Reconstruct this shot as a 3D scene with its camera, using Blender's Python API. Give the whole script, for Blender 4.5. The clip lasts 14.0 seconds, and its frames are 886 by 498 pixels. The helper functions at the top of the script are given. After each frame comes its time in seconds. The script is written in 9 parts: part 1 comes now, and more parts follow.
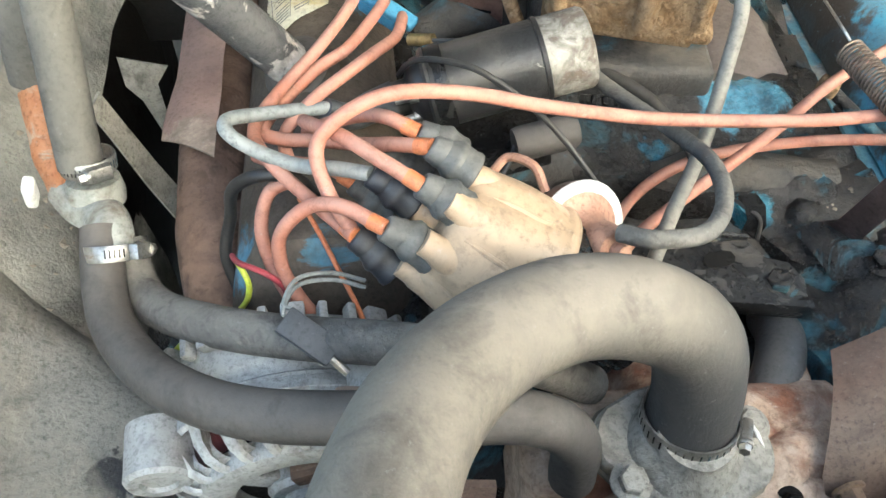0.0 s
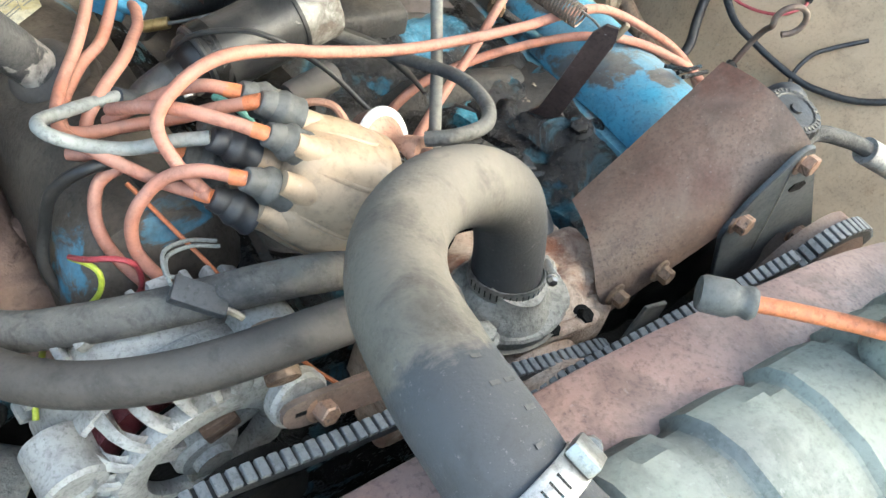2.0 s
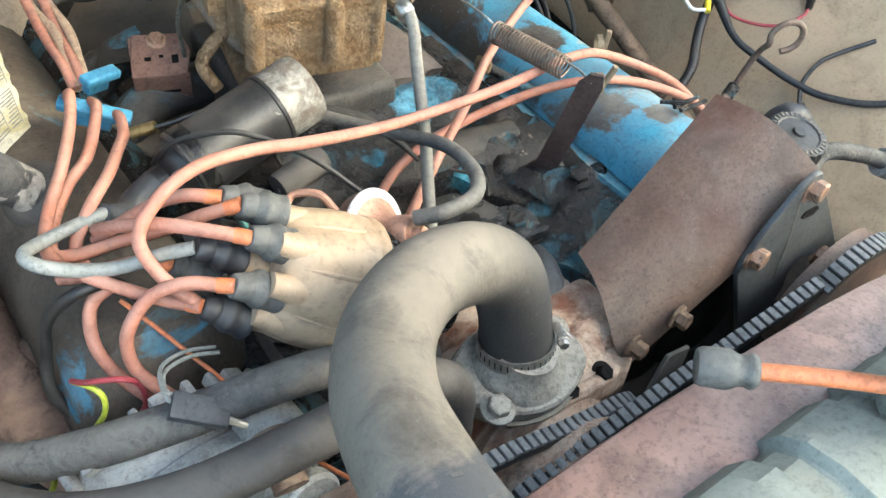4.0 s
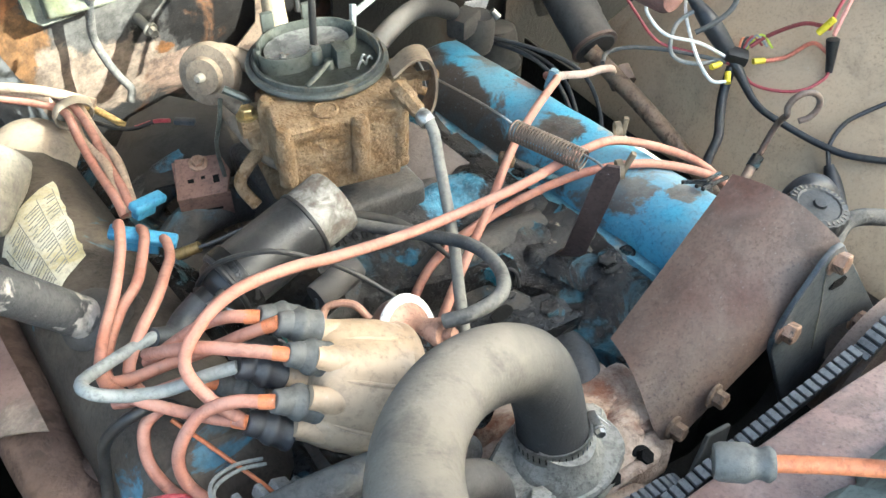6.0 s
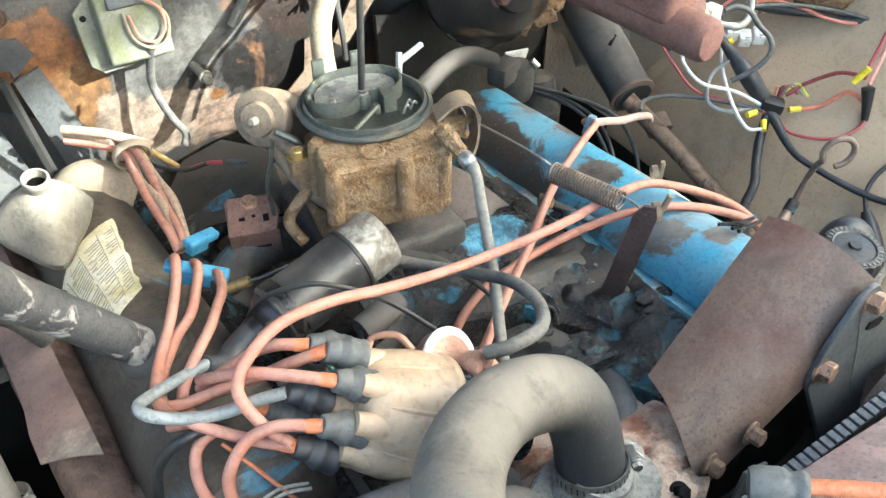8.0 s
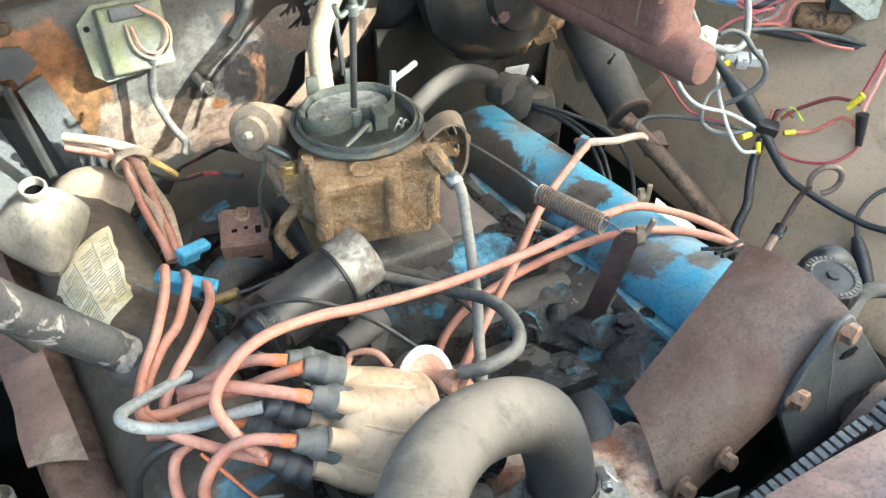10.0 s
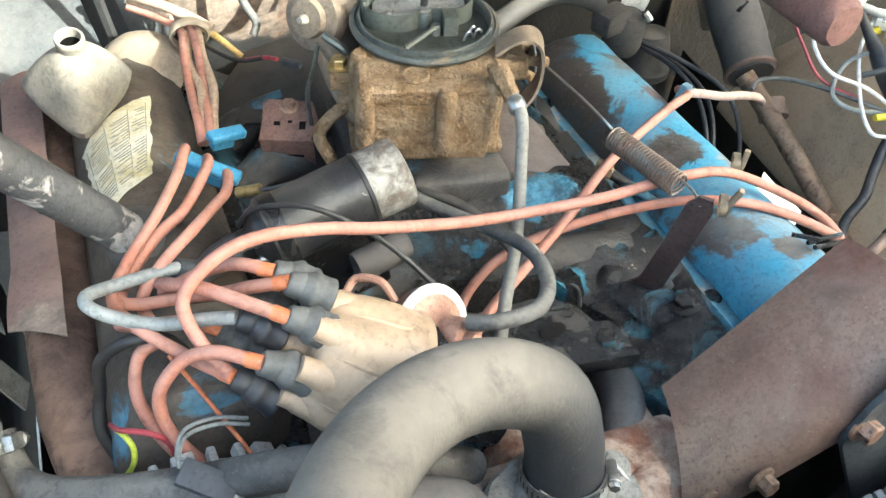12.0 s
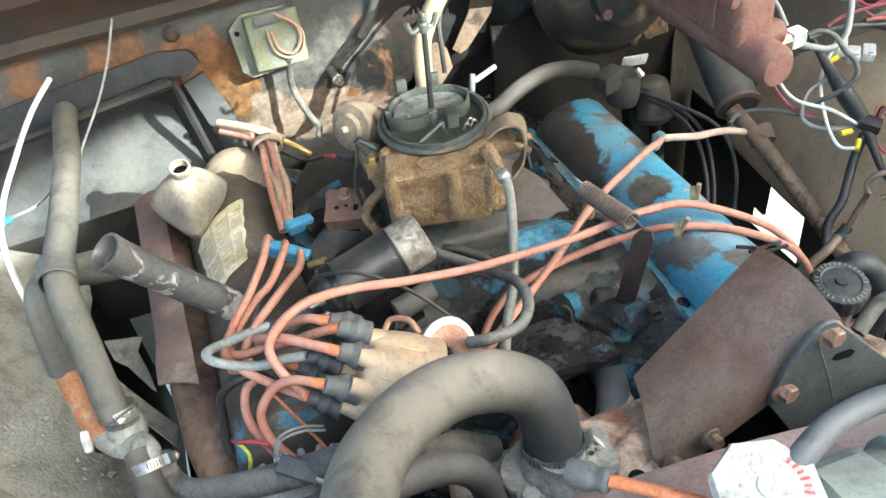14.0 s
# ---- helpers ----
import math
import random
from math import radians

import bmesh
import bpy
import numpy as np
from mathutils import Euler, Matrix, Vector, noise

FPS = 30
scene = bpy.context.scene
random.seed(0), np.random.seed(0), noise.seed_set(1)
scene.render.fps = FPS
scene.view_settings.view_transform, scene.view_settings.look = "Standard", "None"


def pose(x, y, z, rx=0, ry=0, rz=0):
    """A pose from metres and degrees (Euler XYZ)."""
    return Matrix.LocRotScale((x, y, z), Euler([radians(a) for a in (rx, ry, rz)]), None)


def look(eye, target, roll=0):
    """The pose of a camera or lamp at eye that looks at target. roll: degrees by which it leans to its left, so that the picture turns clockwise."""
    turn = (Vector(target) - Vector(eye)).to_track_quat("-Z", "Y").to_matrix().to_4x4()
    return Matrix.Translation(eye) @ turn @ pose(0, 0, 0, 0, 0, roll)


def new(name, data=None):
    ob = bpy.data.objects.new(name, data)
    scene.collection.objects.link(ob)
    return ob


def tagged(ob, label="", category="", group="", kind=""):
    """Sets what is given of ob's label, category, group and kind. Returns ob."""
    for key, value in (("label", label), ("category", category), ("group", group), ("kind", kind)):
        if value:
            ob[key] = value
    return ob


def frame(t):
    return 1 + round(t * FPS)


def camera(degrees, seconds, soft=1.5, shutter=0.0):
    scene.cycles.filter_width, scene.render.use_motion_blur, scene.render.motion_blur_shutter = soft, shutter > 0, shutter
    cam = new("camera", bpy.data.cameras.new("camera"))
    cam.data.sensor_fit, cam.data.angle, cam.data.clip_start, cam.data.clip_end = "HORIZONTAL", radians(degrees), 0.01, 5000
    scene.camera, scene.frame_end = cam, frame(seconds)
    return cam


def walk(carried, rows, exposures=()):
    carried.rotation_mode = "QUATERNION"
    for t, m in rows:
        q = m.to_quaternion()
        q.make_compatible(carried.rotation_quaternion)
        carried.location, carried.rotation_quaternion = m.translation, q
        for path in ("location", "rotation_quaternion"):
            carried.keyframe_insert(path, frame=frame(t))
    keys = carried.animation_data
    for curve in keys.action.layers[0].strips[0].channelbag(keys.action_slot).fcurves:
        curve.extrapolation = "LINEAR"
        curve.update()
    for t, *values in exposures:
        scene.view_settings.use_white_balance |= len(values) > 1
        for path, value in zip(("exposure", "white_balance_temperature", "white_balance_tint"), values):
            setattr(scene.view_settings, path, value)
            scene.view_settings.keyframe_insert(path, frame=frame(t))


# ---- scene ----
cam = camera(53.8, 14.0)
PATH = [
    (0, (0.01, 0.016, 1.435), (0.172, 1.177, -0.186), 4.2),
    (0.5, (-0.094, -0.007, 1.48), (0.399, 1.21, -0.028), 11.9),
    (1, (-0.168, -0.01, 1.478), (0.61, 1.056, -0.024), 17.2),
    (1.5, (-0.153, -0.019, 1.461), (0.797, 0.894, -0.044), 20.8),
    (2, (-0.164, -0.019, 1.453), (0.829, 0.845, -0.053), 20.3),
    (2.5, (-0.163, -0.017, 1.447), (0.819, 0.848, -0.065), 19.6),
    (3, (-0.159, -0.013, 1.445), (0.769, 0.891, -0.079), 16.7),
    (3.5, (-0.149, -0.011, 1.447), (0.763, 0.917, -0.073), 14.9),
    (4, (-0.12, -0.009, 1.471), (0.812, 0.959, -0.01), 9.9),
    (6.5, (-0.106, -0.029, 1.512), (0.768, 1.149, 0.153), 0.0),
    (7, (-0.11, -0.038, 1.518), (0.75, 1.188, 0.193), -0.9),
    (7.5, (-0.12, -0.04, 1.52), (0.744, 1.21, 0.219), -0.6),
    (8, (-0.126, -0.039, 1.516), (0.743, 1.212, 0.22), -0.0),
    (10.5, (-0.088, -0.058, 1.539), (0.741, 1.228, 0.251), 1.7),
    (11, (-0.055, -0.059, 1.531), (0.724, 1.257, 0.243), 2.6),
    (11.5, (-0.039, -0.034, 1.503), (0.601, 1.315, 0.172), 1.3),
    (12, (-0.023, -0.022, 1.474), (0.573, 1.265, 0.063), 5.2),
    (12.5, (-0.017, -0.046, 1.519), (0.57, 1.286, 0.148), 5.2),
    (13, (0.008, -0.145, 1.599), (0.597, 1.282, 0.328), 0.5),
    (13.5, (0.033, -0.207, 1.627), (0.61, 1.24, 0.374), -3.8),
    (14, (0.01, -0.206, 1.637), (0.379, 1.232, 0.296), -8.8),
]
walk(cam, [(t, look(eye, target, roll)) for t, eye, target, roll in PATH], exposures=[(t, e, 6450 if t < 5 else 6150, -2) for t, e in ((0.0, 4.3), (0.7, 4.32), (2.0, 4.36), (4.2, 4.32), (6.3, 4.29), (11.0, 4.28), (12.8, 4.23), (13.5, 4.02), (14.0, 4.0))])


# ---------------------------------------------------------------- light
SUN = Vector((0.222, -0.327, 0.225)).normalized()
world = bpy.data.worlds.new("sky")
scene.world = world
world.use_nodes = True
wn = world.node_tree.nodes
sky = wn.new("ShaderNodeTexSky")
sky.sky_type = "NISHITA"
sky.sun_disc = False
sky.sun_elevation = math.asin(SUN.z)
sky.sun_rotation = math.atan2(SUN.x, SUN.y)
sky.air_density, sky.dust_density, sky.ozone_density = 1.0, 5.0, 0.6
wn["Background"].inputs[1].default_value = 0.08
world.node_tree.links.new(sky.outputs[0], wn["Background"].inputs[0])
sun = new("sun", bpy.data.lights.new("sun", "SUN"))
sun.data.energy, sun.data.angle, sun.data.color = 1.4, radians(0.5), (1.0, 0.97, 0.92)
sun.matrix_world = look(SUN * 10, (0, 0, 0))


# ---------------------------------------------------------------- materials
def rgb(c):
    return (c[0], c[1], c[2], 1.0)


def mat(name, a, b, rough=0.6, metal=0.0, scale=25.0, fine=260.0, bump=0.25, patch=None, pscale=14.0, pthr=0.55, psoft=0.04,
        prough=0.85, dust=None, dthr=0.5, dscale=9.0, spec=0.4, contrast=0.22, coat=0.0, grit=0.0, grime=0.6, speck=0.45, worn=(), spots=()):
    """A worn surface: two tones, an optional patchy second layer (peeled paint, rust) and an optional dust layer."""
    m = bpy.data.materials.new(name)
    m.use_nodes = True
    nt = m.node_tree
    n, ln = nt.nodes, nt.links.new
    bs = n["Principled BSDF"]
    co = n.new("ShaderNodeTexCoord")

    def noise_at(sc, det=6.0, rg=0.6, dist=0.0):
        t = n.new("ShaderNodeTexNoise")
        t.inputs["Scale"].default_value = sc
        t.inputs["Detail"].default_value = det
        t.inputs["Roughness"].default_value = rg
        t.inputs["Distortion"].default_value = dist
        ln(co.outputs["Object"], t.inputs["Vector"])
        return t.outputs["Fac"]

    def ramp(src, lo, hi):
        r = n.new("ShaderNodeMapRange")
        r.inputs["From Min"].default_value = lo
        r.inputs["From Max"].default_value = hi
        ln(src, r.inputs["Value"])
        return r.outputs["Result"]

    def mix(fac, x, y):
        k = n.new("ShaderNodeMix")
        k.data_type = "RGBA"
        ln(fac, k.inputs[0])
        for sock, v in ((k.inputs[6], x), (k.inputs[7], y)):
            if isinstance(v, tuple):
                sock.default_value = rgb(v)
            else:
                ln(v, sock)
        return k.outputs[2]

    def mixf(fac, x, y):
        k = n.new("ShaderNodeMix")
        ln(fac, k.inputs[0])
        for sock, v in ((k.inputs[2], x), (k.inputs[3], y)):
            if isinstance(v, float):
                sock.default_value = v
            else:
                ln(v, sock)
        return k.outputs[0]

    big = ramp(noise_at(scale), 0.5 - contrast, 0.5 + contrast)
    small = noise_at(fine, 4.0, 0.7)
    col = mix(big, tuple(a), tuple(b))
    dark = tuple(0.5 * v for v in a)
    col = mix(ramp(small, 0.50, 0.76), col, dark)
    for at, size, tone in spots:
        # a ragged patch of its own tone round one place: stain, scab, bare or dark
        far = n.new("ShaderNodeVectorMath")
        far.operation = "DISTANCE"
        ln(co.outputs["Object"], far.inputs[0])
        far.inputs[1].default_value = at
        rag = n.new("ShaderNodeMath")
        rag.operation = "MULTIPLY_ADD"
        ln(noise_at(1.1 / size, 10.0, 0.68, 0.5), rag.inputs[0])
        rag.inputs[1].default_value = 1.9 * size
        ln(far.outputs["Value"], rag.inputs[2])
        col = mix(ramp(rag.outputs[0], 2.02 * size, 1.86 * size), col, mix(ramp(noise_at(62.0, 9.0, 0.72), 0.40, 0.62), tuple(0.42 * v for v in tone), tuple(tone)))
    rgh = mixf(small, max(rough - 0.12, 0.05), min(rough + 0.12, 1.0))
    met = metal
    height = small
    if patch is not None:
        mask = ramp(noise_at(pscale, 9.0, 0.62, 0.6), pthr - psoft, pthr + psoft)
        col = mix(mask, col, mix(ramp(noise_at(fine * 0.6), 0.35, 0.7), tuple(patch), tuple(0.6 * v for v in patch)))
        rgh = mixf(mask, rgh, float(prough))
        add = n.new("ShaderNodeMath")
        add.operation = "MULTIPLY_ADD"
        ln(mask, add.inputs[0])
        add.inputs[1].default_value = -0.6
        ln(small, add.inputs[2])
        height = add.outputs[0]
        if metal > 0:
            met = mixf(mask, float(metal), 0.0)
    if dust is not None:
        geo = n.new("ShaderNodeNewGeometry")
        sep = n.new("ShaderNodeSeparateXYZ")
        ln(geo.outputs["Normal"], sep.inputs[0])
        up = ramp(sep.outputs["Z"], -0.2, 0.9)
        mul = n.new("ShaderNodeMath")
        mul.operation = "MULTIPLY"
        ln(up, mul.inputs[0])
        ln(ramp(noise_at(dscale, 8.0, 0.65), dthr - 0.2, dthr + 0.2), mul.inputs[1])
        col = mix(mul.outputs[0], col, tuple(dust))
        rgh = mixf(mul.outputs[0], rgh, 0.95)
    if grit > 0:
        v = n.new("ShaderNodeTexVoronoi")
        v.inputs["Scale"].default_value = 330.0
        ln(co.outputs["Object"], v.inputs["Vector"])
        g = n.new("ShaderNodeMath")
        g.operation = "MULTIPLY_ADD"
        ln(v.outputs["Distance"], g.inputs[0])
        g.inputs[1].default_value = -2.0 * grit
        ln(height, g.inputs[2])
        height = g.outputs[0]
    for axis, lo, hi, tone in worn:
        # one end or side of the thing is cleaner or dirtier, with a ragged edge
        dot = n.new("ShaderNodeVectorMath")
        dot.operation = "DOT_PRODUCT"
        ln(co.outputs["Object"], dot.inputs[0])
        dot.inputs[1].default_value = axis
        rag = n.new("ShaderNodeMath")
        rag.operation = "MULTIPLY_ADD"
        ln(noise_at(27.0, 9.0, 0.68, 0.6), rag.inputs[0])
        rag.inputs[1].default_value = 0.07
        ln(dot.outputs["Value"], rag.inputs[2])
        col = mix(ramp(rag.outputs[0], lo + 0.035, hi + 0.035), col, tuple(tone))
    if grime > 0:
        # soft dirty blotches, then scattered pale specks of dust
        gm = n.new("ShaderNodeMath")
        gm.operation = "MULTIPLY"
        ln(ramp(noise_at(scale * 1.7 + 6.0, 8.0, 0.68, 0.4), 0.50, 0.72), gm.inputs[0])
        gm.inputs[1].default_value = grime
        lum = sum(a) / 3
        col = mix(gm.outputs[0], col, tuple(0.30 * v + 0.12 * lum for v in a))
        sk = n.new("ShaderNodeMath")
        sk.operation = "MULTIPLY"
        ln(ramp(noise_at(fine * 0.8, 3.0, 0.8), 0.62, 0.74), sk.inputs[0])
        sk.inputs[1].default_value = speck
        col = mix(sk.outputs[0], col, tuple(min(0.8, 0.5 * v + 0.4 * lum + 0.02 + min(0.11, 1.6 * lum)) for v in b))
    ln(col, bs.inputs["Base Color"])
    ln(rgh, bs.inputs["Roughness"])
    if isinstance(met, float):
        bs.inputs["Metallic"].default_value = met
    else:
        ln(met, bs.inputs["Metallic"])
    bs.inputs["Specular IOR Level"].default_value = spec
    bs.inputs["Coat Weight"].default_value = coat
    bp = n.new("ShaderNodeBump")
    bp.inputs["Strength"].default_value = bump
    bp.inputs["Distance"].default_value = 0.003
    ln(height, bp.inputs["Height"])
    ln(bp.outputs["Normal"], bs.inputs["Normal"])
    return m


M_BLUE = mat("peeling_blue_paint", (0.045, 0.235, 0.37), (0.095, 0.33, 0.46), 0.40, scale=16, patch=(0.085, 0.07, 0.058), pscale=9, pthr=0.605, psoft=0.02,
             prough=0.55, dust=(0.22, 0.23, 0.22), dthr=0.60, dscale=14, spec=0.5, bump=0.3, grime=0.45, spots=(((0.452, 0.505, 0.97), 0.030, (0.075, 0.062, 0.052)), ((0.505, 0.47, 0.955), 0.022, (0.30, 0.31, 0.30)), ((0.47, 0.345, 0.97), 0.016, (0.12, 0.085, 0.06)), ((0.50, 0.60, 0.955), 0.02, (0.20, 0.09, 0.07))), worn=(((-1.0, 0.17, 0.0), -0.342, -0.334, (0.05, 0.042, 0.036)),))
M_COVER = mat("grimy_cover", (0.0433, 0.0361, 0.0303), (0.0831, 0.0665, 0.052), 0.62, scale=14, patch=(0.06, 0.23, 0.34), pscale=15, pthr=0.625, psoft=0.02,
              dust=(0.20, 0.17, 0.13), dthr=0.62, dscale=15, bump=0.35)
M_BLOCK = mat("oily_cast_iron", (0.005778, 0.005778, 0.00642), (0.01608, 0.01506, 0.01452), 0.24, scale=26, coat=0.04, patch=(0.040, 0.125, 0.165), pscale=19, pthr=0.565,
              psoft=0.05, dust=(0.04, 0.037, 0.033), dthr=0.70, dscale=18, bump=0.9, spec=0.32, prough=0.35, grime=0.5, speck=0.2)
M_INTAKE = mat("dusty_cast_iron", (0.02268, 0.02295, 0.02387), (0.05184, 0.0486, 0.04493), 0.5, scale=24, patch=(0.05, 0.20, 0.29), pscale=11, pthr=0.635,
               psoft=0.06, dust=(0.15, 0.13, 0.105), dthr=0.62, dscale=16, bump=0.7, prough=0.45, grime=0.6, speck=0.35)
M_CARB = mat("dirt_caked_metal", (0.178, 0.118, 0.066), (0.275, 0.192, 0.117), 0.85, scale=30, patch=(0.17, 0.10, 0.045), pscale=45, pthr=0.55, psoft=0.1,
             bump=0.9, spec=0.2, grit=0.24, grime=0.3)
M_ZINC = mat("grey_green_alloy", (0.072, 0.080, 0.070), (0.120, 0.128, 0.112), 0.42, metal=0.5, scale=40, patch=(0.08, 0.08, 0.07), pscale=40, pthr=0.62,
             bump=0.15, prough=0.6)
M_COIL = mat("chipped_black_enamel", (0.014, 0.0145, 0.016), (0.032, 0.032, 0.032), 0.33, scale=30, patch=(0.33, 0.32, 0.29), pscale=55, pthr=0.72,
             psoft=0.02, dust=(0.12, 0.108, 0.094), dthr=0.66, dscale=22, bump=0.2, speck=0.6)
M_COILEND = mat("bare_grey_can", (0.33, 0.32, 0.29), (0.16, 0.15, 0.13), 0.55, metal=0.4, scale=60, patch=(0.12, 0.10, 0.08), pscale=70, pthr=0.5,
                psoft=0.08, bump=0.3)
M_CAP = mat("tan_plastic", (0.319, 0.222, 0.1386), (0.4002, 0.2965, 0.2006), 0.38, scale=30, fine=150, bump=0.05, dust=(0.34, 0.25, 0.165), dthr=0.62, spec=0.5,
            contrast=0.4)
M_ORANGE = mat("orange_silicone", (0.3441, 0.1244, 0.0759), (0.3999, 0.1816, 0.1323), 0.55, scale=45, fine=200, bump=0.10, dust=(0.36, 0.215, 0.17), dthr=0.52,
               dscale=25, spec=0.4)
M_ORANGE_B = mat("bright_orange_silicone", (0.47, 0.14, 0.055), (0.52, 0.19, 0.085), 0.5, scale=60, bump=0.05)
M_BOOT = mat("grey_rubber", (0.045, 0.048, 0.048), (0.095, 0.098, 0.094), 0.55, scale=50, fine=220, bump=0.2, dust=(0.16, 0.152, 0.137), dthr=0.57, dscale=30)
M_BOOT_DK = mat("black_rubber", (0.0135, 0.015, 0.0195), (0.0263, 0.0285, 0.0338), 0.4, scale=50, bump=0.08, dust=(0.1, 0.095, 0.085), dthr=0.6, dscale=30)
M_GREYWIRE = mat("grey_silicone", (0.185, 0.20, 0.195), (0.25, 0.26, 0.25), 0.5, scale=40, bump=0.05, dust=(0.28, 0.27, 0.24), dthr=0.6)
M_HOSE = mat("dusty_hose", (0.06803, 0.06272, 0.05335), (0.1153, 0.1001, 0.07898), 0.62, scale=13, fine=330, bump=0.25, dust=(0.205, 0.18, 0.148), dthr=0.38, dscale=9,
             patch=(0.035, 0.037, 0.04), pscale=7, pthr=0.62, psoft=0.12, prough=0.55,
             worn=(((0.0, -1.0, 0.0), -0.110, -0.098, (0.055, 0.057, 0.061)), ((1.0, 0.0, -0.6), -0.50, -0.40, (0.035, 0.036, 0.037))))
M_HOSE_END = mat("black_hose_end", (0.0483, 0.04968, 0.05244), (0.0828, 0.0828, 0.0828), 0.5, scale=18, fine=300, bump=0.15, dust=(0.13, 0.12, 0.11), dthr=0.62)
M_HOSE_DK = mat("dark_hose", (0.036, 0.0336, 0.032), (0.06, 0.056, 0.052), 0.55, scale=16, fine=300, bump=0.15, dust=(0.13, 0.115, 0.10), dthr=0.5)
M_HOSE_WORN = mat("worn_hose", (0.075, 0.07134, 0.06588), (0.1625, 0.1537, 0.1379), 0.75, scale=34, fine=260, bump=0.6, dust=(0.17, 0.16, 0.14), dthr=0.5,
                  patch=(0.032, 0.036, 0.042), pscale=17, pthr=0.55, psoft=0.08, grime=0.8)
M_HOSE_PALE = mat("pale_dusty_hose", (0.0512, 0.0489, 0.0431), (0.078, 0.0748, 0.0659), 0.8, scale=16, bump=0.2, dust=(0.155, 0.146, 0.126), dthr=0.46)
M_CREAM = mat("yellowed_hose", (0.20, 0.155, 0.098), (0.255, 0.202, 0.135), 0.55, scale=18, bump=0.06, patch=(0.33, 0.25, 0.16), pscale=20, pthr=0.66)
M_STEEL = mat("dull_steel", (0.30, 0.29, 0.27), (0.42, 0.41, 0.38), 0.38, metal=0.85, scale=60, bump=0.1, patch=(0.22, 0.14, 0.08), pscale=50, pthr=0.66)
M_ALU = mat("dirty_cast_aluminium", (0.3105, 0.3105, 0.2967), (0.4485, 0.4485, 0.4278), 0.55, metal=0.25, scale=35, fine=320, bump=0.35,
            patch=(0.18, 0.16, 0.13), pscale=30, pthr=0.64, psoft=0.08)
M_SHAFT = mat("dull_brown_shaft", (0.16, 0.105, 0.07), (0.26, 0.185, 0.13), 0.6, metal=0.2, scale=25, bump=0.3, patch=(0.10, 0.06, 0.04), pscale=30, pthr=0.56)
M_ALU_DK = mat("dull_grey_casting", (0.23, 0.2208, 0.1932), (0.368, 0.3507, 0.3105), 0.6, metal=0.2, scale=35, fine=320, bump=0.45, patch=(0.12, 0.105, 0.09), pscale=30, pthr=0.58, psoft=0.08)
M_RUST = mat("brown_rusty_sheet", (0.136, 0.0983, 0.0755), (0.26, 0.194, 0.149), 0.5, metal=0.15, scale=7, fine=330, bump=0.22, contrast=0.3,
             patch=(0.135, 0.068, 0.05), pscale=6, pthr=0.56, psoft=0.14, prough=0.6, dust=(0.20, 0.16, 0.135), dthr=0.66, dscale=12, grime=0.75)
M_SHROUD = mat("red_brown_worn_paint", (0.15, 0.0897, 0.07616), (0.294, 0.1932, 0.1658), 0.5, scale=8, fine=300, bump=0.2, contrast=0.2, patch=(0.25, 0.175, 0.115),
               pscale=9, pthr=0.62, psoft=0.08, dust=(0.30, 0.235, 0.205), dthr=0.62, grime=0.85)
M_BOLT = mat("coppery_rusty_bolt", (0.30, 0.18, 0.12), (0.42, 0.28, 0.20), 0.5, metal=0.5, scale=90, bump=0.2, patch=(0.12, 0.09, 0.07), pscale=90, pthr=0.6)
M_DKSTEEL = mat("dark_painted_steel", (0.058, 0.067, 0.072), (0.095, 0.104, 0.107), 0.5, scale=25, bump=0.12, patch=(0.13, 0.10, 0.08), pscale=40, pthr=0.7,
                dust=(0.16, 0.14, 0.12), dthr=0.62)
M_PINK = mat("primer_brown_paint", (0.1564, 0.1023, 0.0891), (0.2108, 0.1419, 0.1254), 0.5, scale=12, fine=300, bump=0.12, patch=(0.24, 0.13, 0.06), pscale=18,
             pthr=0.66, psoft=0.08, dust=(0.33, 0.24, 0.20), dthr=0.6, spots=(((-0.125, 0.480, 0.93), 0.030, (0.36, 0.30, 0.24)), ((-0.15, 0.485, 0.915), 0.024, (0.36, 0.30, 0.24))))
M_MANIFOLD = mat("rust_brown_iron", (0.085, 0.055, 0.046), (0.145, 0.098, 0.083), 0.75, spots=(((-0.095, 0.375, 0.875), 0.062, (0.25, 0.165, 0.135)),), scale=18, bump=0.35, patch=(0.06, 0.04, 0.035), pscale=38, pthr=0.555,
                 psoft=0.03, dust=(0.25, 0.17, 0.13), dthr=0.55)
M_TANK = mat("grey_green_tank", (0.15, 0.172, 0.152), (0.225, 0.248, 0.218), 0.68, scale=14, bump=0.22, patch=(0.14, 0.14, 0.14), pscale=12, pthr=0.57,
             psoft=0.10, dust=(0.30, 0.31, 0.27), dthr=0.58, grime=0.6, speck=0.45)
M_BLACK = mat("black_plastic", (0.0126, 0.0126, 0.0133), (0.0245, 0.0238, 0.0231), 0.45, scale=30, bump=0.08, dust=(0.10, 0.09, 0.075), dthr=0.62)
M_GREYPLASTIC = mat("dark_grey_plastic", (0.04, 0.044, 0.048), (0.065, 0.068, 0.072), 0.5, scale=40, bump=0.08)
M_BELT = mat("black_belt", (0.021, 0.0217, 0.0231), (0.0385, 0.0392, 0.0406), 0.55, scale=60, bump=0.15)
M_BELTTOP = mat("grey_belt_face", (0.15, 0.155, 0.155), (0.22, 0.225, 0.225), 0.6, scale=60, bump=0.15)
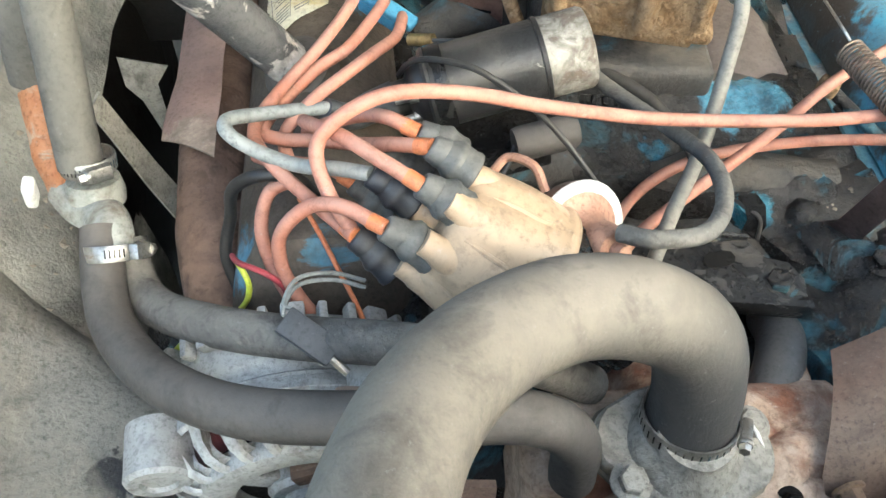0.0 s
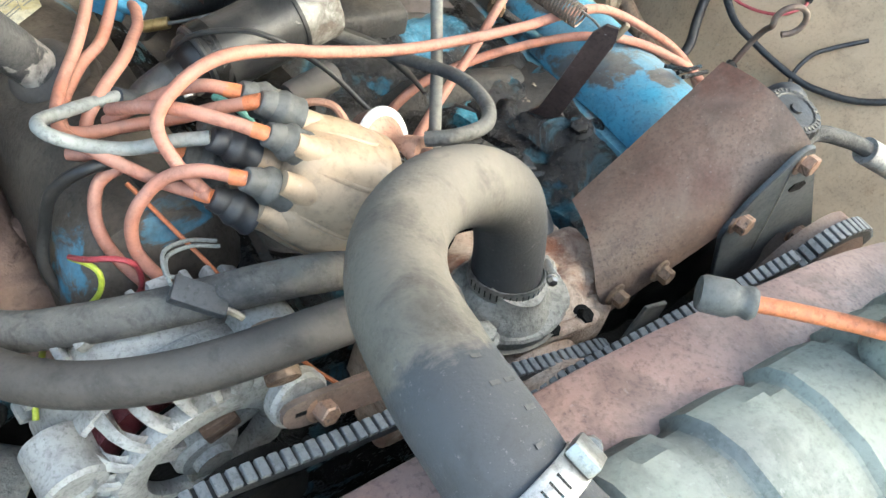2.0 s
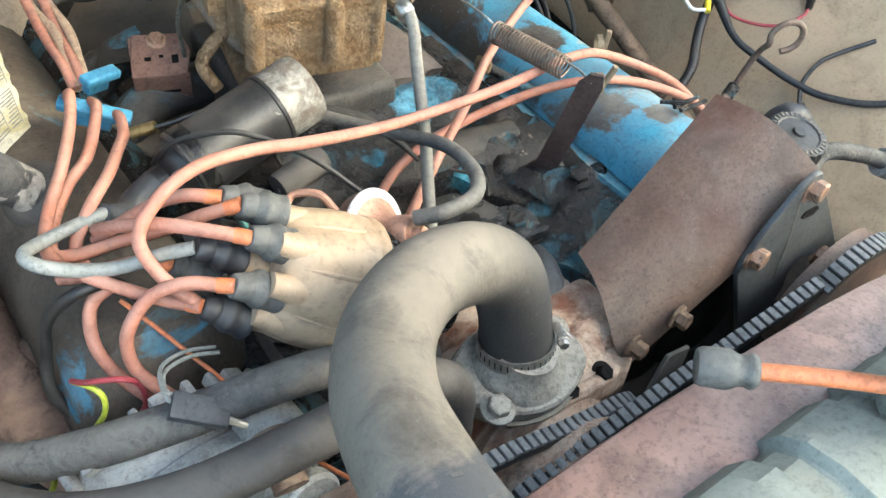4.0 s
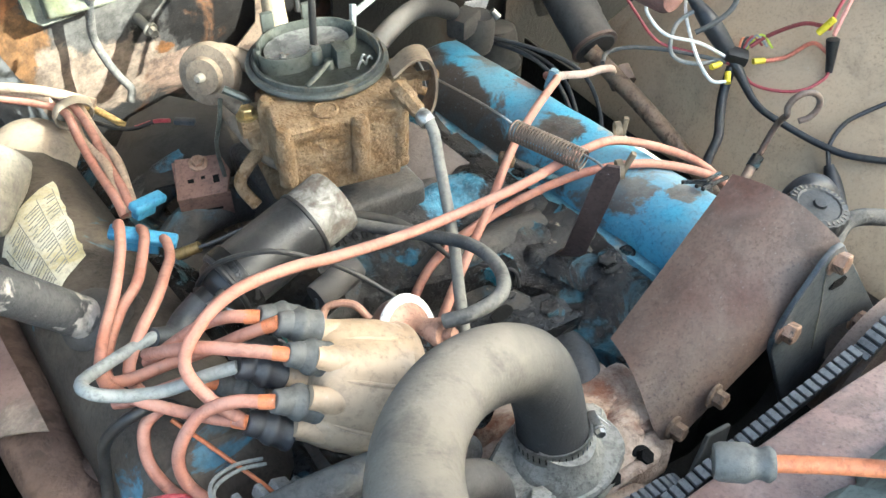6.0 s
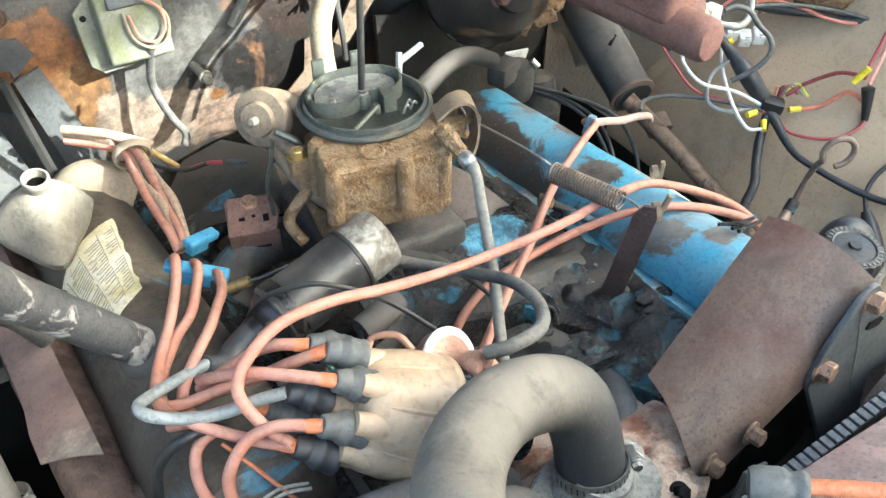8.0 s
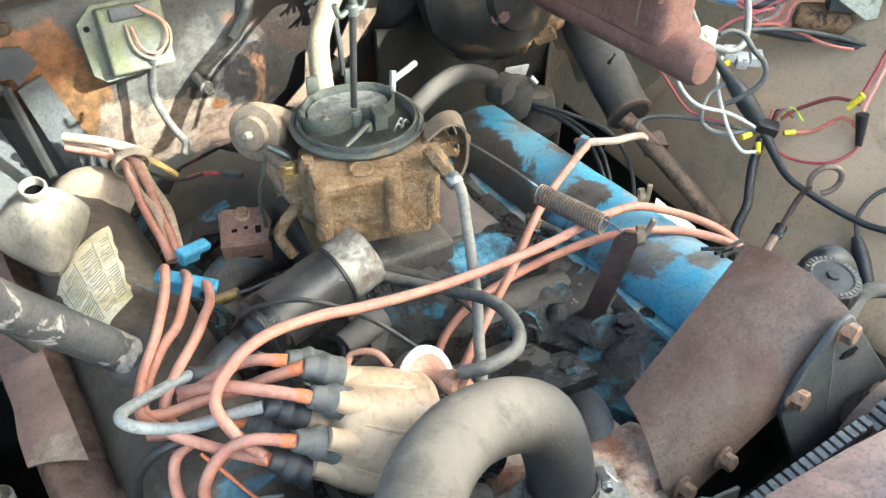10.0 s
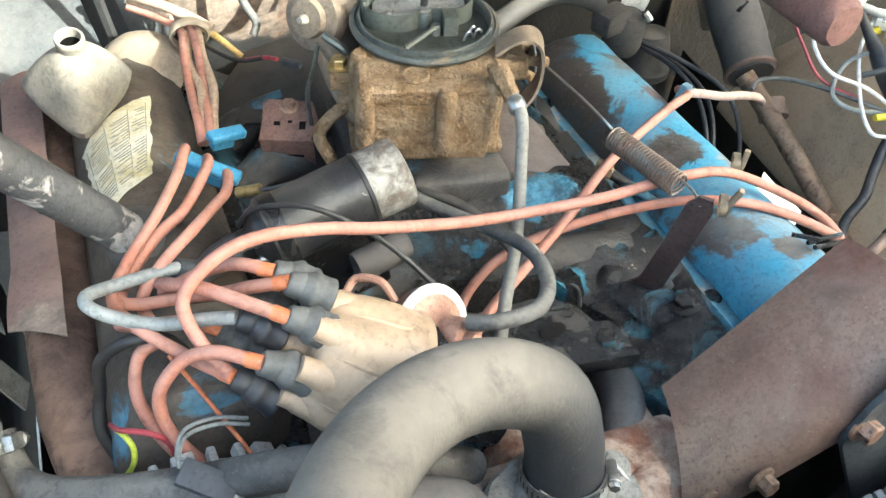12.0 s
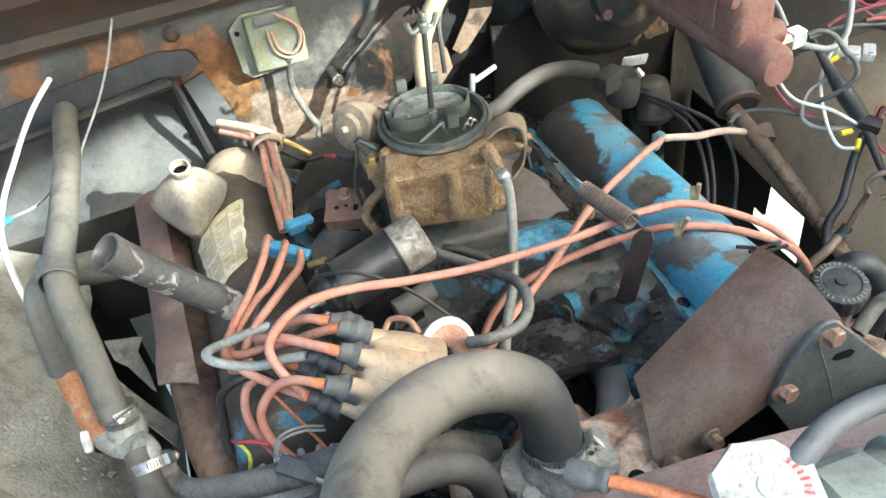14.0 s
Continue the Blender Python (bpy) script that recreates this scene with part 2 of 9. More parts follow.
M_COPPER = mat("rust_copper", (0.33, 0.125, 0.05), (0.42, 0.20, 0.10), 0.6, metal=0.3, scale=40, bump=0.3, patch=(0.42, 0.33, 0.24), pscale=40, pthr=0.58)
M_BRASS = mat("brass", (0.42, 0.30, 0.13), (0.50, 0.38, 0.19), 0.4, metal=0.8, scale=60, bump=0.1)
M_WINDING = mat("red_copper_winding", (0.075, 0.014, 0.02), (0.13, 0.028, 0.034), 0.35, scale=200, fine=700, bump=0.5)
M_RED = mat("red_wire", (0.30, 0.042, 0.052), (0.34, 0.062, 0.07), 0.45, bump=0.03)
M_YELLOW = mat("yellow_plastic", (0.70, 0.56, 0.03), (0.74, 0.60, 0.06), 0.45, bump=0.03)
M_LIME = mat("yellow_green_wire", (0.50, 0.58, 0.05), (0.55, 0.62, 0.10), 0.45, bump=0.03)
M_WHITE = mat("off_white_plastic", (0.62, 0.61, 0.57), (0.72, 0.71, 0.67), 0.45, scale=30, bump=0.04, patch=(0.45, 0.42, 0.36), pscale=25, pthr=0.68)
M_LID = mat("dirty_cream_lid", (0.62, 0.59, 0.52), (0.70, 0.67, 0.60), 0.45, scale=22, bump=0.08, patch=(0.33, 0.25, 0.18), pscale=22, pthr=0.66)
M_MC = mat("red_oxide_iron", (0.135, 0.0615, 0.0492), (0.193, 0.0984, 0.082), 0.7, scale=22, bump=0.35, patch=(0.20, 0.10, 0.045), pscale=16, pthr=0.62,
           dust=(0.19, 0.105, 0.085), dthr=0.6)
M_CLIP = mat("sky_blue_plastic", (0.05, 0.22, 0.37), (0.085, 0.29, 0.45), 0.45, bump=0.05, patch=(0.15, 0.17, 0.17), pscale=40, pthr=0.68)
M_PAPER = mat("yellowed_sticker", (0.60, 0.57, 0.44), (0.67, 0.64, 0.53), 0.6, scale=30, bump=0.05, patch=(0.52, 0.42, 0.16), pscale=16, pthr=0.58, psoft=0.12)
M_PRINT = mat("faded_print", (0.20, 0.20, 0.19), (0.26, 0.26, 0.24), 0.7, bump=0.02)
M_FELT = mat("dusty_cream_rubber", (0.19, 0.168, 0.132), (0.29, 0.257, 0.20), 0.7, scale=20, bump=0.25, patch=(0.10, 0.095, 0.085), pscale=13, pthr=0.53,
             psoft=0.14, dust=(0.34, 0.30, 0.24), dthr=0.60, grime=0.8)
M_TAN = mat("dusty_tan_rubber", (0.21, 0.165, 0.12), (0.29, 0.23, 0.17), 0.8, scale=20, bump=0.15, dust=(0.33, 0.27, 0.20), dthr=0.45)
# spots: rust at the left, pale ones below, near-black ones towards the booster
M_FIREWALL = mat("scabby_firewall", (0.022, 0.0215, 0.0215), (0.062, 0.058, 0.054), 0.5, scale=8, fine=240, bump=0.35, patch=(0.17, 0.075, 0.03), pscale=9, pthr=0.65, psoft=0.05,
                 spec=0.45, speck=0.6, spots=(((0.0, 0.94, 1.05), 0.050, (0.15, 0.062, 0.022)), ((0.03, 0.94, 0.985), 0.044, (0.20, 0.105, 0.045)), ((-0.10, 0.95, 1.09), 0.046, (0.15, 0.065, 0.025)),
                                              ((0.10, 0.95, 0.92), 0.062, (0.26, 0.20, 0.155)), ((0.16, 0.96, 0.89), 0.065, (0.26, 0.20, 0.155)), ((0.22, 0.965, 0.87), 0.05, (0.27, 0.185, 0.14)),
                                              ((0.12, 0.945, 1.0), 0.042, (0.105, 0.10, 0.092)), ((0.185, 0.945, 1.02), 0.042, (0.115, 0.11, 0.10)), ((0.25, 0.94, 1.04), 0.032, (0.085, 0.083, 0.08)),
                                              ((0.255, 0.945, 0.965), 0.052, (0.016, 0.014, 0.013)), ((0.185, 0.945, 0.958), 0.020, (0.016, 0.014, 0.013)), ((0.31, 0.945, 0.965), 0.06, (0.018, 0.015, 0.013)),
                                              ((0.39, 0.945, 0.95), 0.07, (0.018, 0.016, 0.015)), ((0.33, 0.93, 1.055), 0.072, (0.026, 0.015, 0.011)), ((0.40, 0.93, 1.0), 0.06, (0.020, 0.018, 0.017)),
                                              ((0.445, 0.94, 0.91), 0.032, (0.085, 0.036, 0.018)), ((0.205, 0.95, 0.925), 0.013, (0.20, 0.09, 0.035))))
M_COWL = mat("rust_cowl", (0.017, 0.0095, 0.0062), (0.042, 0.023, 0.014), 0.7, scale=9, bump=0.3, patch=(0.032, 0.027, 0.024), pscale=8, pthr=0.56)
M_APRON_R = mat("brown_dusty_apron", (0.33, 0.238, 0.155), (0.43, 0.32, 0.215), 0.5, scale=5, fine=260, bump=0.1, patch=(0.27, 0.15, 0.07), pscale=6, pthr=0.68,
                psoft=0.05, dust=(0.39, 0.305, 0.215), dthr=0.5, spec=0.25, grime=0.5)
M_APRON_L = mat("grey_muddy_apron", (0.17, 0.17, 0.154), (0.33, 0.315, 0.27), 0.8, scale=11, fine=220, bump=0.9, contrast=0.4, patch=(0.035, 0.037, 0.037), pscale=10,
                pthr=0.55, psoft=0.06, dust=(0.35, 0.335, 0.29), dthr=0.50, dscale=7, grime=0.7)
M_HEATER = mat("dusty_heater_box", (0.03, 0.034, 0.037), (0.062, 0.065, 0.067), 0.65, scale=9, bump=0.3, patch=(0.095, 0.093, 0.085), pscale=9, pthr=0.62,
               psoft=0.1, dust=(0.105, 0.103, 0.096), dthr=0.62, speck=0.7)
M_LIP = mat("chipped_pale_blue_edge", (0.10, 0.27, 0.36), (0.19, 0.37, 0.44), 0.4, scale=30, patch=(0.42, 0.42, 0.39), pscale=30, pthr=0.56, psoft=0.03, bump=0.3, grime=0.7, speck=0.4)
M_WETSTEEL = mat("oily_dark_steel", (0.0077, 0.007975, 0.00855), (0.01925, 0.01925, 0.01938), 0.22, coat=0.05, spec=0.35, scale=30, bump=0.3, patch=(0.055, 0.05, 0.044), pscale=40, pthr=0.62, psoft=0.06, grime=0.3, speck=0.15)
M_GROUND = mat("pale_dirt", (0.28, 0.255, 0.21), (0.36, 0.33, 0.275), 0.9, scale=2, bump=0.3, fine=60)
# near-black for greasy parts and for painted shade in holes, slots and gaps
M_SHADE = mat("shade_and_black_grime", (0.003, 0.003, 0.003), (0.0075, 0.007, 0.0065), 0.7, scale=20, bump=0.4, spec=0.12, grime=0.0)
# dusty black, dark enough to paint the shade of the gaps it backs
M_SHADE_DUSTY = mat("dusty_black_shade", (0.0035, 0.0032, 0.003), (0.011, 0.010, 0.009), 0.6, scale=12, fine=200, bump=0.5, patch=(0.022, 0.015, 0.010), pscale=9, pthr=0.60, psoft=0.06, dust=(0.04, 0.035, 0.03), dthr=0.66, dscale=16, spec=0.3, grime=0.3)
M_CANISTER = mat("dusty_dark_canister", (0.03, 0.028, 0.025), (0.065, 0.058, 0.05), 0.75, scale=22, bump=0.35, dust=(0.11, 0.098, 0.08), dthr=0.55)
M_PALEZINC = mat("pale_zinc_plate", (0.30, 0.295, 0.24), (0.40, 0.39, 0.325), 0.5, metal=0.2, scale=25, bump=0.15, patch=(0.20, 0.16, 0.11), pscale=30, pthr=0.64)
M_CHOKE = mat("dull_brown_choke", (0.105, 0.078, 0.056), (0.175, 0.135, 0.098), 0.75, scale=40, bump=0.3, dust=(0.22, 0.165, 0.11), dthr=0.58)
M_BRKDUST = mat("dusty_dark_sheet", (0.06, 0.05, 0.046), (0.105, 0.088, 0.082), 0.6, scale=18, bump=0.25, dust=(0.17, 0.14, 0.125), dthr=0.6)
M_PLASTER = mat("mask_wall_plaster", (0.45, 0.42, 0.37), (0.52, 0.49, 0.44), 0.9, scale=2, bump=0.2)
M_BOOSTER = mat("black_booster", (0.014, 0.013, 0.0125), (0.034, 0.030, 0.026), 0.32, scale=12, bump=0.2, patch=(0.17, 0.105, 0.05), pscale=14, pthr=0.65,
                psoft=0.06, dust=(0.16, 0.13, 0.10), dthr=0.6)


# ---------------------------------------------------------------- mesh helpers
def V(*p):
    return Vector(p[0] if len(p) == 1 else p)


def spline(pts, m=6):
    """A smooth line through the points."""
    p = [Vector(q) for q in pts]
    if len(p) == 2:
        return p
    p = [2 * p[0] - p[1]] + p + [2 * p[-1] - p[-2]]
    out = []
    for i in range(1, len(p) - 2):
        a, b, c, d = p[i - 1], p[i], p[i + 1], p[i + 2]
        for k in range(m):
            t = k / m
            out.append(0.5 * (2 * b + (c - a) * t + (2 * a - 5 * b + 4 * c - d) * t * t + (3 * b - a - 3 * c + d) * t ** 3))
    out.append(p[-2])
    return out


def sweep(bm, line, r, n=10, caps=True):
    """A round bar along a line; r is a radius or a function of 0..1 along it."""
    rad = r if callable(r) else (lambda s: r)
    tang = [(line[min(i + 1, len(line) - 1)] - line[max(i - 1, 0)]).normalized() for i in range(len(line))]
    side = tang[0].orthogonal().normalized()
    rings = []
    for i, (p, t) in enumerate(zip(line, tang)):
        side = (side - side.dot(t) * t).normalized()
        up = t.cross(side)
        q = rad(i / max(len(line) - 1, 1))
        rings.append([bm.verts.new(p + q * (math.cos(2 * math.pi * k / n) * side + math.sin(2 * math.pi * k / n) * up)) for k in range(n)])
    for a, b in zip(rings, rings[1:]):
        for k in range(n):
            bm.faces.new((a[k], a[(k + 1) % n], b[(k + 1) % n], b[k]))
    if caps:
        bm.faces.new(rings[0][::-1])
        bm.faces.new(rings[-1])
    return bm


def axis_m(p, z, x=None):
    """Axes at p whose z runs along z."""
    z = Vector(z).normalized()
    x = Vector(x) if x is not None else z.orthogonal()
    x = (x - x.dot(z) * z).normalized()
    y = z.cross(x)
    return Matrix(((x[0], y[0], z[0], p[0]), (x[1], y[1], z[1], p[1]), (x[2], y[2], z[2], p[2]), (0, 0, 0, 1)))


def lathe(bm, prof, m, n=24, wob=None, loop=False):
    """A turned body: prof is rows of radius, height along z of m."""
    rings = []
    for r, h in prof:
        if r < 1e-6:
            rings.append([bm.verts.new(m @ Vector((0, 0, h)))])
        else:
            rings.append([bm.verts.new(m @ Vector((r * (wob(k, n) if wob else 1) * math.cos(2 * math.pi * k / n), r * (wob(k, n) if wob else 1) * math.sin(2 * math.pi * k / n), h))) for k in range(n)])
    for a, b in zip(rings, rings[1:] + (rings[:1] if loop else [])):
        for k in range(n):
            l = (k + 1) % n
            if len(a) == 1 and len(b) == 1:
                continue
            if len(a) == 1:
                bm.faces.new((a[0], b[l], b[k]))
            elif len(b) == 1:
                bm.faces.new((a[k], a[l], b[0]))
            else:
                bm.faces.new((a[k], a[l], b[l], b[k]))
    for ring, flip in ((rings[0], True), (rings[-1], False)):
        if len(ring) > 1 and not loop:
            bm.faces.new(ring[::-1] if flip else ring)
    return bm


def block(bm, m, sx, sy, sz, bev=0.002, seg=2):
    """A bevelled block centred on m."""
    res = bmesh.ops.create_cube(bm, size=1.0, matrix=m @ Matrix.Diagonal((sx, sy, sz, 1)))
    if bev > 0:
        vs = set(res["verts"])
        es = [e for e in bm.edges if e.verts[0] in vs and e.verts[1] in vs]
        bmesh.ops.bevel(bm, geom=es, offset=bev, segments=seg, affect="EDGES", profile=0.6)
    return bm


def plate(bm, poly, m, thick, bev=0.0008):
    """A flat plate: a 2D outline in m's xy, thick along its z."""
    vs = [bm.verts.new(m @ Vector((x, y, 0))) for x, y in poly]
    face = bm.faces.new(vs)
    ext = bmesh.ops.extrude_face_region(bm, geom=[face])
    nv = [g for g in ext["geom"] if isinstance(g, bmesh.types.BMVert)]
    off = m.to_3x3() @ Vector((0, 0, thick))
    for v in nv:
        v.co += off
    if bev > 0:
        al = set(vs) | set(nv)
        es = [e for e in bm.edges if e.verts[0] in al and e.verts[1] in al]
        bmesh.ops.bevel(bm, geom=es, offset=bev, segments=1, affect="EDGES")
    return bm


def sheet(bm, rows, thick, flip=False):
    """A bent sheet through a grid of points, with thickness."""
    g = [[Vector(p) for p in row] for row in rows]
    ny, nx = len(g), len(g[0])

    def nrm(i, j):
        a = g[i][min(j + 1, nx - 1)] - g[i][max(j - 1, 0)]
        b = g[min(i + 1, ny - 1)][j] - g[max(i - 1, 0)][j]
        return a.cross(b).normalized()
    s = -1.0 if flip else 1.0
    top = [[bm.verts.new(g[i][j]) for j in range(nx)] for i in range(ny)]
    bot = [[bm.verts.new(g[i][j] - s * thick * nrm(i, j)) for j in range(nx)] for i in range(ny)]
    for i in range(ny - 1):
        for j in range(nx - 1):
            bm.faces.new((top[i][j], top[i][j + 1], top[i + 1][j + 1], top[i + 1][j]))
            bm.faces.new((bot[i][j], bot[i + 1][j], bot[i + 1][j + 1], bot[i][j + 1]))
    for i in range(ny - 1):
        for j in (0, nx - 1):
            bm.faces.new((top[i][j], top[i + 1][j], bot[i + 1][j], bot[i][j]))
    for j in range(nx - 1):
        for i in (0, ny - 1):
            bm.faces.new((top[i][j], top[i][j + 1], bot[i][j + 1], bot[i][j]))
    return bm


def hexbolt(bm, p, z, r=0.007, h=0.006, washer=1.45):
    m = axis_m(Vector(p), z)
    lathe(bm, [(r * washer, -0.001), (r * washer, 0.0012), (r * washer * 0.9, 0.0018)], m, 20)
    lathe(bm, [(r, 0.0018), (r, h - 0.001), (r * 0.86, h), (0.0, h)], m, 6)
    return bm


def roughen(bm, amount, scale, seed=0.0):
    for v in bm.verts:
        v.co += amount * Vector(noise.noise_vector(v.co * scale + Vector((seed, seed, seed))))
    return bm


def finish(name, bm, material, angle=38):
    bmesh.ops.recalc_face_normals(bm, faces=bm.faces[:])
    me = bpy.data.meshes.new(name)
    bm.to_mesh(me)
    bm.free()
    me.materials.append(material)
    me.polygons.foreach_set("use_smooth", [True] * len(me.polygons))
    me.set_sharp_from_angle(angle=radians(angle))
    return me


def thing(name, at, label, category, group="", kind=""):
    """A thing of several parts: an Empty at its base."""
    ob = new(name)
    ob.empty_display_size = 0.02
    ob.location = at
    ob["base"] = 1
    return tagged(ob, label, category, group, kind)


def part(name, bm, material, parent, label="", angle=38):
    ob = new(name, finish(name, bm, material, angle))
    ob.parent = parent
    if parent is not None and parent.type == "EMPTY":
        ob.matrix_parent_inverse = Matrix.Translation(-parent.location)
    return tagged(ob, label)


def solo(name, bm, material, label, category, group="", kind="", angle=38):
    return tagged(new(name, finish(name, bm, material, angle)), label, category, group, kind)


def B():
    return bmesh.new()


def wire(name, pts, r, material, label, category="wire", group="", n=10, m=6):
    return solo(name, sweep(B(), spline(pts, m), r, n), material, label, category, group)


# ---------------------------------------------------------------- the setting
bm = B()
sheet(bm, [[(x, y, 0.0) for x in (-40, -8, -2, 0, 2, 8, 40)] for y in (-40, -8, -2, 0, 2, 8, 40)], 0.05)
solo("ground", bm, M_GROUND, "pale dry dirt ground under the vehicle", "ground", kind="structure")

# unseen wall in front, added so only a strip of sun passes its gap
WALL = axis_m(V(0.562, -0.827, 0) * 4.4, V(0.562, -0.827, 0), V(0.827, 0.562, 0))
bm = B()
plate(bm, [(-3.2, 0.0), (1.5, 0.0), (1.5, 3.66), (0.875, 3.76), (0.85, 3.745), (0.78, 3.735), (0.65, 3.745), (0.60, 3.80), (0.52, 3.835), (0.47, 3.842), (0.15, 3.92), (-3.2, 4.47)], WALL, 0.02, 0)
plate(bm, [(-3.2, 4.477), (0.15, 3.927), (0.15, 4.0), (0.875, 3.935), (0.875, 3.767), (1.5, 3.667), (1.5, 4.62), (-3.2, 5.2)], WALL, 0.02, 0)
solo("wall_sun_mask", bm, M_PLASTER, "unseen wall with a gap, added to let only a strip of sun in", "wall", kind="structure")

# firewall: pressed sheet with a shelf near its foot
bm = B()
prof = [(0.955, 1.135), (0.945, 1.10), (0.94, 1.03), (0.94, 0.97), (0.955, 0.90), (1.0, 0.82), (1.05, 0.70), (1.08, 0.45), (1.08, 0.25)]
xs = [-0.9 + 0.1 * k for k in range(20)]
rows = []
for yy, zz in prof:
    rows.append([(x, yy + 0.012 * noise.noise(V(x * 3, zz * 4, 1.0)) + (0.02 * max(0.0, math.sin((x - 0.02) * 11)) if zz < 1.0 and x < 0.4 else 0.0) + (0.13 if x < -0.06 and zz < 1.0 else 0.0), zz) for x in xs])
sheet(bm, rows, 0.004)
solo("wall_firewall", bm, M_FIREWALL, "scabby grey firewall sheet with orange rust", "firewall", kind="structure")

bm = B()
prof = [(0.93, 1.128), (0.925, 1.137), (0.93, 1.147), (0.965, 1.15), (1.02, 1.155), (1.035, 1.175), (1.04, 1.215), (1.06, 1.23), (1.20, 1.25), (1.35, 1.32), (1.5, 1.6)]
sheet(bm, [[(x, yy, zz + 0.004 * noise.noise(V(x * 5, yy * 9, 3.0))) for x in xs] for yy, zz in prof], 0.004, True)
solo("cowl", bm, M_COWL, "brown rusty cowl ledge above the firewall", "cowl", kind="structure")

# unseen half-open bonnet, hinged behind the cowl, added to shade the bay's rear
bm = B()
sheet(bm, [[(x, 1.16 - 0.985 * k / 8, 1.262 + 0.69 * k / 8 + 0.02 * math.cos((x - 0.2) * 1.6)) for x in [-0.65 + 0.15 * j for j in range(13)]] for k in range(9)], 0.012, True)
solo("shade_bonnet", bm, M_COWL, "brown rusty underside of an unseen bonnet, added for its shade", "bonnet", kind="structure")

# aprons at both sides of the bay
bm = B()
prof = [(0.782, 0.738), (0.772, 0.740), (0.774, 0.746), (0.79, 0.762), (0.818, 0.805), (0.868, 0.86), (0.94, 0.915), (0.985, 0.975), (1.005, 1.04), (1.02, 1.12), (1.05, 1.14), (1.3, 1.13)]
ys = [-0.3 + 0.03 * k for k in range(36)]
def apron_end(x):
    """Where the wheel arch of the apron stops towards the firewall."""
    k = min(max((x - 0.80) / 0.185, 0.0), 1.0)
    return 0.80 - 0.085 * k - 0.14 * k ** 3


sheet(bm, [[(x + 0.05 * max(0, y - 0.62), y, z + 0.035 * math.exp(-((y - 0.62) / 0.22) ** 2) * (1 if 0.80 < z < 1.0 else 0) + 0.004 * noise.noise(V(x * 6, y * 6, 0))) for y in [-0.3 + (apron_end(x) + 0.3) * k / 35 for k in range(36)]] for x, z in prof[:10]], 0.004)
solo("apron_driver_side", bm, M_APRON_R, "dusty brown inner fender apron with small holes", "fender apron", kind="structure")

# near-black wall: the shade below the apron is put into its colour
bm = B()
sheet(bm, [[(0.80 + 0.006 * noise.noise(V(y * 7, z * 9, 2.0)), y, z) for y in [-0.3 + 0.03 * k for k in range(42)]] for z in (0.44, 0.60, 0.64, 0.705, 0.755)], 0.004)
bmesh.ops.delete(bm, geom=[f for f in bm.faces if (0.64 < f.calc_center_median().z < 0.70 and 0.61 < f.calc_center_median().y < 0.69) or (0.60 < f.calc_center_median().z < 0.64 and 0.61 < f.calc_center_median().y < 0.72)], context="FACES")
solo("shade_wall", bm, M_SHADE_DUSTY, "near-black wall standing for the shaded gap below the fender apron", "inner wall", kind="structure")

bm = B()
sheet(bm, [[(x, y, z + 0.003 * noise.noise(V(y * 8, x * 20, 4.0))) for y in [-0.3 + 0.04 * k for k in range(17)]] for x, z in ((0.795, 0.742), (0.776, 0.725), (0.768, 0.68), (0.766, 0.60))], 0.004)
solo("apron_skirt", bm, M_BRKDUST, "dusty brown skirt below the fender apron", "fender apron", kind="structure")

# inner side of the fender behind the wheel arch
bm = B()
sheet(bm, [[(1.03 + 0.10 * i, 0.745 - 0.075 * i, z) for i in range(5)] for z in (0.86, 0.97, 1.10, 1.30)], 0.004, True)
solo("fender_panel", bm, M_SHROUD, "red-brown inner panel of the fender", "fender panel", kind="structure")

bm = B()
prof = [(-0.205, 0.40), (-0.21, 0.66), (-0.225, 0.74), (-0.242, 0.77), (-0.26, 0.80), (-0.31, 0.845), (-0.37, 0.885), (-0.43, 0.95), (-0.47, 1.03), (-0.50, 1.15)]
ys = [-0.3 + 0.025 * k for k in range(51)]
sheet(bm, [[(x + 0.012 * noise.noise(V(x * 9, y * 9, z * 9)), y, z + 0.012 * noise.noise(V(x * 12, y * 12, 5.0)) + 0.006 * noise.noise(V(x * 40, y * 40, 7.0))) for y in ys] for x, z in prof], 0.004, True)
bmesh.ops.delete(bm, geom=[f for f in bm.faces if f.calc_center_median().y > 0.56 + 0.05 * noise.noise(V(f.calc_center_median().z * 9, 3.0, 0)) and f.calc_center_median().z < 0.795], context="FACES")
solo("apron_passenger_side", bm, M_APRON_L, "muddy grey inner fender apron caked with dirt", "fender apron", kind="structure")
# near-black wall stands in for the shaded hole by the manifold
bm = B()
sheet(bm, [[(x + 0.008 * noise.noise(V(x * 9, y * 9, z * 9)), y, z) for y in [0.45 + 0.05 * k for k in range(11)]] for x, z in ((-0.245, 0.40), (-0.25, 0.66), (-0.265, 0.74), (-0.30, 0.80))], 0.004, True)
solo("shade_wall", bm, M_SHADE_DUSTY, "near-black wall standing for the shaded gap beside the exhaust manifold", "inner wall", kind="structure")

# front ledge in the corner beside the radiator, rounded off towards the bay
def ledge(x):
    """Height of the ledge, which climbs with the apron that it lies on."""
    pts = [(-0.60, 1.15), (-0.43, 0.962), (-0.37, 0.90), (-0.31, 0.858), (-0.26, 0.815), (-0.20, 0.803), (0.0, 0.80)]
    for (a, za), (b, zb) in zip(pts, pts[1:]):
        if x <= b:
            return za + (zb - za) * (max(x, a) - a) / (b - a)
    return 0.80


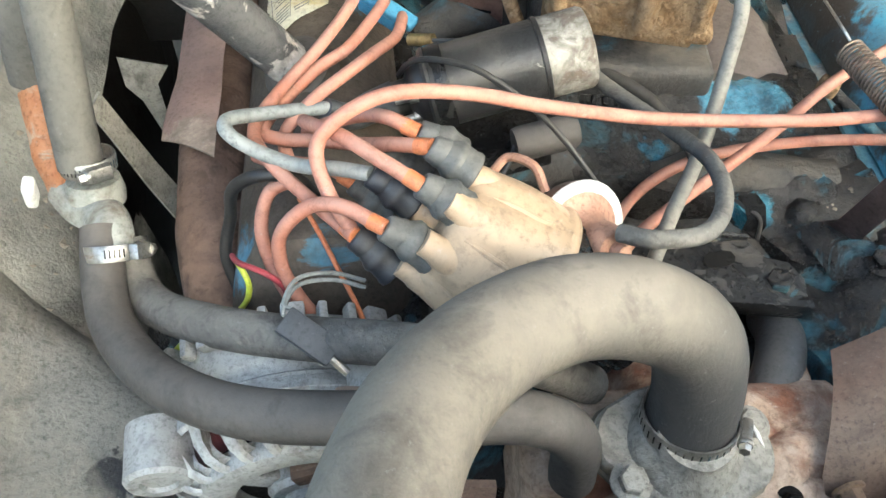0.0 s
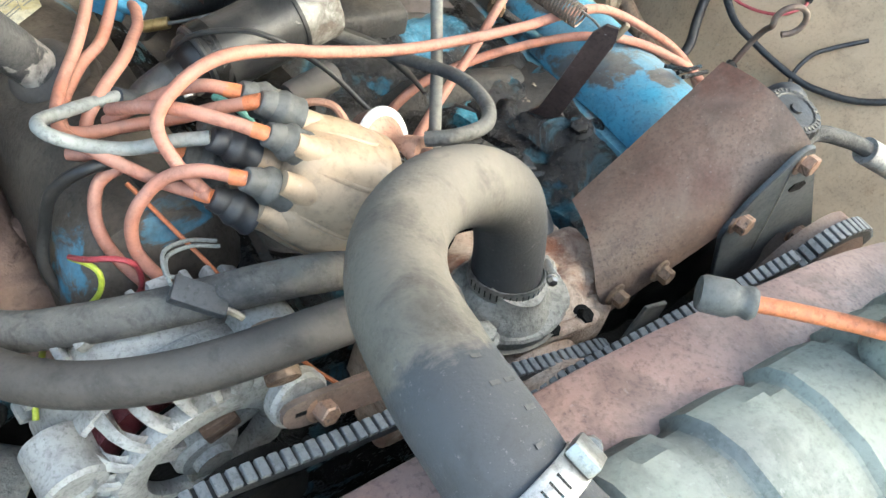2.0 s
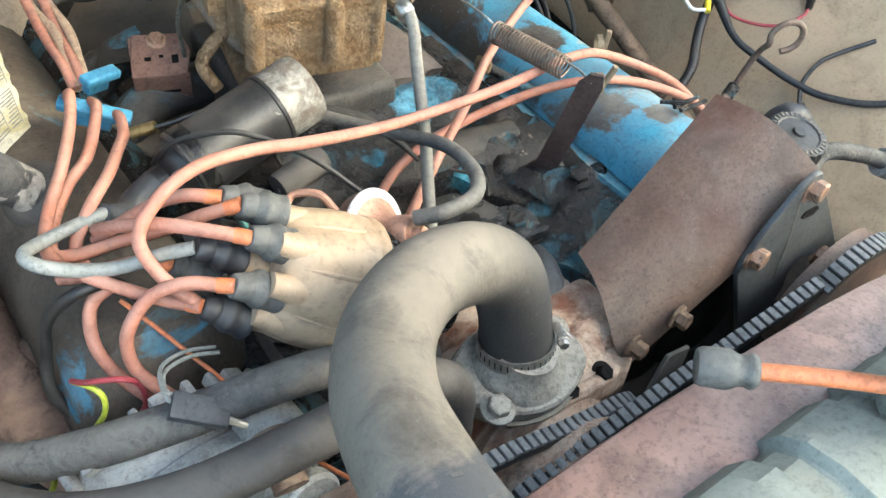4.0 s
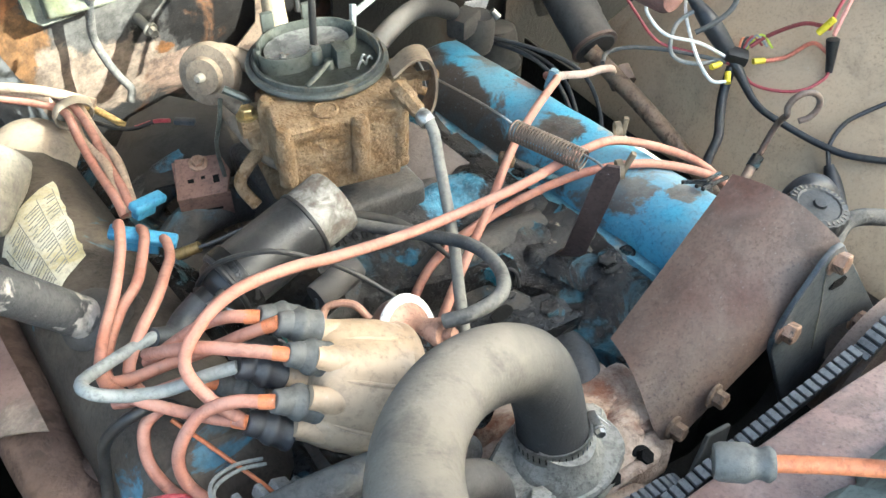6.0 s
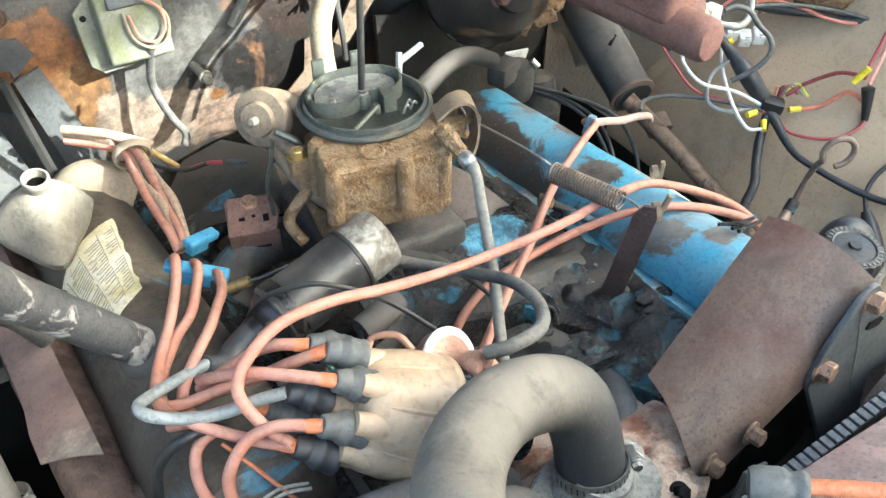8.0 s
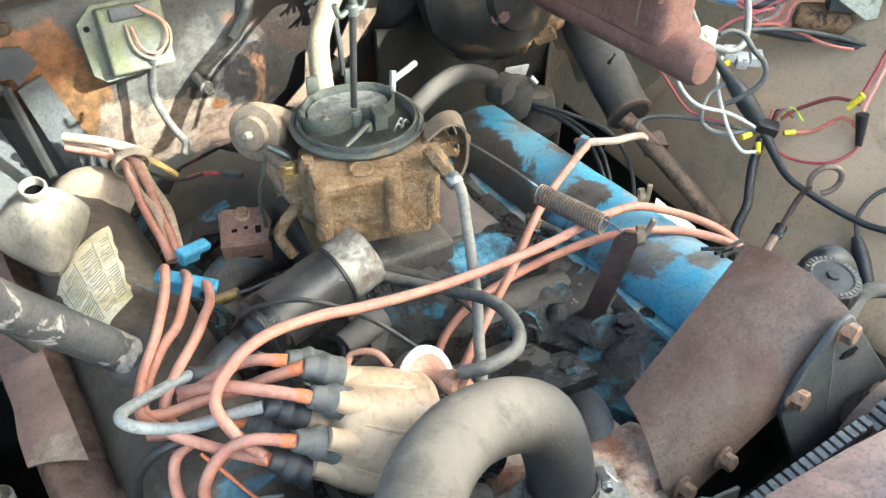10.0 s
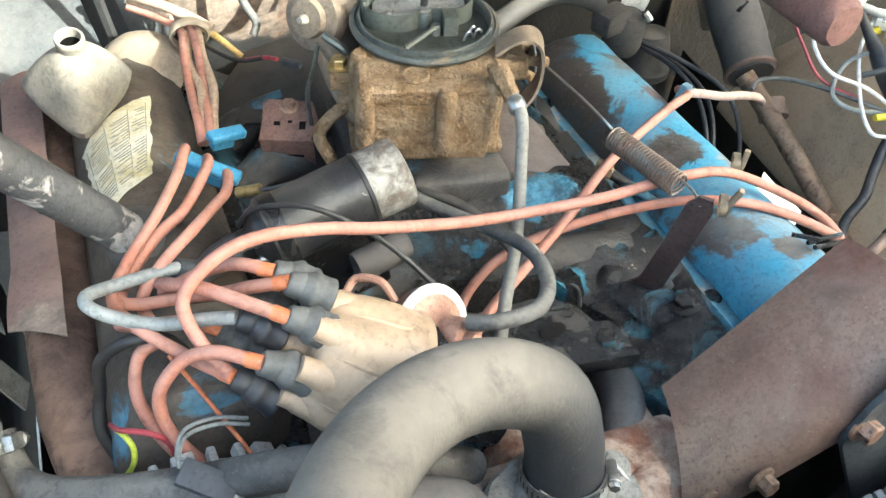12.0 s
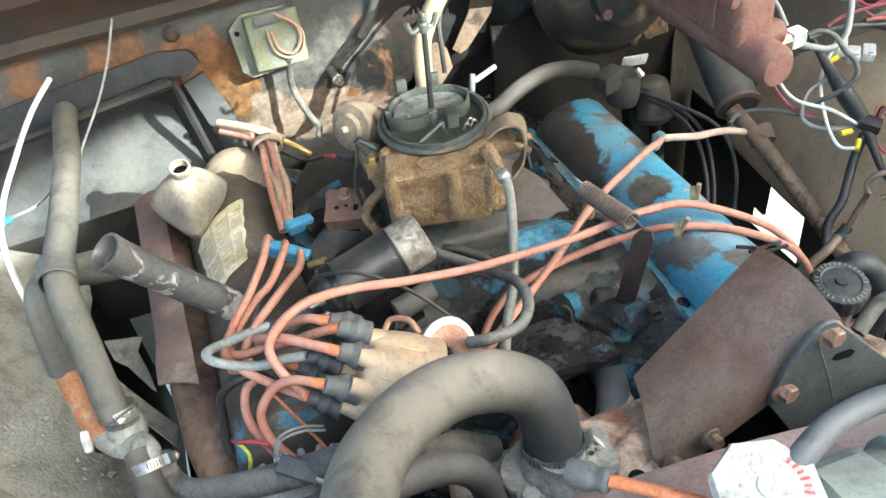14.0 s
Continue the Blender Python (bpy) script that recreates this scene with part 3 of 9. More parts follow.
bm = B()
rows = []
for drop, v in ((0.075, -0.010), (0.045, -0.013), (0.022, -0.010), (0.008, -0.002), (0.001, 0.010), (0.0, 0.025), (0.0, 0.05), (0.0, 0.08), (0.0, 0.12), (0.0, 0.16), (0.0, 0.21), (0.0, 0.27), (0.0, 0.35)):
    row = []
    for k in range(26):
        x = -0.13 - 0.40 * k / 25
        p = V(x, 0.40 - 0.76 * (x + 0.25), 0) + V(-0.60, -0.79, 0) * v
        row.append((p.x, p.y, ledge(p.x) - drop + 0.004 * noise.noise(V(p.x * 14, p.y * 14, 8.0)) + 0.0012 * noise.noise(V(p.x * 70, p.y * 70, 2.0))))
    rows.append(row)
sheet(bm, rows, 0.004, True)
M_LEDGE = mat("dusty_grey_ledge", (0.15, 0.146, 0.13), (0.29, 0.275, 0.235), 0.8, scale=12, fine=240, bump=0.6, contrast=0.35, patch=(0.33, 0.30, 0.24), pscale=9, pthr=0.60, psoft=0.1,
              spots=(((-0.185, 0.27, 0.80), 0.022, (0.035, 0.037, 0.042)), ((-0.16, 0.235, 0.80), 0.016, (0.035, 0.037, 0.042))))
solo("front_ledge", bm, M_LEDGE, "dusty grey rounded ledge beside the radiator", "body panel", kind="structure")

# frame and floor added under the bay, near-black for the shade there
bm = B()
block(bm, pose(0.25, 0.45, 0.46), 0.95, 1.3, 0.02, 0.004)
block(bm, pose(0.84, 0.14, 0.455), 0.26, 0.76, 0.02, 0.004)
solo("bay_floor", bm, M_SHADE, "near-black floor added to keep the gaps under the engine dark", "engine bay floor", kind="structure")

# heater box on the firewall
hb = thing("heater_box", (-0.25, 0.9, 0.7), "dark dusty heater box bolted to the firewall", "heater box")
bm = B()
sheet(bm, [[(-0.62, 0.90, 1.005), (-0.30, 0.905, 1.027), (-0.046, 0.91, 1.05)], [(-0.62, 1.03, 1.0), (-0.30, 1.035, 1.022), (-0.07, 1.03, 1.045)], [(-0.62, 1.0, 0.93), (-0.30, 1.0, 0.935), (-0.055, 0.985, 0.95)],
           [(-0.62, 0.90, 0.87), (-0.30, 0.905, 0.87), (-0.035, 0.91, 0.88)]], 0.006)
roughen(bm, 0.003, 20)
part("front_panel", bm, M_HEATER, hb)
# lower rows coloured near-black to paint the shade beneath the box
bm = B()
sheet(bm, [[(-0.62, 0.912, 0.874), (-0.30, 0.917, 0.874), (-0.032, 0.922, 0.884)], [(-0.62, 0.90, 0.84), (-0.30, 0.905, 0.84), (-0.02, 0.915, 0.85)], [(-0.62, 0.86, 0.72), (-0.3, 0.88, 0.70), (0.0, 0.90, 0.68)]], 0.006)
part("underside", bm, M_SHADE_DUSTY, hb, "near-black underside, with the shade put into its colour")
bm = B()
sweep(bm, [V(-0.62, 0.898, 1.002), V(-0.30, 0.902, 1.026), V(-0.044, 0.907, 1.049)], 0.006, 6)
part("upper_lip", bm, M_BLACK, hb)
bm = B()
sweep(bm, [V(-0.042, 0.907, 1.05), V(-0.028, 0.897, 0.95), V(-0.012, 0.877, 0.85), V(0.004, 0.865, 0.72)], 0.006, 6)
part("side_lip", bm, M_BLACK, hb)
bm = B()
sheet(bm, [[(-0.60, 0.928, 1.03), (-0.2, 0.93, 1.075), (-0.05, 0.932, 1.088), (-0.012, 0.932, 1.08), (0.0, 0.93, 1.06)],
           [(-0.60, 0.926, 1.0), (-0.2, 0.926, 1.035), (-0.06, 0.926, 1.055), (-0.03, 0.926, 1.05), (-0.028, 0.924, 1.04)]], 0.006)
# this strap's darker colour stands for the shade that lies over it
part("upper_strap", bm, M_BOOT_DK, hb)
bm = B()
sheet(bm, [[(-0.03, 0.926, 1.035), (0.0, 0.928, 1.045)], [(-0.012, 0.92, 0.95), (0.03, 0.925, 0.95)], [(0.01, 0.905, 0.84), (0.055, 0.91, 0.85)]], 0.005)
part("side_strap", bm, M_HEATER, hb)


# ---------------------------------------------------------------- engine
SL = -0.062
def along(y):
    return SL * (y - 0.3)


bm = B()
block(bm, pose(0.21, 0.55, 0.68), 0.34, 0.62, 0.30, 0.03, 3)
for s in (-1, 1):
    block(bm, pose(0.21 + s * 0.20, 0.56, 0.80, 0, s * 40, 0), 0.22, 0.58, 0.16, 0.012, 2)
roughen(bm, 0.004, 30)
engine = solo("engine_block", bm, M_BLOCK, "greasy black cast iron engine block with traces of blue paint", "engine")


def rocker_cover(name, prof, y0, y1, m, label, inner):
    t = thing(name, (sum(p[0] for p in prof) / len(prof), 0.5 * (y0 + y1), 0.86), label, "valve cover")
    cx = sum(p[0] for p in prof) / len(prof)
    ys = [y0, y0 + 0.006, y0 + 0.018, y0 + 0.035]
    k = 14
    ys += [y0 + 0.035 + (y1 - y0 - 0.07) * i / k for i in range(1, k + 1)] + [y1 - 0.018, y1 - 0.006, y1]
    zr = prof[0][1] - 0.03
    rows = []
    for y in ys:
        d = min(y - y0, y1 - y)
        f = 1 - (1 - min(d / 0.035, 1)) ** 2
        f = 0.35 + 0.65 * f if d > 0 else 0.0
        rows.append([(cx + (x - cx) * (0.93 + 0.07 * f), y, zr + (z - zr) * f + along(y) + 0.0025 * noise.noise(V(x * 25, y * 25, 0))) for x, z in prof])
    bm = B()
    sheet(bm, rows, 0.003)
    part("shell", bm, m, t)
    bm = B()
    # one lip all along the inner side, wavy with its gasket
    s = 1 if inner[0] < cx else -1
    x0, z0 = inner
    lip = []
    for i in range(40):
        y = y0 - 0.004 + (y1 - y0 + 0.008) * i / 39
        w = 0.0015 * noise.noise(V(x0 * 9, y * 38, 2.0))
        lip.append([(x0 - s * (0.015 + w), y, z0 - 0.014 + along(y)), (x0 - s * (0.015 + w), y, z0 - 0.004 + along(y)), (x0 - s * 0.0125, y, z0 + 0.0005 + along(y)), (x0 - s * 0.009, y, z0 - 0.002 + along(y)), (x0 + s * 0.004, y, z0 - 0.003 + along(y))])
    sheet(bm, lip, 0.002, s < 0)
    part("flange", bm, M_LIP if s > 0 else m, t)
    for y in (y0 + 0.09, 0.5 * (y0 + y1), y1 - 0.09):
        part("bolt", hexbolt(B(), (x0 - s * 0.006, y, z0 - 0.0035 + along(y)), (-0.2 * s, 0, 1), 0.006, 0.007), M_BLOCK, t)
    return t


PROF_R = [(0.416, 0.932), (0.418, 0.943), (0.423, 0.956), (0.433, 0.969), (0.45, 0.978), (0.472, 0.980), (0.492, 0.975), (0.508, 0.963), (0.519, 0.94), (0.525, 0.90), (0.527, 0.87)]
right_cover = rocker_cover("valve_cover", PROF_R, 0.262, 0.765, M_BLUE, "blue painted valve cover with peeling paint and rust spots", PROF_R[0])
PROF_L = [(0.042, 0.930), (0.036, 0.942), (0.024, 0.962), (0.006, 0.978), (-0.016, 0.986), (-0.042, 0.984), (-0.064, 0.972), (-0.080, 0.95), (-0.088, 0.92), (-0.092, 0.89), (-0.094, 0.86)][::-1]
left_cover = rocker_cover("valve_cover", PROF_L, 0.318, 0.85, M_COVER, "grimy brown valve cover with flecks of blue paint", PROF_L[-1])

# intake manifold: floor of the valley, runners, centre pad
im = thing("intake_manifold", (0.21, 0.5, 0.86), "dusty cast iron intake manifold with flaking blue paint", "intake manifold")
bm = B()
prof = [(0.045, 0.925), (0.075, 0.905), (0.11, 0.885), (0.15, 0.878), (0.21, 0.88), (0.27, 0.885), (0.31, 0.898), (0.345, 0.915), (0.396, 0.930)]
ys = [0.345 + 0.025 * k for k in range(22)]
sheet(bm, [[(x, y, z + along(y) + 0.018 * max(0, math.sin((y - 0.35) * 26)) * (1 if abs(x - 0.21) > 0.06 else 0.3) + 0.006 * noise.noise(V(x * 22, y * 22, 0))) for x, z in prof] for y in ys], 0.012)
part("valley", bm, M_INTAKE, im)
for k, (y0, s) in enumerate(((0.44, 1), (0.53, 1), (0.62, 1), (0.70, 1), (0.46, -1), (0.55, -1), (0.64, -1), (0.72, -1))):
    bm = B()
    xo, zo = (0.372, 0.925) if s > 0 else (0.055, 0.918)
    sweep(bm, spline([(0.21 + s * 0.02, y0 + 0.02, 0.895), (0.21 + s * 0.075, y0 + 0.01, 0.917), (0.21 + s * 0.12, y0, 0.917), (xo, y0 - 0.005, zo + along(y0))], 5), 0.021, 12)
    roughen(bm, 0.003, 40, k)
    part("runner", bm, M_INTAKE, im)
bm = B()
block(bm, pose(0.225, 0.60, 0.925, -3, 0, -4), 0.14, 0.17, 0.075, 0.01, 3)
roughen(bm, 0.002, 50)
part("carburettor_pad", bm, M_INTAKE, im)
M_CASTING = mat("oily_dark_casting", (0.00868, 0.00837, 0.00864), (0.0279, 0.02542, 0.02368), 0.26, coat=0.04, scale=20, patch=(0.045, 0.15, 0.20), pscale=15, pthr=0.615, psoft=0.05, prough=0.4,
                dust=(0.085, 0.076, 0.066), dthr=0.70, dscale=17, bump=0.8, spec=0.32, grime=0.6, speck=0.5,
                spots=(((0.312, 0.515, 0.945), 0.036, (0.13, 0.35, 0.48)), ((0.255, 0.545, 0.94), 0.02, (0.10, 0.21, 0.26)), ((0.345, 0.47, 0.94), 0.016, (0.05, 0.19, 0.25)), ((0.235, 0.465, 0.935), 0.016, (0.05, 0.20, 0.30)), ((0.30, 0.408, 0.92), 0.016, (0.05, 0.20, 0.27)), ((0.205, 0.55, 0.94), 0.014, (0.06, 0.22, 0.30))))


def bump_at(x, y, cx, cy, r):
    return math.exp(-((x - cx) ** 2 + (y - cy) ** 2) / (r * r))


def crossover(x, y):
    """Height of the cast crossover: a broad ridge with letters, lumps and a boss towards the head."""
    h = 0.918 + 0.010 * min(1.0, max(0.0, (x - 0.33) / 0.05))
    h += 0.024 * math.exp(-((y - (0.522 - 0.10 * (x - 0.25))) / 0.040) ** 2) * (1.0 if x < 0.33 else max(0.0, 1 - ((x - 0.33) / 0.05) ** 2))
    h += 0.016 * bump_at(x, y, 0.352, 0.424, 0.020) - 0.007 * bump_at(x, y, 0.352, 0.424, 0.008) + 0.012 * bump_at(x, y, 0.318, 0.438, 0.026) - 0.012 * bump_at(x, y, 0.337, 0.463, 0.016)
    h += 0.009 * bump_at(x, y, 0.376, 0.462, 0.018) - 0.008 * bump_at(x, y, 0.375, 0.432, 0.010)
    return h + 0.0035 * noise.noise(V(x * 45, y * 45, 1.0)) + 0.0016 * noise.noise(V(x * 130, y * 130, 4.0))


def cross_front(x):
    return 0.462 - 0.33 * (x - 0.16) if x < 0.29 else 0.419 - 2.0 * min(x - 0.29, 0.03)


bm = B()
rows = []
for j in range(40):
    v = j / 39
    row = []
    for i in range(54):
        x = 0.155 + 0.240 * i / 53
        y0 = cross_front(x)
        y = y0 + (0.60 - y0) * max(0.0, v - 0.05) / 0.95
        row.append((x, y - 0.004 * (v < 0.05), crossover(x, y) - 0.035 * max(0.0, 1 - v / 0.05) - 0.004 * math.exp(-v / 0.03)))
    rows.append(row)
sheet(bm, rows, 0.015)
part("front_crossover", bm, M_CASTING, im, "oily dark crossover casting with blue paint left on top", 60)
bm = B()
block(bm, pose(0.335, 0.30, 0.865, 8, -25, 0), 0.09, 0.07, 0.03, 0.01, 3)
part("corner_pad", bm, M_BLOCK, im)
bm = B()
def casting(x, y):
    h = 0.890 + 0.37 * (x - 0.285) + 0.05 * (y - 0.255)
    h += 0.013 * math.exp(-((x - 0.371) ** 2 + (y - 0.342) ** 2) / 0.00030) + 0.014 * math.exp(-((x - 0.336) ** 2 + (y - 0.402) ** 2) / 0.00028)
    h -= 0.016 * max(0.0, (x - 0.394) / 0.012) + 0.012 * max(0.0, (0.312 - x) / 0.012) - 0.004 * math.exp(-((x - 0.315) / 0.004) ** 2)
    return h + 0.007 * noise.noise(V(x * 38, y * 32, 1.5)) + 0.0035 * noise.noise(V(x * 95, y * 90, 7.5))


sheet(bm, [[(0.302 + 0.0042 * i + max(0.0, 0.31 - 0.255 - 0.005 * j) * 0.2, 0.255 + 0.005 * j, casting(0.302 + 0.0042 * i, 0.255 + 0.005 * j)) for i in range(26)] for j in range(36)], 0.01)
part("head_casting", bm, M_BLOCK, im)
for p, z in (((0.371, 0.342, 0.944), (-0.35, 0, 1)), ((0.299, 0.339, 0.924), (-0.2, 0, 1))):
    part("bolt", hexbolt(B(), p, z, 0.0095, 0.009), M_BLOCK, im, "oily black hex bolt")

# raised casting figures on the crossover, worn past reading
for x0, y0, cnt, gap in ((0.212, 0.548, 10, (3, 7)), (0.184, 0.514, 8, (5,))):
    for k in range(cnt):
        if k in gap:
            continue
        x, y = x0 + 0.0092 * k, y0 - 0.0014 * k
        bm = B()
        block(bm, pose(x, y, crossover(x, y) + 0.0006, 14, 0, -8 + 5 * (k % 3)), 0.0050, 0.0085, 0.0022, 0.0006, 1)
        part("cast_mark", bm, M_BLOCK, im)

# front of the engine: timing cover, water pump
wp = thing("water_pump", (0.21, 0.19, 0.86), "crusty pinkish-tan water pump housing with rust", "water pump")
M_PUMP = mat("crusty_tan_casting", (0.3507, 0.2373, 0.1687), (0.5893, 0.4543, 0.3505), 0.75, scale=24, bump=0.7, patch=(0.23, 0.10, 0.06), pscale=18, pthr=0.535, psoft=0.06,
             dust=(0.36, 0.31, 0.265), dthr=0.62, dscale=24, grime=0.85)
bm = B()
lathe(bm, [(0.05, -0.10), (0.062, -0.03), (0.066, 0.0), (0.062, 0.02), (0.045, 0.03), (0.03, 0.034), (0.0, 0.034)], axis_m(V(0.225, 0.207, 0.852), (0, -1, 0.05)), 26)
block(bm, pose(0.25, 0.205, 0.892, -10, 12, 0), 0.11, 0.05, 0.05, 0.018, 4)
block(bm, pose(0.21, 0.235, 0.85, 0, 0, 0), 0.22, 0.07, 0.14, 0.015, 3)
roughen(bm, 0.004, 35)
part("housing", bm, M_PUMP, wp)
bm = B()
sweep(bm, spline([(0.225, 0.205, 0.895), (0.258, 0.21, 0.904), (0.285, 0.232, 0.904), (0.296, 0.268, 0.90), (0.30, 0.30, 0.89)], 6), lambda s: 0.017 + 0.004 * math.sin(6 * s), 16)
roughen(bm, 0.002, 55)
part("outlet_neck", bm, M_PUMP, wp)
bm = B()
sweep(bm, spline([(0.262, 0.245, 0.882), (0.276, 0.262, 0.896), (0.29, 0.285, 0.902), (0.302, 0.312, 0.895), (0.31, 0.34, 0.875)], 6), 0.0175, 20)
part("hose_stub", bm, M_HOSE_END, wp, "short black hose stub")
for p in ((0.196, 0.194, 0.906), (0.262, 0.187, 0.912), (0.226, 0.188, 0.914)):
    part("bolt", hexbolt(B(), p, (0, -0.5, 0.85), 0.0068, 0.009), M_SHADE, wp)
bm = B()
sweep(bm, spline([(0.178, 0.20, 0.898), (0.20, 0.188, 0.908), (0.235, 0.183, 0.913), (0.268, 0.184, 0.908), (0.29, 0.194, 0.895)], 6), 0.0065, 10)
roughen(bm, 0.0015, 80)
part("gasket_ridge", bm, M_PUMP, wp)

th = thing("thermostat_housing", (0.196, 0.215, 0.93), "dirty grey cast thermostat housing with gasket and bolts", "thermostat housing")
THZ = V(0.02, -0.10, 1.0).normalized()
m0 = axis_m(V(0.196, 0.218, 0.931), THZ, (1, -0.2, 0))
bm = B()
out = [(0.052 * math.cos(a) * (1.0 if abs(math.cos(a)) < 0.8 else 1.08), 0.040 * math.sin(a)) for a in [2 * math.pi * k / 28 for k in range(28)]]
plate(bm, out, m0 @ pose(0, 0, -0.006), 0.014, 0.002)
lathe(bm, [(0.037, 0.006), (0.034, 0.014), (0.029, 0.018), (0.0250, 0.024), (0.0235, 0.032)], m0, 26)
roughen(bm, 0.0008, 90)
part("flange", bm, M_ALU_DK, th)
bm = B()
plate(bm, [(1.04 * x, 1.05 * y) for x, y in out], m0 @ pose(0, 0, -0.0085), 0.002, 0)
part("gasket", bm, M_FELT, th)
for a in (0.028, -0.028):
    p = m0 @ V(-0.033 if a < 0 else 0.04, -0.028 if a < 0 else 0.018, 0.008)
    part("bolt", hexbolt(B(), p, THZ, 0.009, 0.009), M_ALU_DK, th, "grey hex bolt")


def worm_clamp(name, p, z, r, label, screw=(1, 0, 0), width=0.011, tail=None):
    t = thing(name, p, label, "hose clamp", "hose clamps")
    m = axis_m(V(p), z, screw)
    bm = B()
    w = width / 2
    lathe(bm, [(r, -w), (r + 0.0012, -w), (r + 0.0016, -w * 0.8), (r + 0.0016, w * 0.8), (r + 0.0012, w), (r, w)], m, 36, None, True)
    part("band", bm, M_STEEL, t)
    for k in range(26):
        a = -2.9 + 0.165 * k
        if abs(a) < 0.45:
            continue
        bm = B()
        block(bm, m @ pose(0, 0, 0, 0, 0, math.degrees(a)) @ pose(r + 0.0015, 0, 0, 0, 0, 0), 0.0006, 0.0010, width * 0.5, 0, 1)
        part("slot", bm, M_BLOCK, t)
    bm = B()
    block(bm, m @ pose(r + 0.0045, 0.0, 0), 0.007, 0.016, width * 0.95, 0.0015)
    part("screw_housing", bm, M_STEEL, t)
    bm = B()
    hexbolt(bm, m @ V(r + 0.005, -0.008, 0), m.to_3x3() @ V(0, -1, 0), 0.004, 0.006, 1.2)
    part("screw", bm, M_STEEL, t)
    if tail:
        bm = B()
        plate(bm, [(-0.0, -0.005), (tail, -0.0055), (tail, 0.0055), (0.0, 0.005)], m @ pose(r + 0.009, 0.004, 0, 0, 55, 20), 0.001, 0.0003)
        part("tail", bm, M_WHITE, t, "bright bare strap end")
    return t


H1 = [(0.197, 0.222, 0.935), (0.196, 0.236, 0.985), (0.182, 0.243, 1.027), (0.148, 0.243, 1.057), (0.105, 0.236, 1.073), (0.06, 0.208, 1.09), (0.025, 0.163, 1.112), (0.006, 0.108, 1.135), (0.002, 0.066, 1.142), (0.006, 0.03, 1.135), (0.02, 0.0, 1.125)]
rh = thing("radiator_hose", (0.1, 0.2, 1.0), "thick dusty black rubber radiator hose bent in a hook", "radiator hose")
bm = B()
ln_ = spline(H1, 10)
sweep(bm, ln_, lambda s: 0.0268 + 0.0012 * math.exp(-((s - 0.02) / 0.03) ** 2), 28)
part("hose", bm, M_HOSE, rh)
# worn pale print on the cleaner lower end
tail_ = [p for p in ln_ if p.y < 0.108 and p.z > 1.08]
M_HPRINT = mat("worn_grey_print", (0.06, 0.06, 0.058), (0.085, 0.085, 0.082), 0.7, bump=0.02)
HSIDE = V(0.30, 0.05, 0.95).normalized()
for k in range(6):
    i = 3 + 3 * k
    if i + 1 >= len(tail_):
        break
    tg = (tail_[i + 1] - tail_[i]).normalized()
    nn = (HSIDE - HSIDE.dot(tg) * tg).normalized()
    for o in (-0.004, 0.004):
        if (k + int(o * 1000)) % 3 == 1:
            continue
        bm = B()
        block(bm, axis_m(tail_[i] + nn * 0.02685 + nn.cross(tg) * o, nn, tg), 0.0022, 0.0054, 0.0003, 0)
        part("print_bar", bm, M_HPRINT, rh)
worm_clamp("hose_clamp", (0.1965, 0.2265, 0.956), (0.0, 0.22, 1), 0.0282, "steel worm clamp round the hose on the thermostat housing", (0.9, -0.4, 0), 0.012, 0.012)
worm_clamp("hose_clamp", (0.004, 0.038, 1.138), (0.25, -0.95, -0.15), 0.0278, "bright worm clamp round the hose at the radiator", (0.6, 0.0, 0.8), 0.015, None)

# ---------------------------------------------------------------- carburettor
cb = thing("carburettor", (0.225, 0.6, 0.96), "carburettor caked in brown dirt with a bare grey top", "carburettor")
CT = V(0.233, 0.611, 1.077)
CZ = V(0.0, 0.01, 1.0).normalized()
cm = axis_m(CT, CZ, (1, -0.22, 0))
M_RIM = mat("dark_grey_green_rim", (0.060, 0.066, 0.062), (0.105, 0.112, 0.104), 0.42, metal=0.3, scale=40, bump=0.2, patch=(0.17, 0.135, 0.09), pscale=22, pthr=0.63)
M_CHOKEPLATE = mat("dusty_choke_plate", (0.15, 0.15, 0.142), (0.27, 0.268, 0.255), 0.36, metal=0.45, scale=45, bump=0.15, patch=(0.075, 0.075, 0.07), pscale=35, pthr=0.58)
bm = B()
lathe(bm, [(0.050, -0.032), (0.055, -0.018), (0.0605, -0.0095), (0.0625, -0.0085)], cm, 56)
roughen(bm, 0.0006, 90)
part("flange_underside", bm, M_CARB, cb)
bm = B()
lathe(bm, [(0.060, -0.0092), (0.0652, -0.0075), (0.0665, -0.0045), (0.0655, -0.0012), (0.0622, -0.0006), (0.0614, -0.0022), (0.0602, -0.0022), (0.0597, 0.0026), (0.0578, 0.0032), (0.0566, 0.0016), (0.0562, -0.010)], cm, 64)
part("air_flange", bm, M_RIM, cb)
# choke tower: a thin wall, broad behind and pinched at the stud
TOWER = [V(x, y, 0) for x, y in ((-0.053, 0.004), (-0.040, -0.008), (-0.018, -0.010), (-0.007, -0.004), (0.0, 0.001), (0.014, 0.000), (0.030, 0.000), (0.041, 0.008), (0.045, 0.022), (0.037, 0.036), (0.020, 0.044), (0.0, 0.046), (-0.022, 0.044), (-0.041, 0.035), (-0.052, 0.019))]


def tower_line(r):
    """The outline of the tower wall, scaled about its middle."""
    pts = spline(TOWER[-2:] + TOWER + TOWER[:2], 5)
    return [((p.x + 0.003) * r - 0.003, (p.y - 0.02) * r + 0.02) for p in pts[10:-11]]


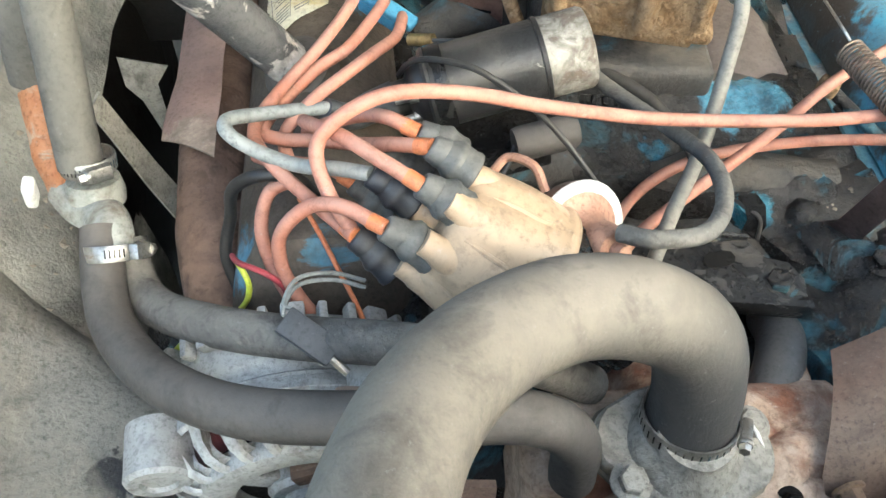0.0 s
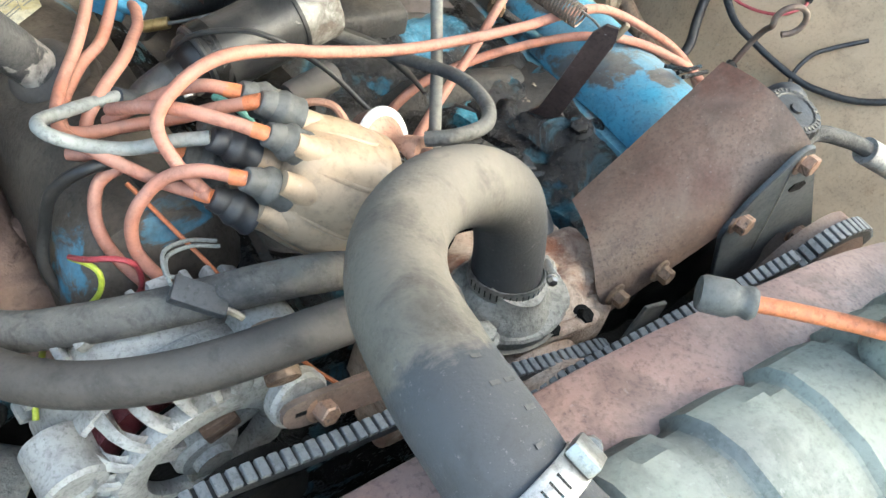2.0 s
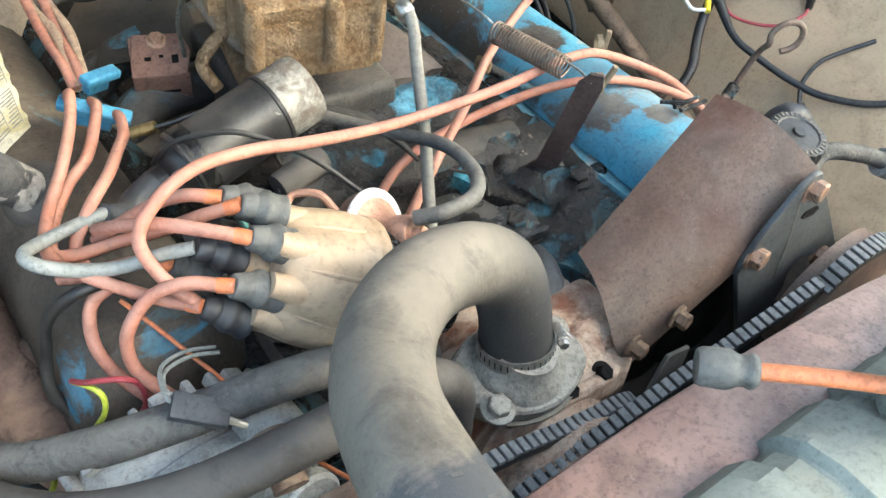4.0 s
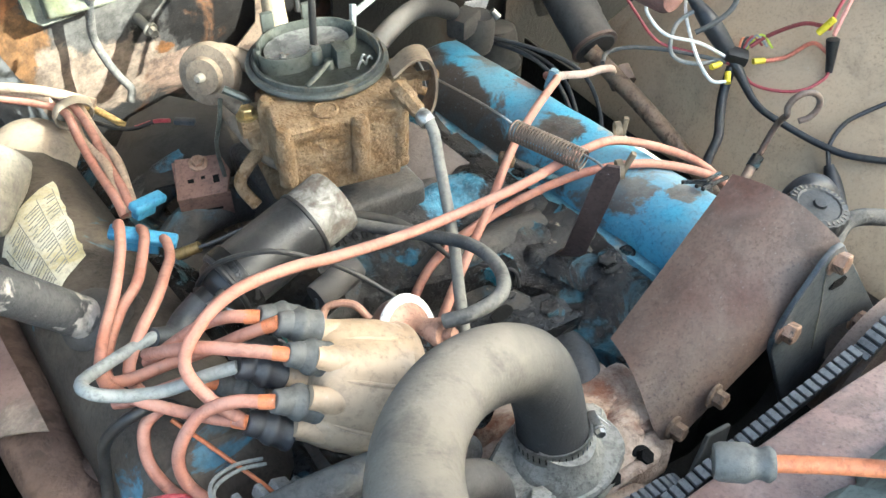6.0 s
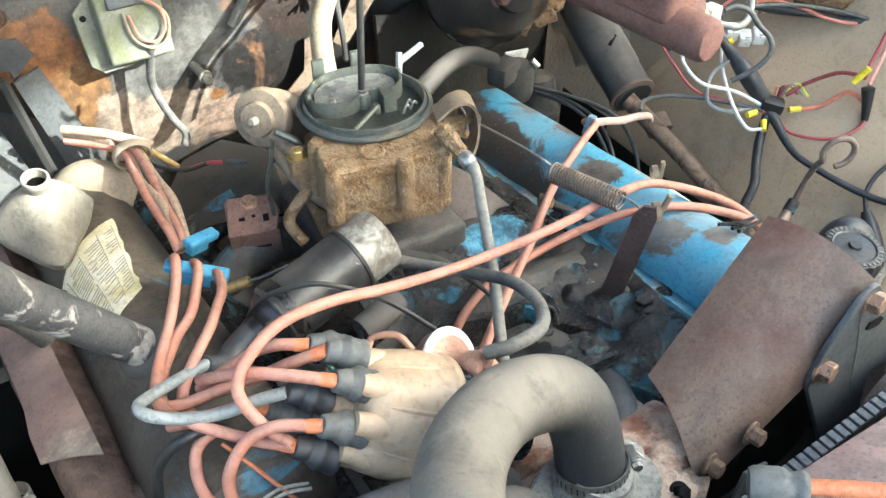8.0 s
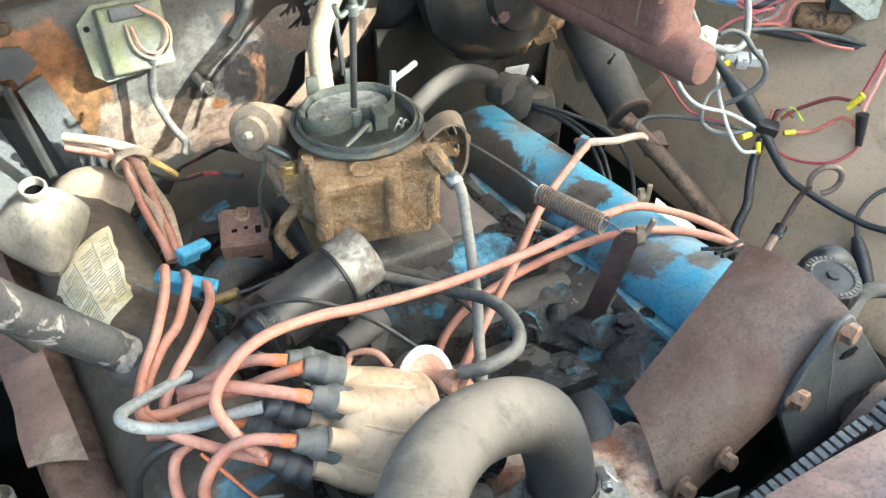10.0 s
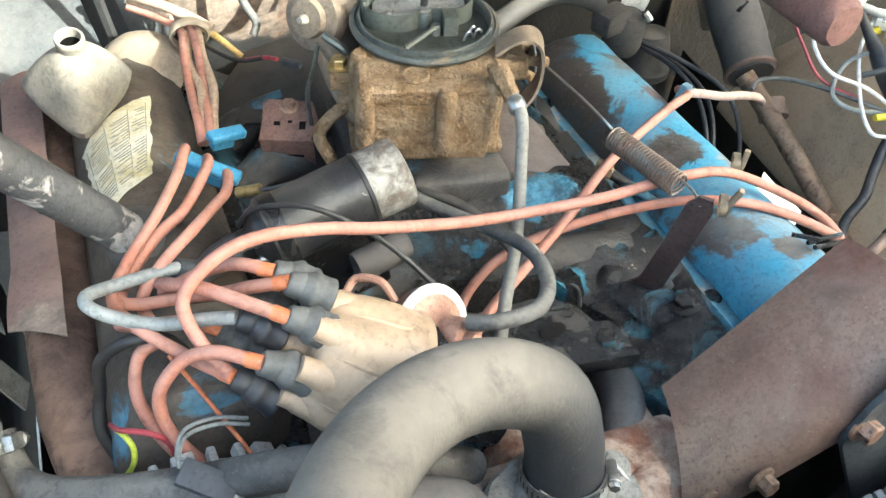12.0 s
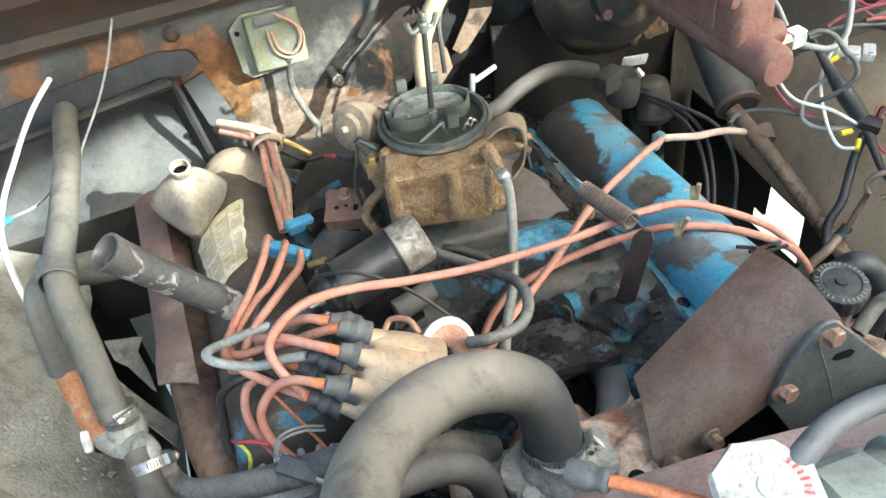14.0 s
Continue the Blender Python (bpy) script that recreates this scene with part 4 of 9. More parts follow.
bm = B()
rings = []
for r, z in ((1.01, -0.0075), (1.0, 0.0085), (0.99, 0.0100), (0.95, 0.0100), (0.94, 0.0085), (0.93, -0.0075)):
    line = tower_line(r)
    rings.append([bm.verts.new(cm @ V(x, y, z + (0.0035 * (y - 0.01) / 0.036 if z > 0 else 0.0))) for x, y in line])
for a, b in zip(rings, rings[1:]):
    for k in range(len(a)):
        bm.faces.new((a[k], a[(k + 1) % len(a)], b[(k + 1) % len(a)], b[k]))
part("choke_tower", bm, M_ZINC, cb)
# near-black plate paints the shade down the throat
bm = B()
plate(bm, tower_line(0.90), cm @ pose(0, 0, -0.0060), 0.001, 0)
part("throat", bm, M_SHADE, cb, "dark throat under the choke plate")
bm = B()
plate(bm, [(x, 0.92 * (y - 0.022)) for x, y in tower_line(0.86)], cm @ pose(0, 0.024, 0.001, 10, 0, 0), 0.0016, 0)
part("choke_plate", bm, M_CHOKEPLATE, cb, "dusty grey choke plate")
bm = B()
sweep(bm, [cm @ V(-0.046, 0.012, -0.001), cm @ V(0.040, 0.012, -0.001)], 0.002, 8)
part("choke_shaft", bm, M_STEEL, cb)
for x, y in ((-0.030, 0.009), (0.014, 0.010), (0.020, 0.013)):
    part("screw", hexbolt(B(), cm @ V(x, y, 0.0), CZ, 0.0026, 0.004), M_STEEL, cb)
for x, y, a in ((-0.053, 0.010, 10), (0.043, 0.026, 25)):
    bm = B()
    block(bm, cm @ pose(x, y, 0.002, 0, 0, a), 0.004, 0.007, 0.022, 0.001)
    part("wall_rib", bm, M_ZINC, cb)
bm = B()
lathe(bm, [(0.0565, 0.0), (0.0, 0.0)], cm @ pose(0, 0, -0.0072), 40)
part("top_floor", bm, M_ZINC, cb)
bm = B()
lathe(bm, [(0.0068, -0.007), (0.0062, 0.004), (0.005, 0.006), (0.0, 0.006)], cm @ pose(-0.001, 0.0, 0.0), 18)
part("stud_boss", bm, M_ZINC, cb)
bm = B()
lathe(bm, [(0.0, 0.006), (0.0058, 0.006), (0.0060, 0.0075), (0.0045, 0.0082), (0.0045, 0.011), (0.0, 0.011)], cm @ pose(-0.001, 0.002, 0.0), 18)
part("stud_washer", bm, M_STEEL, cb, "bright washer and nut")
bm = B()
block(bm, cm @ pose(0.020, -0.010, -0.002), 0.013, 0.018, 0.025, 0.0012)
part("bowl_vent", bm, M_ZINC, cb)
bm = B()
lathe(bm, [(0.0046, -0.014), (0.0046, -0.002), (0.0035, 0.0), (0, 0.0)], cm @ pose(0.007, -0.014, 0.002), 12)
sweep(bm, [cm @ V(0.006, -0.016, 0.0), cm @ V(-0.022, -0.035, -0.008)], 0.0026, 8)
lathe(bm, [(0.0042, 0), (0.0042, 0.005), (0.003, 0.0065), (0, 0.0065)], cm @ pose(-0.024, -0.036, -0.014), 12)
part("pump_link", bm, M_ZINC, cb)
for x, y in ((0.034, -0.026), (0.039, -0.018), (0.043, -0.022)):
    part("spring_clip", sweep(B(), spline([cm @ V(x - 0.004, y, -0.008), cm @ V(x, y, 0.001), cm @ V(x + 0.004, y + 0.003, -0.004)], 5), 0.0013, 7), M_STEEL, cb, "bright bare metal clip")
for x, y, w in ((-0.030, 0.054, 0.012), (0.010, 0.058, 0.010)):
    bm = B()
    block(bm, cm @ pose(x, y, 0.010), w, 0.006, 0.026, 0.0012)
    part("tab", bm, M_ZINC, cb)
# bowl
bmx = axis_m(V(0.214, 0.553, 1.037), (0, -0.02, 1), (1, -0.235, 0))
bm = B()
block(bm, bmx, 0.122, 0.062, 0.05, 0.006, 3)
roughen(bm, 0.0022, 60)
part("fuel_bowl", bm, M_CARB, cb)
bm = B()
block(bm, bmx @ pose(0.0, 0.0, 0.022), 0.118, 0.066, 0.016, 0.004, 3)
roughen(bm, 0.0015, 70)
part("bowl_cover", bm, M_CARB, cb)
bm = B()
block(bm, bmx @ pose(0.002, -0.004, -0.03), 0.10, 0.056, 0.03, 0.006, 3)
roughen(bm, 0.002, 60)
part("bowl_foot", bm, M_CARB, cb)
for x, y in ((-0.054, -0.028), (0.012, -0.035), (0.052, -0.026), (-0.056, 0.02)):
    bm = B()
    lathe(bm, [(0.0085, -0.03), (0.0085, 0.02), (0.007, 0.026), (0.005, 0.029), (0, 0.029)], bmx @ pose(x, y, 0.004), 14)
    part("screw_boss", bm, M_CARB, cb)
bm = B()
lathe(bm, [(0.012, 0), (0.0125, 0.002), (0.010, 0.003), (0.009, 0.0015), (0, 0.0015)], bmx @ pose(-0.012, -0.012, 0.0295), 20)
part("bowl_plug", bm, M_CARB, cb)
for k in range(6):
    bm = B()
    block(bm, bmx @ pose(0.006 + 0.0056 * k, -0.014, 0.0305), 0.0042, 0.006, 0.0012, 0.0004, 1)
    part("cast_mark", bm, M_CARB, cb)
# barrel body and base
bm = B()
lathe(bm, [(0.052, -0.032), (0.046, -0.05), (0.048, -0.07), (0.055, -0.078), (0.055, -0.112)], cm, 28)
block(bm, cm @ pose(0.0, 0.0, -0.07), 0.115, 0.085, 0.05, 0.01, 3)
block(bm, cm @ pose(0.0, 0.0, -0.105), 0.14, 0.11, 0.014, 0.006, 3)
roughen(bm, 0.0015, 70)
part("throttle_body", bm, M_CARB, cb)
bm = B()
block(bm, cm @ pose(-0.066, -0.02, -0.055), 0.026, 0.032, 0.05, 0.006, 3)
block(bm, cm @ pose(-0.078, -0.03, -0.036), 0.018, 0.02, 0.018, 0.003, 2)
roughen(bm, 0.001, 90)
part("idle_box", bm, M_CARB, cb)
part("plug_bolt", hexbolt(B(), cm @ V(-0.078, -0.03, -0.027), CZ, 0.007, 0.009), M_BRASS, cb, "brass hex plug")
bm = B()
sweep(bm, spline([cm @ V(-0.07, -0.03, -0.066), cm @ V(-0.088, -0.045, -0.07), cm @ V(-0.098, -0.05, -0.085), cm @ V(-0.088, -0.06, -0.105)], 6), 0.006, 10)
part("vacuum_elbow", bm, M_CARB, cb)
# choke housing at the passenger side
cx = V(0.147, 0.665, 1.06)
bm = B()
lathe(bm, [(0.018, -0.03), (0.022, -0.012), (0.029, -0.010), (0.030, -0.002), (0.0285, 0.004), (0.018, 0.006), (0.0165, 0.012), (0.008, 0.0125), (0.0, 0.013)], axis_m(cx, (-0.75, -0.55, 0.30)), 32)
part("choke_housing", bm, M_CHOKE, cb)
bm = B()
lathe(bm, [(0.0045, 0.01), (0.0045, 0.019), (0.003, 0.021), (0.0, 0.021)], axis_m(cx, (-0.75, -0.55, 0.30)), 14)
part("choke_nut", bm, M_FELT, cb, "dusty pale centre screw")
for line, r in (([V(0.150, 0.660, 1.045), V(0.160, 0.634, 1.036), V(0.172, 0.600, 1.032), V(0.186, 0.585, 1.030)], 0.0095), ([V(0.148, 0.648, 1.034), V(0.152, 0.618, 1.018), V(0.160, 0.592, 1.004), V(0.172, 0.575, 0.996)], 0.0065), ([V(0.150, 0.675, 1.075), V(0.168, 0.67, 1.072), V(0.19, 0.655, 1.06)], 0.010)):
    bm = B()
    sweep(bm, spline(line, 6), r, 12)
    part("choke_pipe", bm, M_CHOKE, cb)
bm = B()
sweep(bm, spline([cx + V(0.0, -0.03, 0.0), cx + V(0.016, -0.042, -0.012), cx + V(0.012, -0.035, -0.026)], 6), 0.004, 8)
part("lever", bm, M_ZINC, cb)
bm = B()
sweep(bm, spline([V(0.142, 0.634, 1.052), V(0.137, 0.633, 1.03), V(0.131, 0.637, 1.0), V(0.133, 0.636, 0.965)], 5), 0.0022, 8)
part("choke_rod", bm, M_ZINC, cb)
# throttle linkage at the driver side
STRAP = spline([(0.268, 0.535, 1.078), (0.284, 0.533, 1.088), (0.298, 0.531, 1.088), (0.307, 0.530, 1.077), (0.308, 0.527, 1.058), (0.302, 0.524, 1.040), (0.288, 0.522, 1.026)], 5)
bm = B()
sheet(bm, [[(p.x + 0.012 * w, p.y + 0.026 * w, p.z - 0.002 * w) for w in (0.0, 0.5, 1.0)] for p in STRAP], 0.0025)
part("throttle_lever", bm, M_CHOKE, cb, "bent brown throttle arm")
bm = B()
plate(bm, [(-0.022, -0.03), (0.018, -0.03), (0.024, -0.006), (0.01, 0.024), (-0.014, 0.02)], axis_m(V(0.333, 0.588, 1.025), (1, -0.3, 0.1), (0, 1, -0.1)), 0.0025, 0.0008)
part("throttle_lever", bm, M_DKSTEEL, cb)
for a, b, r in (((0.285, 0.555, 1.062), (0.325, 0.548, 1.056), 0.005), ((0.29, 0.60, 1.05), (0.338, 0.60, 1.04), 0.006), ((0.30, 0.57, 1.045), (0.332, 0.57, 1.02), 0.0045)):
    part("shaft", sweep(B(), [V(a), V(b)], r, 10), M_CARB, cb)
bm = B()
block(bm, axis_m(V(0.282, 0.56, 1.055), (0, 0, 1), (1, -0.2, 0)), 0.05, 0.03, 0.02, 0.004, 3)
roughen(bm, 0.001, 90)
part("accelerator_pump", bm, M_CARB, cb)
bm = B()
sweep(bm, [V(0.292, 0.642, 1.068), V(0.298, 0.650, 1.092)], 0.0035, 8)
sweep(bm, [V(0.298, 0.648, 1.083), V(0.33, 0.658, 1.088)], 0.0034, 10)
part("vacuum_tee", bm, M_GREYWIRE, cb, "pale grey plastic vacuum tee")
# stud and wing nut
bm = B()
sweep(bm, [CT + V(-0.001, 0.004, -0.005), CT + V(0.004, 0.002, 0.125)], 0.0034, 10)
part("stud", bm, M_BLACK, cb, "black threaded stud")
bm = B()
lathe(bm, [(0.0065, 0), (0.006, 0.008), (0.004, 0.01), (0, 0.01)], axis_m(CT + V(0.003, 0.002, 0.108), CZ), 14)
sweep(bm, spline([CT + V(-0.016, 0.0, 0.122), CT + V(-0.011, 0.001, 0.11), CT + V(-0.002, 0.002, 0.112)], 5), 0.003, 8)
sweep(bm, spline([CT + V(0.019, 0.003, 0.124), CT + V(0.014, 0.003, 0.112), CT + V(0.006, 0.002, 0.112)], 5), 0.003, 8)
lathe(bm, [(0.004, 0), (0.004, 0.012), (0.003, 0.013), (0, 0.013)], axis_m(CT + V(0.004, 0.002, 0.116), CZ), 12)
part("wing_nut", bm, M_ZINC, cb, "dull grey wing nut")

# fuel line
fl = thing("fuel_line", (0.24, 0.43, 0.95), "dull grey steel fuel line with a brass fitting", "fuel line")
FL = [(0.263, 0.50, 1.072), (0.265, 0.475, 1.063), (0.259, 0.453, 1.032), (0.238, 0.406, 0.997), (0.211, 0.362, 0.985), (0.196, 0.335, 0.97), (0.188, 0.32, 0.94)]
part("pipe", sweep(B(), spline(FL, 7), 0.0052, 12), mat("dull_tan_grey_tube", (0.115, 0.112, 0.10), (0.18, 0.172, 0.152), 0.6, scale=40, bump=0.1, dust=(0.26, 0.245, 0.21), dthr=0.55), fl)
bm = B()
lathe(bm, [(0.0075, 0), (0.0075, 0.01), (0.006, 0.012), (0.0, 0.012)], axis_m(V(0.263, 0.502, 1.073), (0.05, -0.9, -0.3)), 6)
lathe(bm, [(0.009, -0.022), (0.009, -0.002), (0.0075, 0.0)], axis_m(V(0.263, 0.502, 1.073), (0.05, -0.9, -0.3)), 6)
part("fitting", bm, M_CARB, fl)
bm = B()
lathe(bm, [(0.0072, 0.0), (0.0078, 0.003), (0.0078, 0.009), (0.0065, 0.011)], axis_m(V(0.264, 0.489, 1.068), (0.05, -0.9, -0.35)), 14)
part("nut", bm, M_STEEL, fl)

VH = [(0.175, 0.505, 0.982), (0.198, 0.468, 0.986), (0.222, 0.425, 0.996), (0.231, 0.375, 1.018), (0.222, 0.33, 1.034), (0.20, 0.300, 1.044), (0.168, 0.294, 1.048), (0.152, 0.306, 1.039)]
wire("vacuum_hose", VH, 0.0056, M_HOSE_WORN, "worn grey rubber vacuum hose to the distributor", "vacuum hose", n=12)

# ---------------------------------------------------------------- ignition coil
co = thing("ignition_coil", (0.11, 0.465, 0.97), "chipped black ignition coil lying in its clamp", "ignition coil")
CA, CE = V(0.052, 0.4615, 1.004), V(0.166, 0.475, 1.030)
cd = (CE - CA).normalized()
cl = (CE - CA).length
m1 = axis_m(CA, cd, (0, 0, 1))
bm = B()
lathe(bm, [(0.0275, 0.0), (0.0295, 0.002), (0.0295, 0.006), (0.0285, 0.008), (0.0285, cl - 0.034)], m1, 40)
part("can", bm, M_COIL, co)
bm = B()
lathe(bm, [(0.0285, cl - 0.034), (0.0285, cl - 0.004), (0.027, cl - 0.001), (0.024, cl), (0.0, cl)], m1, 40)
part("can_end", bm, M_COILEND, co, "bare grey can end with flaked paint")
bm = B()
lathe(bm, [(0.0285, cl - 0.037), (0.0296, cl - 0.0365), (0.0296, cl - 0.0335), (0.0285, cl - 0.033)], m1, 40)
part("band_edge", bm, M_BLACK, co)
bm = B()
lathe(bm, [(0.0255, 0.0), (0.024, -0.006), (0.019, -0.01), (0.0125, -0.013), (0.0115, -0.03), (0.0, -0.03)], m1, 32)
part("tower", bm, M_BLACK, co, "black bakelite tower")
for s in (1, -1):
    bm = B()
    p = m1 @ V(0.010 * s + 0.006, 0.018, -0.006)
    lathe(bm, [(0.0045, 0), (0.0045, 0.006), (0.003, 0.0065), (0.0026, 0.016), (0, 0.016)], axis_m(p, -cd), 10)
    part("terminal", bm, M_STEEL, co)
bm = B()
lathe(bm, [(0.0286, 0.004), (0.0302, 0.0045), (0.0302, 0.016), (0.0286, 0.0165)], m1, 40)
part("clamp_strap", bm, M_WETSTEEL, co)
bm = B()
lathe(bm, [(0.0115, 0), (0.0125, 0.004), (0.0125, 0.042), (0.010, 0.046), (0.0, 0.046)], axis_m(V(0.112, 0.425, 0.985), (0.92, 0.16, 0.12)), 20)
part("condenser", bm, M_HOSE_DK, co, "dull dark grey condenser")
bm = B()
block(bm, pose(0.10, 0.455, 0.955, 0, -10, 8), 0.08, 0.06, 0.012, 0.003)
part("bracket", bm, M_WETSTEEL, co)
bm = B()
p0 = m1 @ V(0, 0, -0.022)
sweep(bm, spline([p0, p0 + V(-0.018, -0.004, -0.004), p0 + V(-0.032, -0.014, -0.002), V(-0.018, 0.437, 1.014)], 5), lambda s: 0.0135 - 0.0062 * s, 14)
part("coil_boot", bm, M_GREYPLASTIC, co, "grey rubber coil boot")

# ---------------------------------------------------------------- distributor
DA = V(-0.812, 0.326, 0.48).normalized()
DC = V(0.049, 0.331, 1.025)
e1 = V(0.3726, 0.928, 0.0)
dm = axis_m(DC, DA, e1)
ds = thing("distributor", (0.12, 0.31, 0.95), "distributor with a tan eight-tower cap tilted over", "distributor")


def cap_ring(bm, r, h, amp, n=96):
    """One ring of the cap: eight soft lobes that grow out into the towers."""
    ring = []
    for k in range(n):
        a = 2 * math.pi * k / n
        c = abs(math.cos(4 * (a - radians(ANG[0]))))
        ring.append(bm.verts.new(dm @ V(r * (1 + amp * (c ** 0.7 - 0.55)) * math.cos(a), r * (1 + amp * (c ** 0.7 - 0.55)) * math.sin(a), h)))
    return ring


ANG = [-62 + 45 * k for k in range(8)]
bm = B()
rings = [cap_ring(bm, r, h, amp) for r, h, amp in ((0.0495, -0.070, 0.0), (0.0505, -0.068, 0.0), (0.0505, -0.063, 0.0), (0.0490, -0.061, 0.01), (0.0488, -0.056, 0.05), (0.0482, -0.046, 0.075), (0.0470, -0.034, 0.09),
                                                 (0.0450, -0.022, 0.085), (0.0425, -0.012, 0.10), (0.0385, -0.004, 0.11), (0.033, -0.0005, 0.10), (0.018, 0.001, 0.0))]
for a, b in zip(rings, rings[1:]):
    for k in range(96):
        bm.faces.new((a[k], a[(k + 1) % 96], b[(k + 1) % 96], b[k]))
bm.faces.new(rings[-1])
part("cap", bm, M_CAP, ds, "tan plastic distributor cap")
for k in range(8):
    a = radians(ANG[k])
    bm = B()
    base = dm @ V(0.0345 * math.cos(a), 0.0345 * math.sin(a), -0.006)
    lathe(bm, [(0.0095, -0.018), (0.0108, -0.006), (0.0100, 0.002), (0.0085, 0.006), (0.008, 0.014), (0, 0.014)], axis_m(base, DA), 18)
    part("tower", bm, M_CAP, ds)
    # a thin moulded rib in each hollow between two towers, bent over at its foot
    am = radians(ANG[k] + 22.5)
    bm = B()
    sweep(bm, spline([dm @ V(0.0478 * math.cos(am + 0.18), 0.0478 * math.sin(am + 0.18), -0.0545), dm @ V(0.0468 * math.cos(am + 0.05), 0.0468 * math.sin(am + 0.05), -0.0515), dm @ V(0.0462 * math.cos(am), 0.0462 * math.sin(am), -0.043), dm @ V(0.0440 * math.cos(am), 0.0440 * math.sin(am), -0.026), dm @ V(0.0385 * math.cos(am), 0.0385 * math.sin(am), -0.010)], 4), 0.0019, 8)
    part("cap_web", bm, M_CAP, ds)
bm = B()
lathe(bm, [(0.0115, -0.004), (0.0105, 0.012), (0.0085, 0.016), (0.0, 0.016)], dm, 18)
part("centre_tower", bm, M_CAP, ds)


def boot(p, q, m, name="boot"):
    """A ribbed rubber boot from its mouth on the tower p to the wire's end q, bent a little on the way."""
    d = V(q) - V(p)
    L = d.length
    side = d.cross(V(0, 0, 1)).normalized()
    rad = [(0.0, 0.0112), (0.03, 0.0126), (0.10, 0.0130), (0.16, 0.0122), (0.36, 0.0119), (0.40, 0.0127), (0.47, 0.0129), (0.52, 0.0120), (0.60, 0.0104), (0.68, 0.0092), (0.72, 0.0096), (0.78, 0.0090), (0.96, 0.0082), (1.0, 0.0070)]
    bm = B()
    m0 = axis_m(V(p), d, side)
    rings = []
    for f, r in rad:
        o = 0.0016 * math.sin(math.pi * f)
        rings.append([bm.verts.new(m0 @ V(r * math.cos(2 * math.pi * k / 22) + o, r * math.sin(2 * math.pi * k / 22), f * L)) for k in range(22)])
    for a, b in zip(rings, rings[1:]):
        for k in range(22):
            bm.faces.new((a[k], a[(k + 1) % 22], b[(k + 1) % 22], b[k]))
    bm.faces.new(rings[0][::-1])
    bm.faces.new(rings[-1])
    roughen(bm, 0.0004, 140)
    return part(name, bm, m, ds)


P2, T2 = V(0.070, 0.341, 1.053), V(0.045, 0.352, 1.066)
P3, T3 = V(0.064, 0.318, 1.046), V(0.038, 0.327, 1.063)
P6, T6 = V(0.045, 0.304, 1.027), V(0.017, 0.311, 1.046)
P7, T7 = V(0.024, 0.308, 1.008), V(0.0, 0.321, 1.026)
P4, T4 = V(0.037, 0.336, 1.034), V(0.011, 0.347, 1.050)
P1, T1 = V(0.064, 0.360, 1.046), V(0.039, 0.368, 1.062)
P5, T5 = V(0.024, 0.352, 1.006), V(0.0, 0.365, 1.022)
P8, T8 = V(0.044, 0.366, 1.02), V(0.018, 0.376, 1.036)
for p, q, m in ((P2, T2, M_BOOT), (P3, T3, M_BOOT), (P6, T6, M_BOOT), (P7, T7, M_BOOT_DK), (P1, T1, M_BOOT), (P5, T5, M_BOOT), (P8, T8, M_BOOT)):
    boot(p, q, m)
boot(P4, T4, M_BOOT_DK, "coil_lead_boot")
# housing, vacuum advance
bm = B()
lathe(bm, [(0.02, -0.15), (0.022, -0.11), (0.034, -0.10), (0.046, -0.085), (0.0475, -0.067)], dm, 40)
part("housing", bm, M_BLOCK, ds)
VA, VB = V(0.138, 0.333, 1.006), V(0.155, 0.298, 1.029)
vm = axis_m(VA, VB - VA, (0, 0, 1))
bm = B()
lathe(bm, [(0.0315, -0.001), (0.0330, 0.0005), (0.0324, 0.0025), (0.0265, 0.0032)], vm, 40)
part("rim", bm, M_WHITE, ds, "white rim of the vacuum advance")
M_VAC = mat("pinkish_brown_plate", (0.34, 0.18, 0.12), (0.42, 0.245, 0.175), 0.55, metal=0.2, scale=50, bump=0.15)
bm = B()
lathe(bm, [(0.030, -0.006), (0.0312, -0.001), (0.0268, 0.0029), (0.022, 0.005), (0.0165, 0.009), (0.013, 0.016), (0.0115, 0.022), (0.0135, 0.022), (0.0135, 0.036), (0.012, 0.038), (0.0055, 0.038), (0.005, 0.046), (0.0, 0.046)], vm, 24)
part("vacuum_advance", bm, M_VAC, ds, "brown vacuum advance canister")
bm = B()
lathe(bm, [(0.029, -0.012), (0.0322, -0.001)], vm, 36)
part("canister_back", bm, M_RUST, ds)
bm = B()
block(bm, axis_m(V(0.10, 0.347, 1.01), (0, 0, 1), (1, -0.2, 0)), 0.05, 0.018, 0.01, 0.003)
part("arm", bm, M_RUST, ds)
bm = B()
sweep(bm, spline([V(0.088, 0.372, 1.02), V(0.098, 0.378, 1.026), V(0.112, 0.366, 1.03), V(0.118, 0.352, 1.022)], 5), 0.003, 8)
part("cap_clip", bm, M_VAC, ds)

# plug leads
def lead(pts, tip=True, m=M_ORANGE, r=0.0045, label="faded orange silicone spark plug lead"):
    return wire("spark_plug_lead", pts, r, m, label, "ignition lead", "spark plug leads", 10, 7)


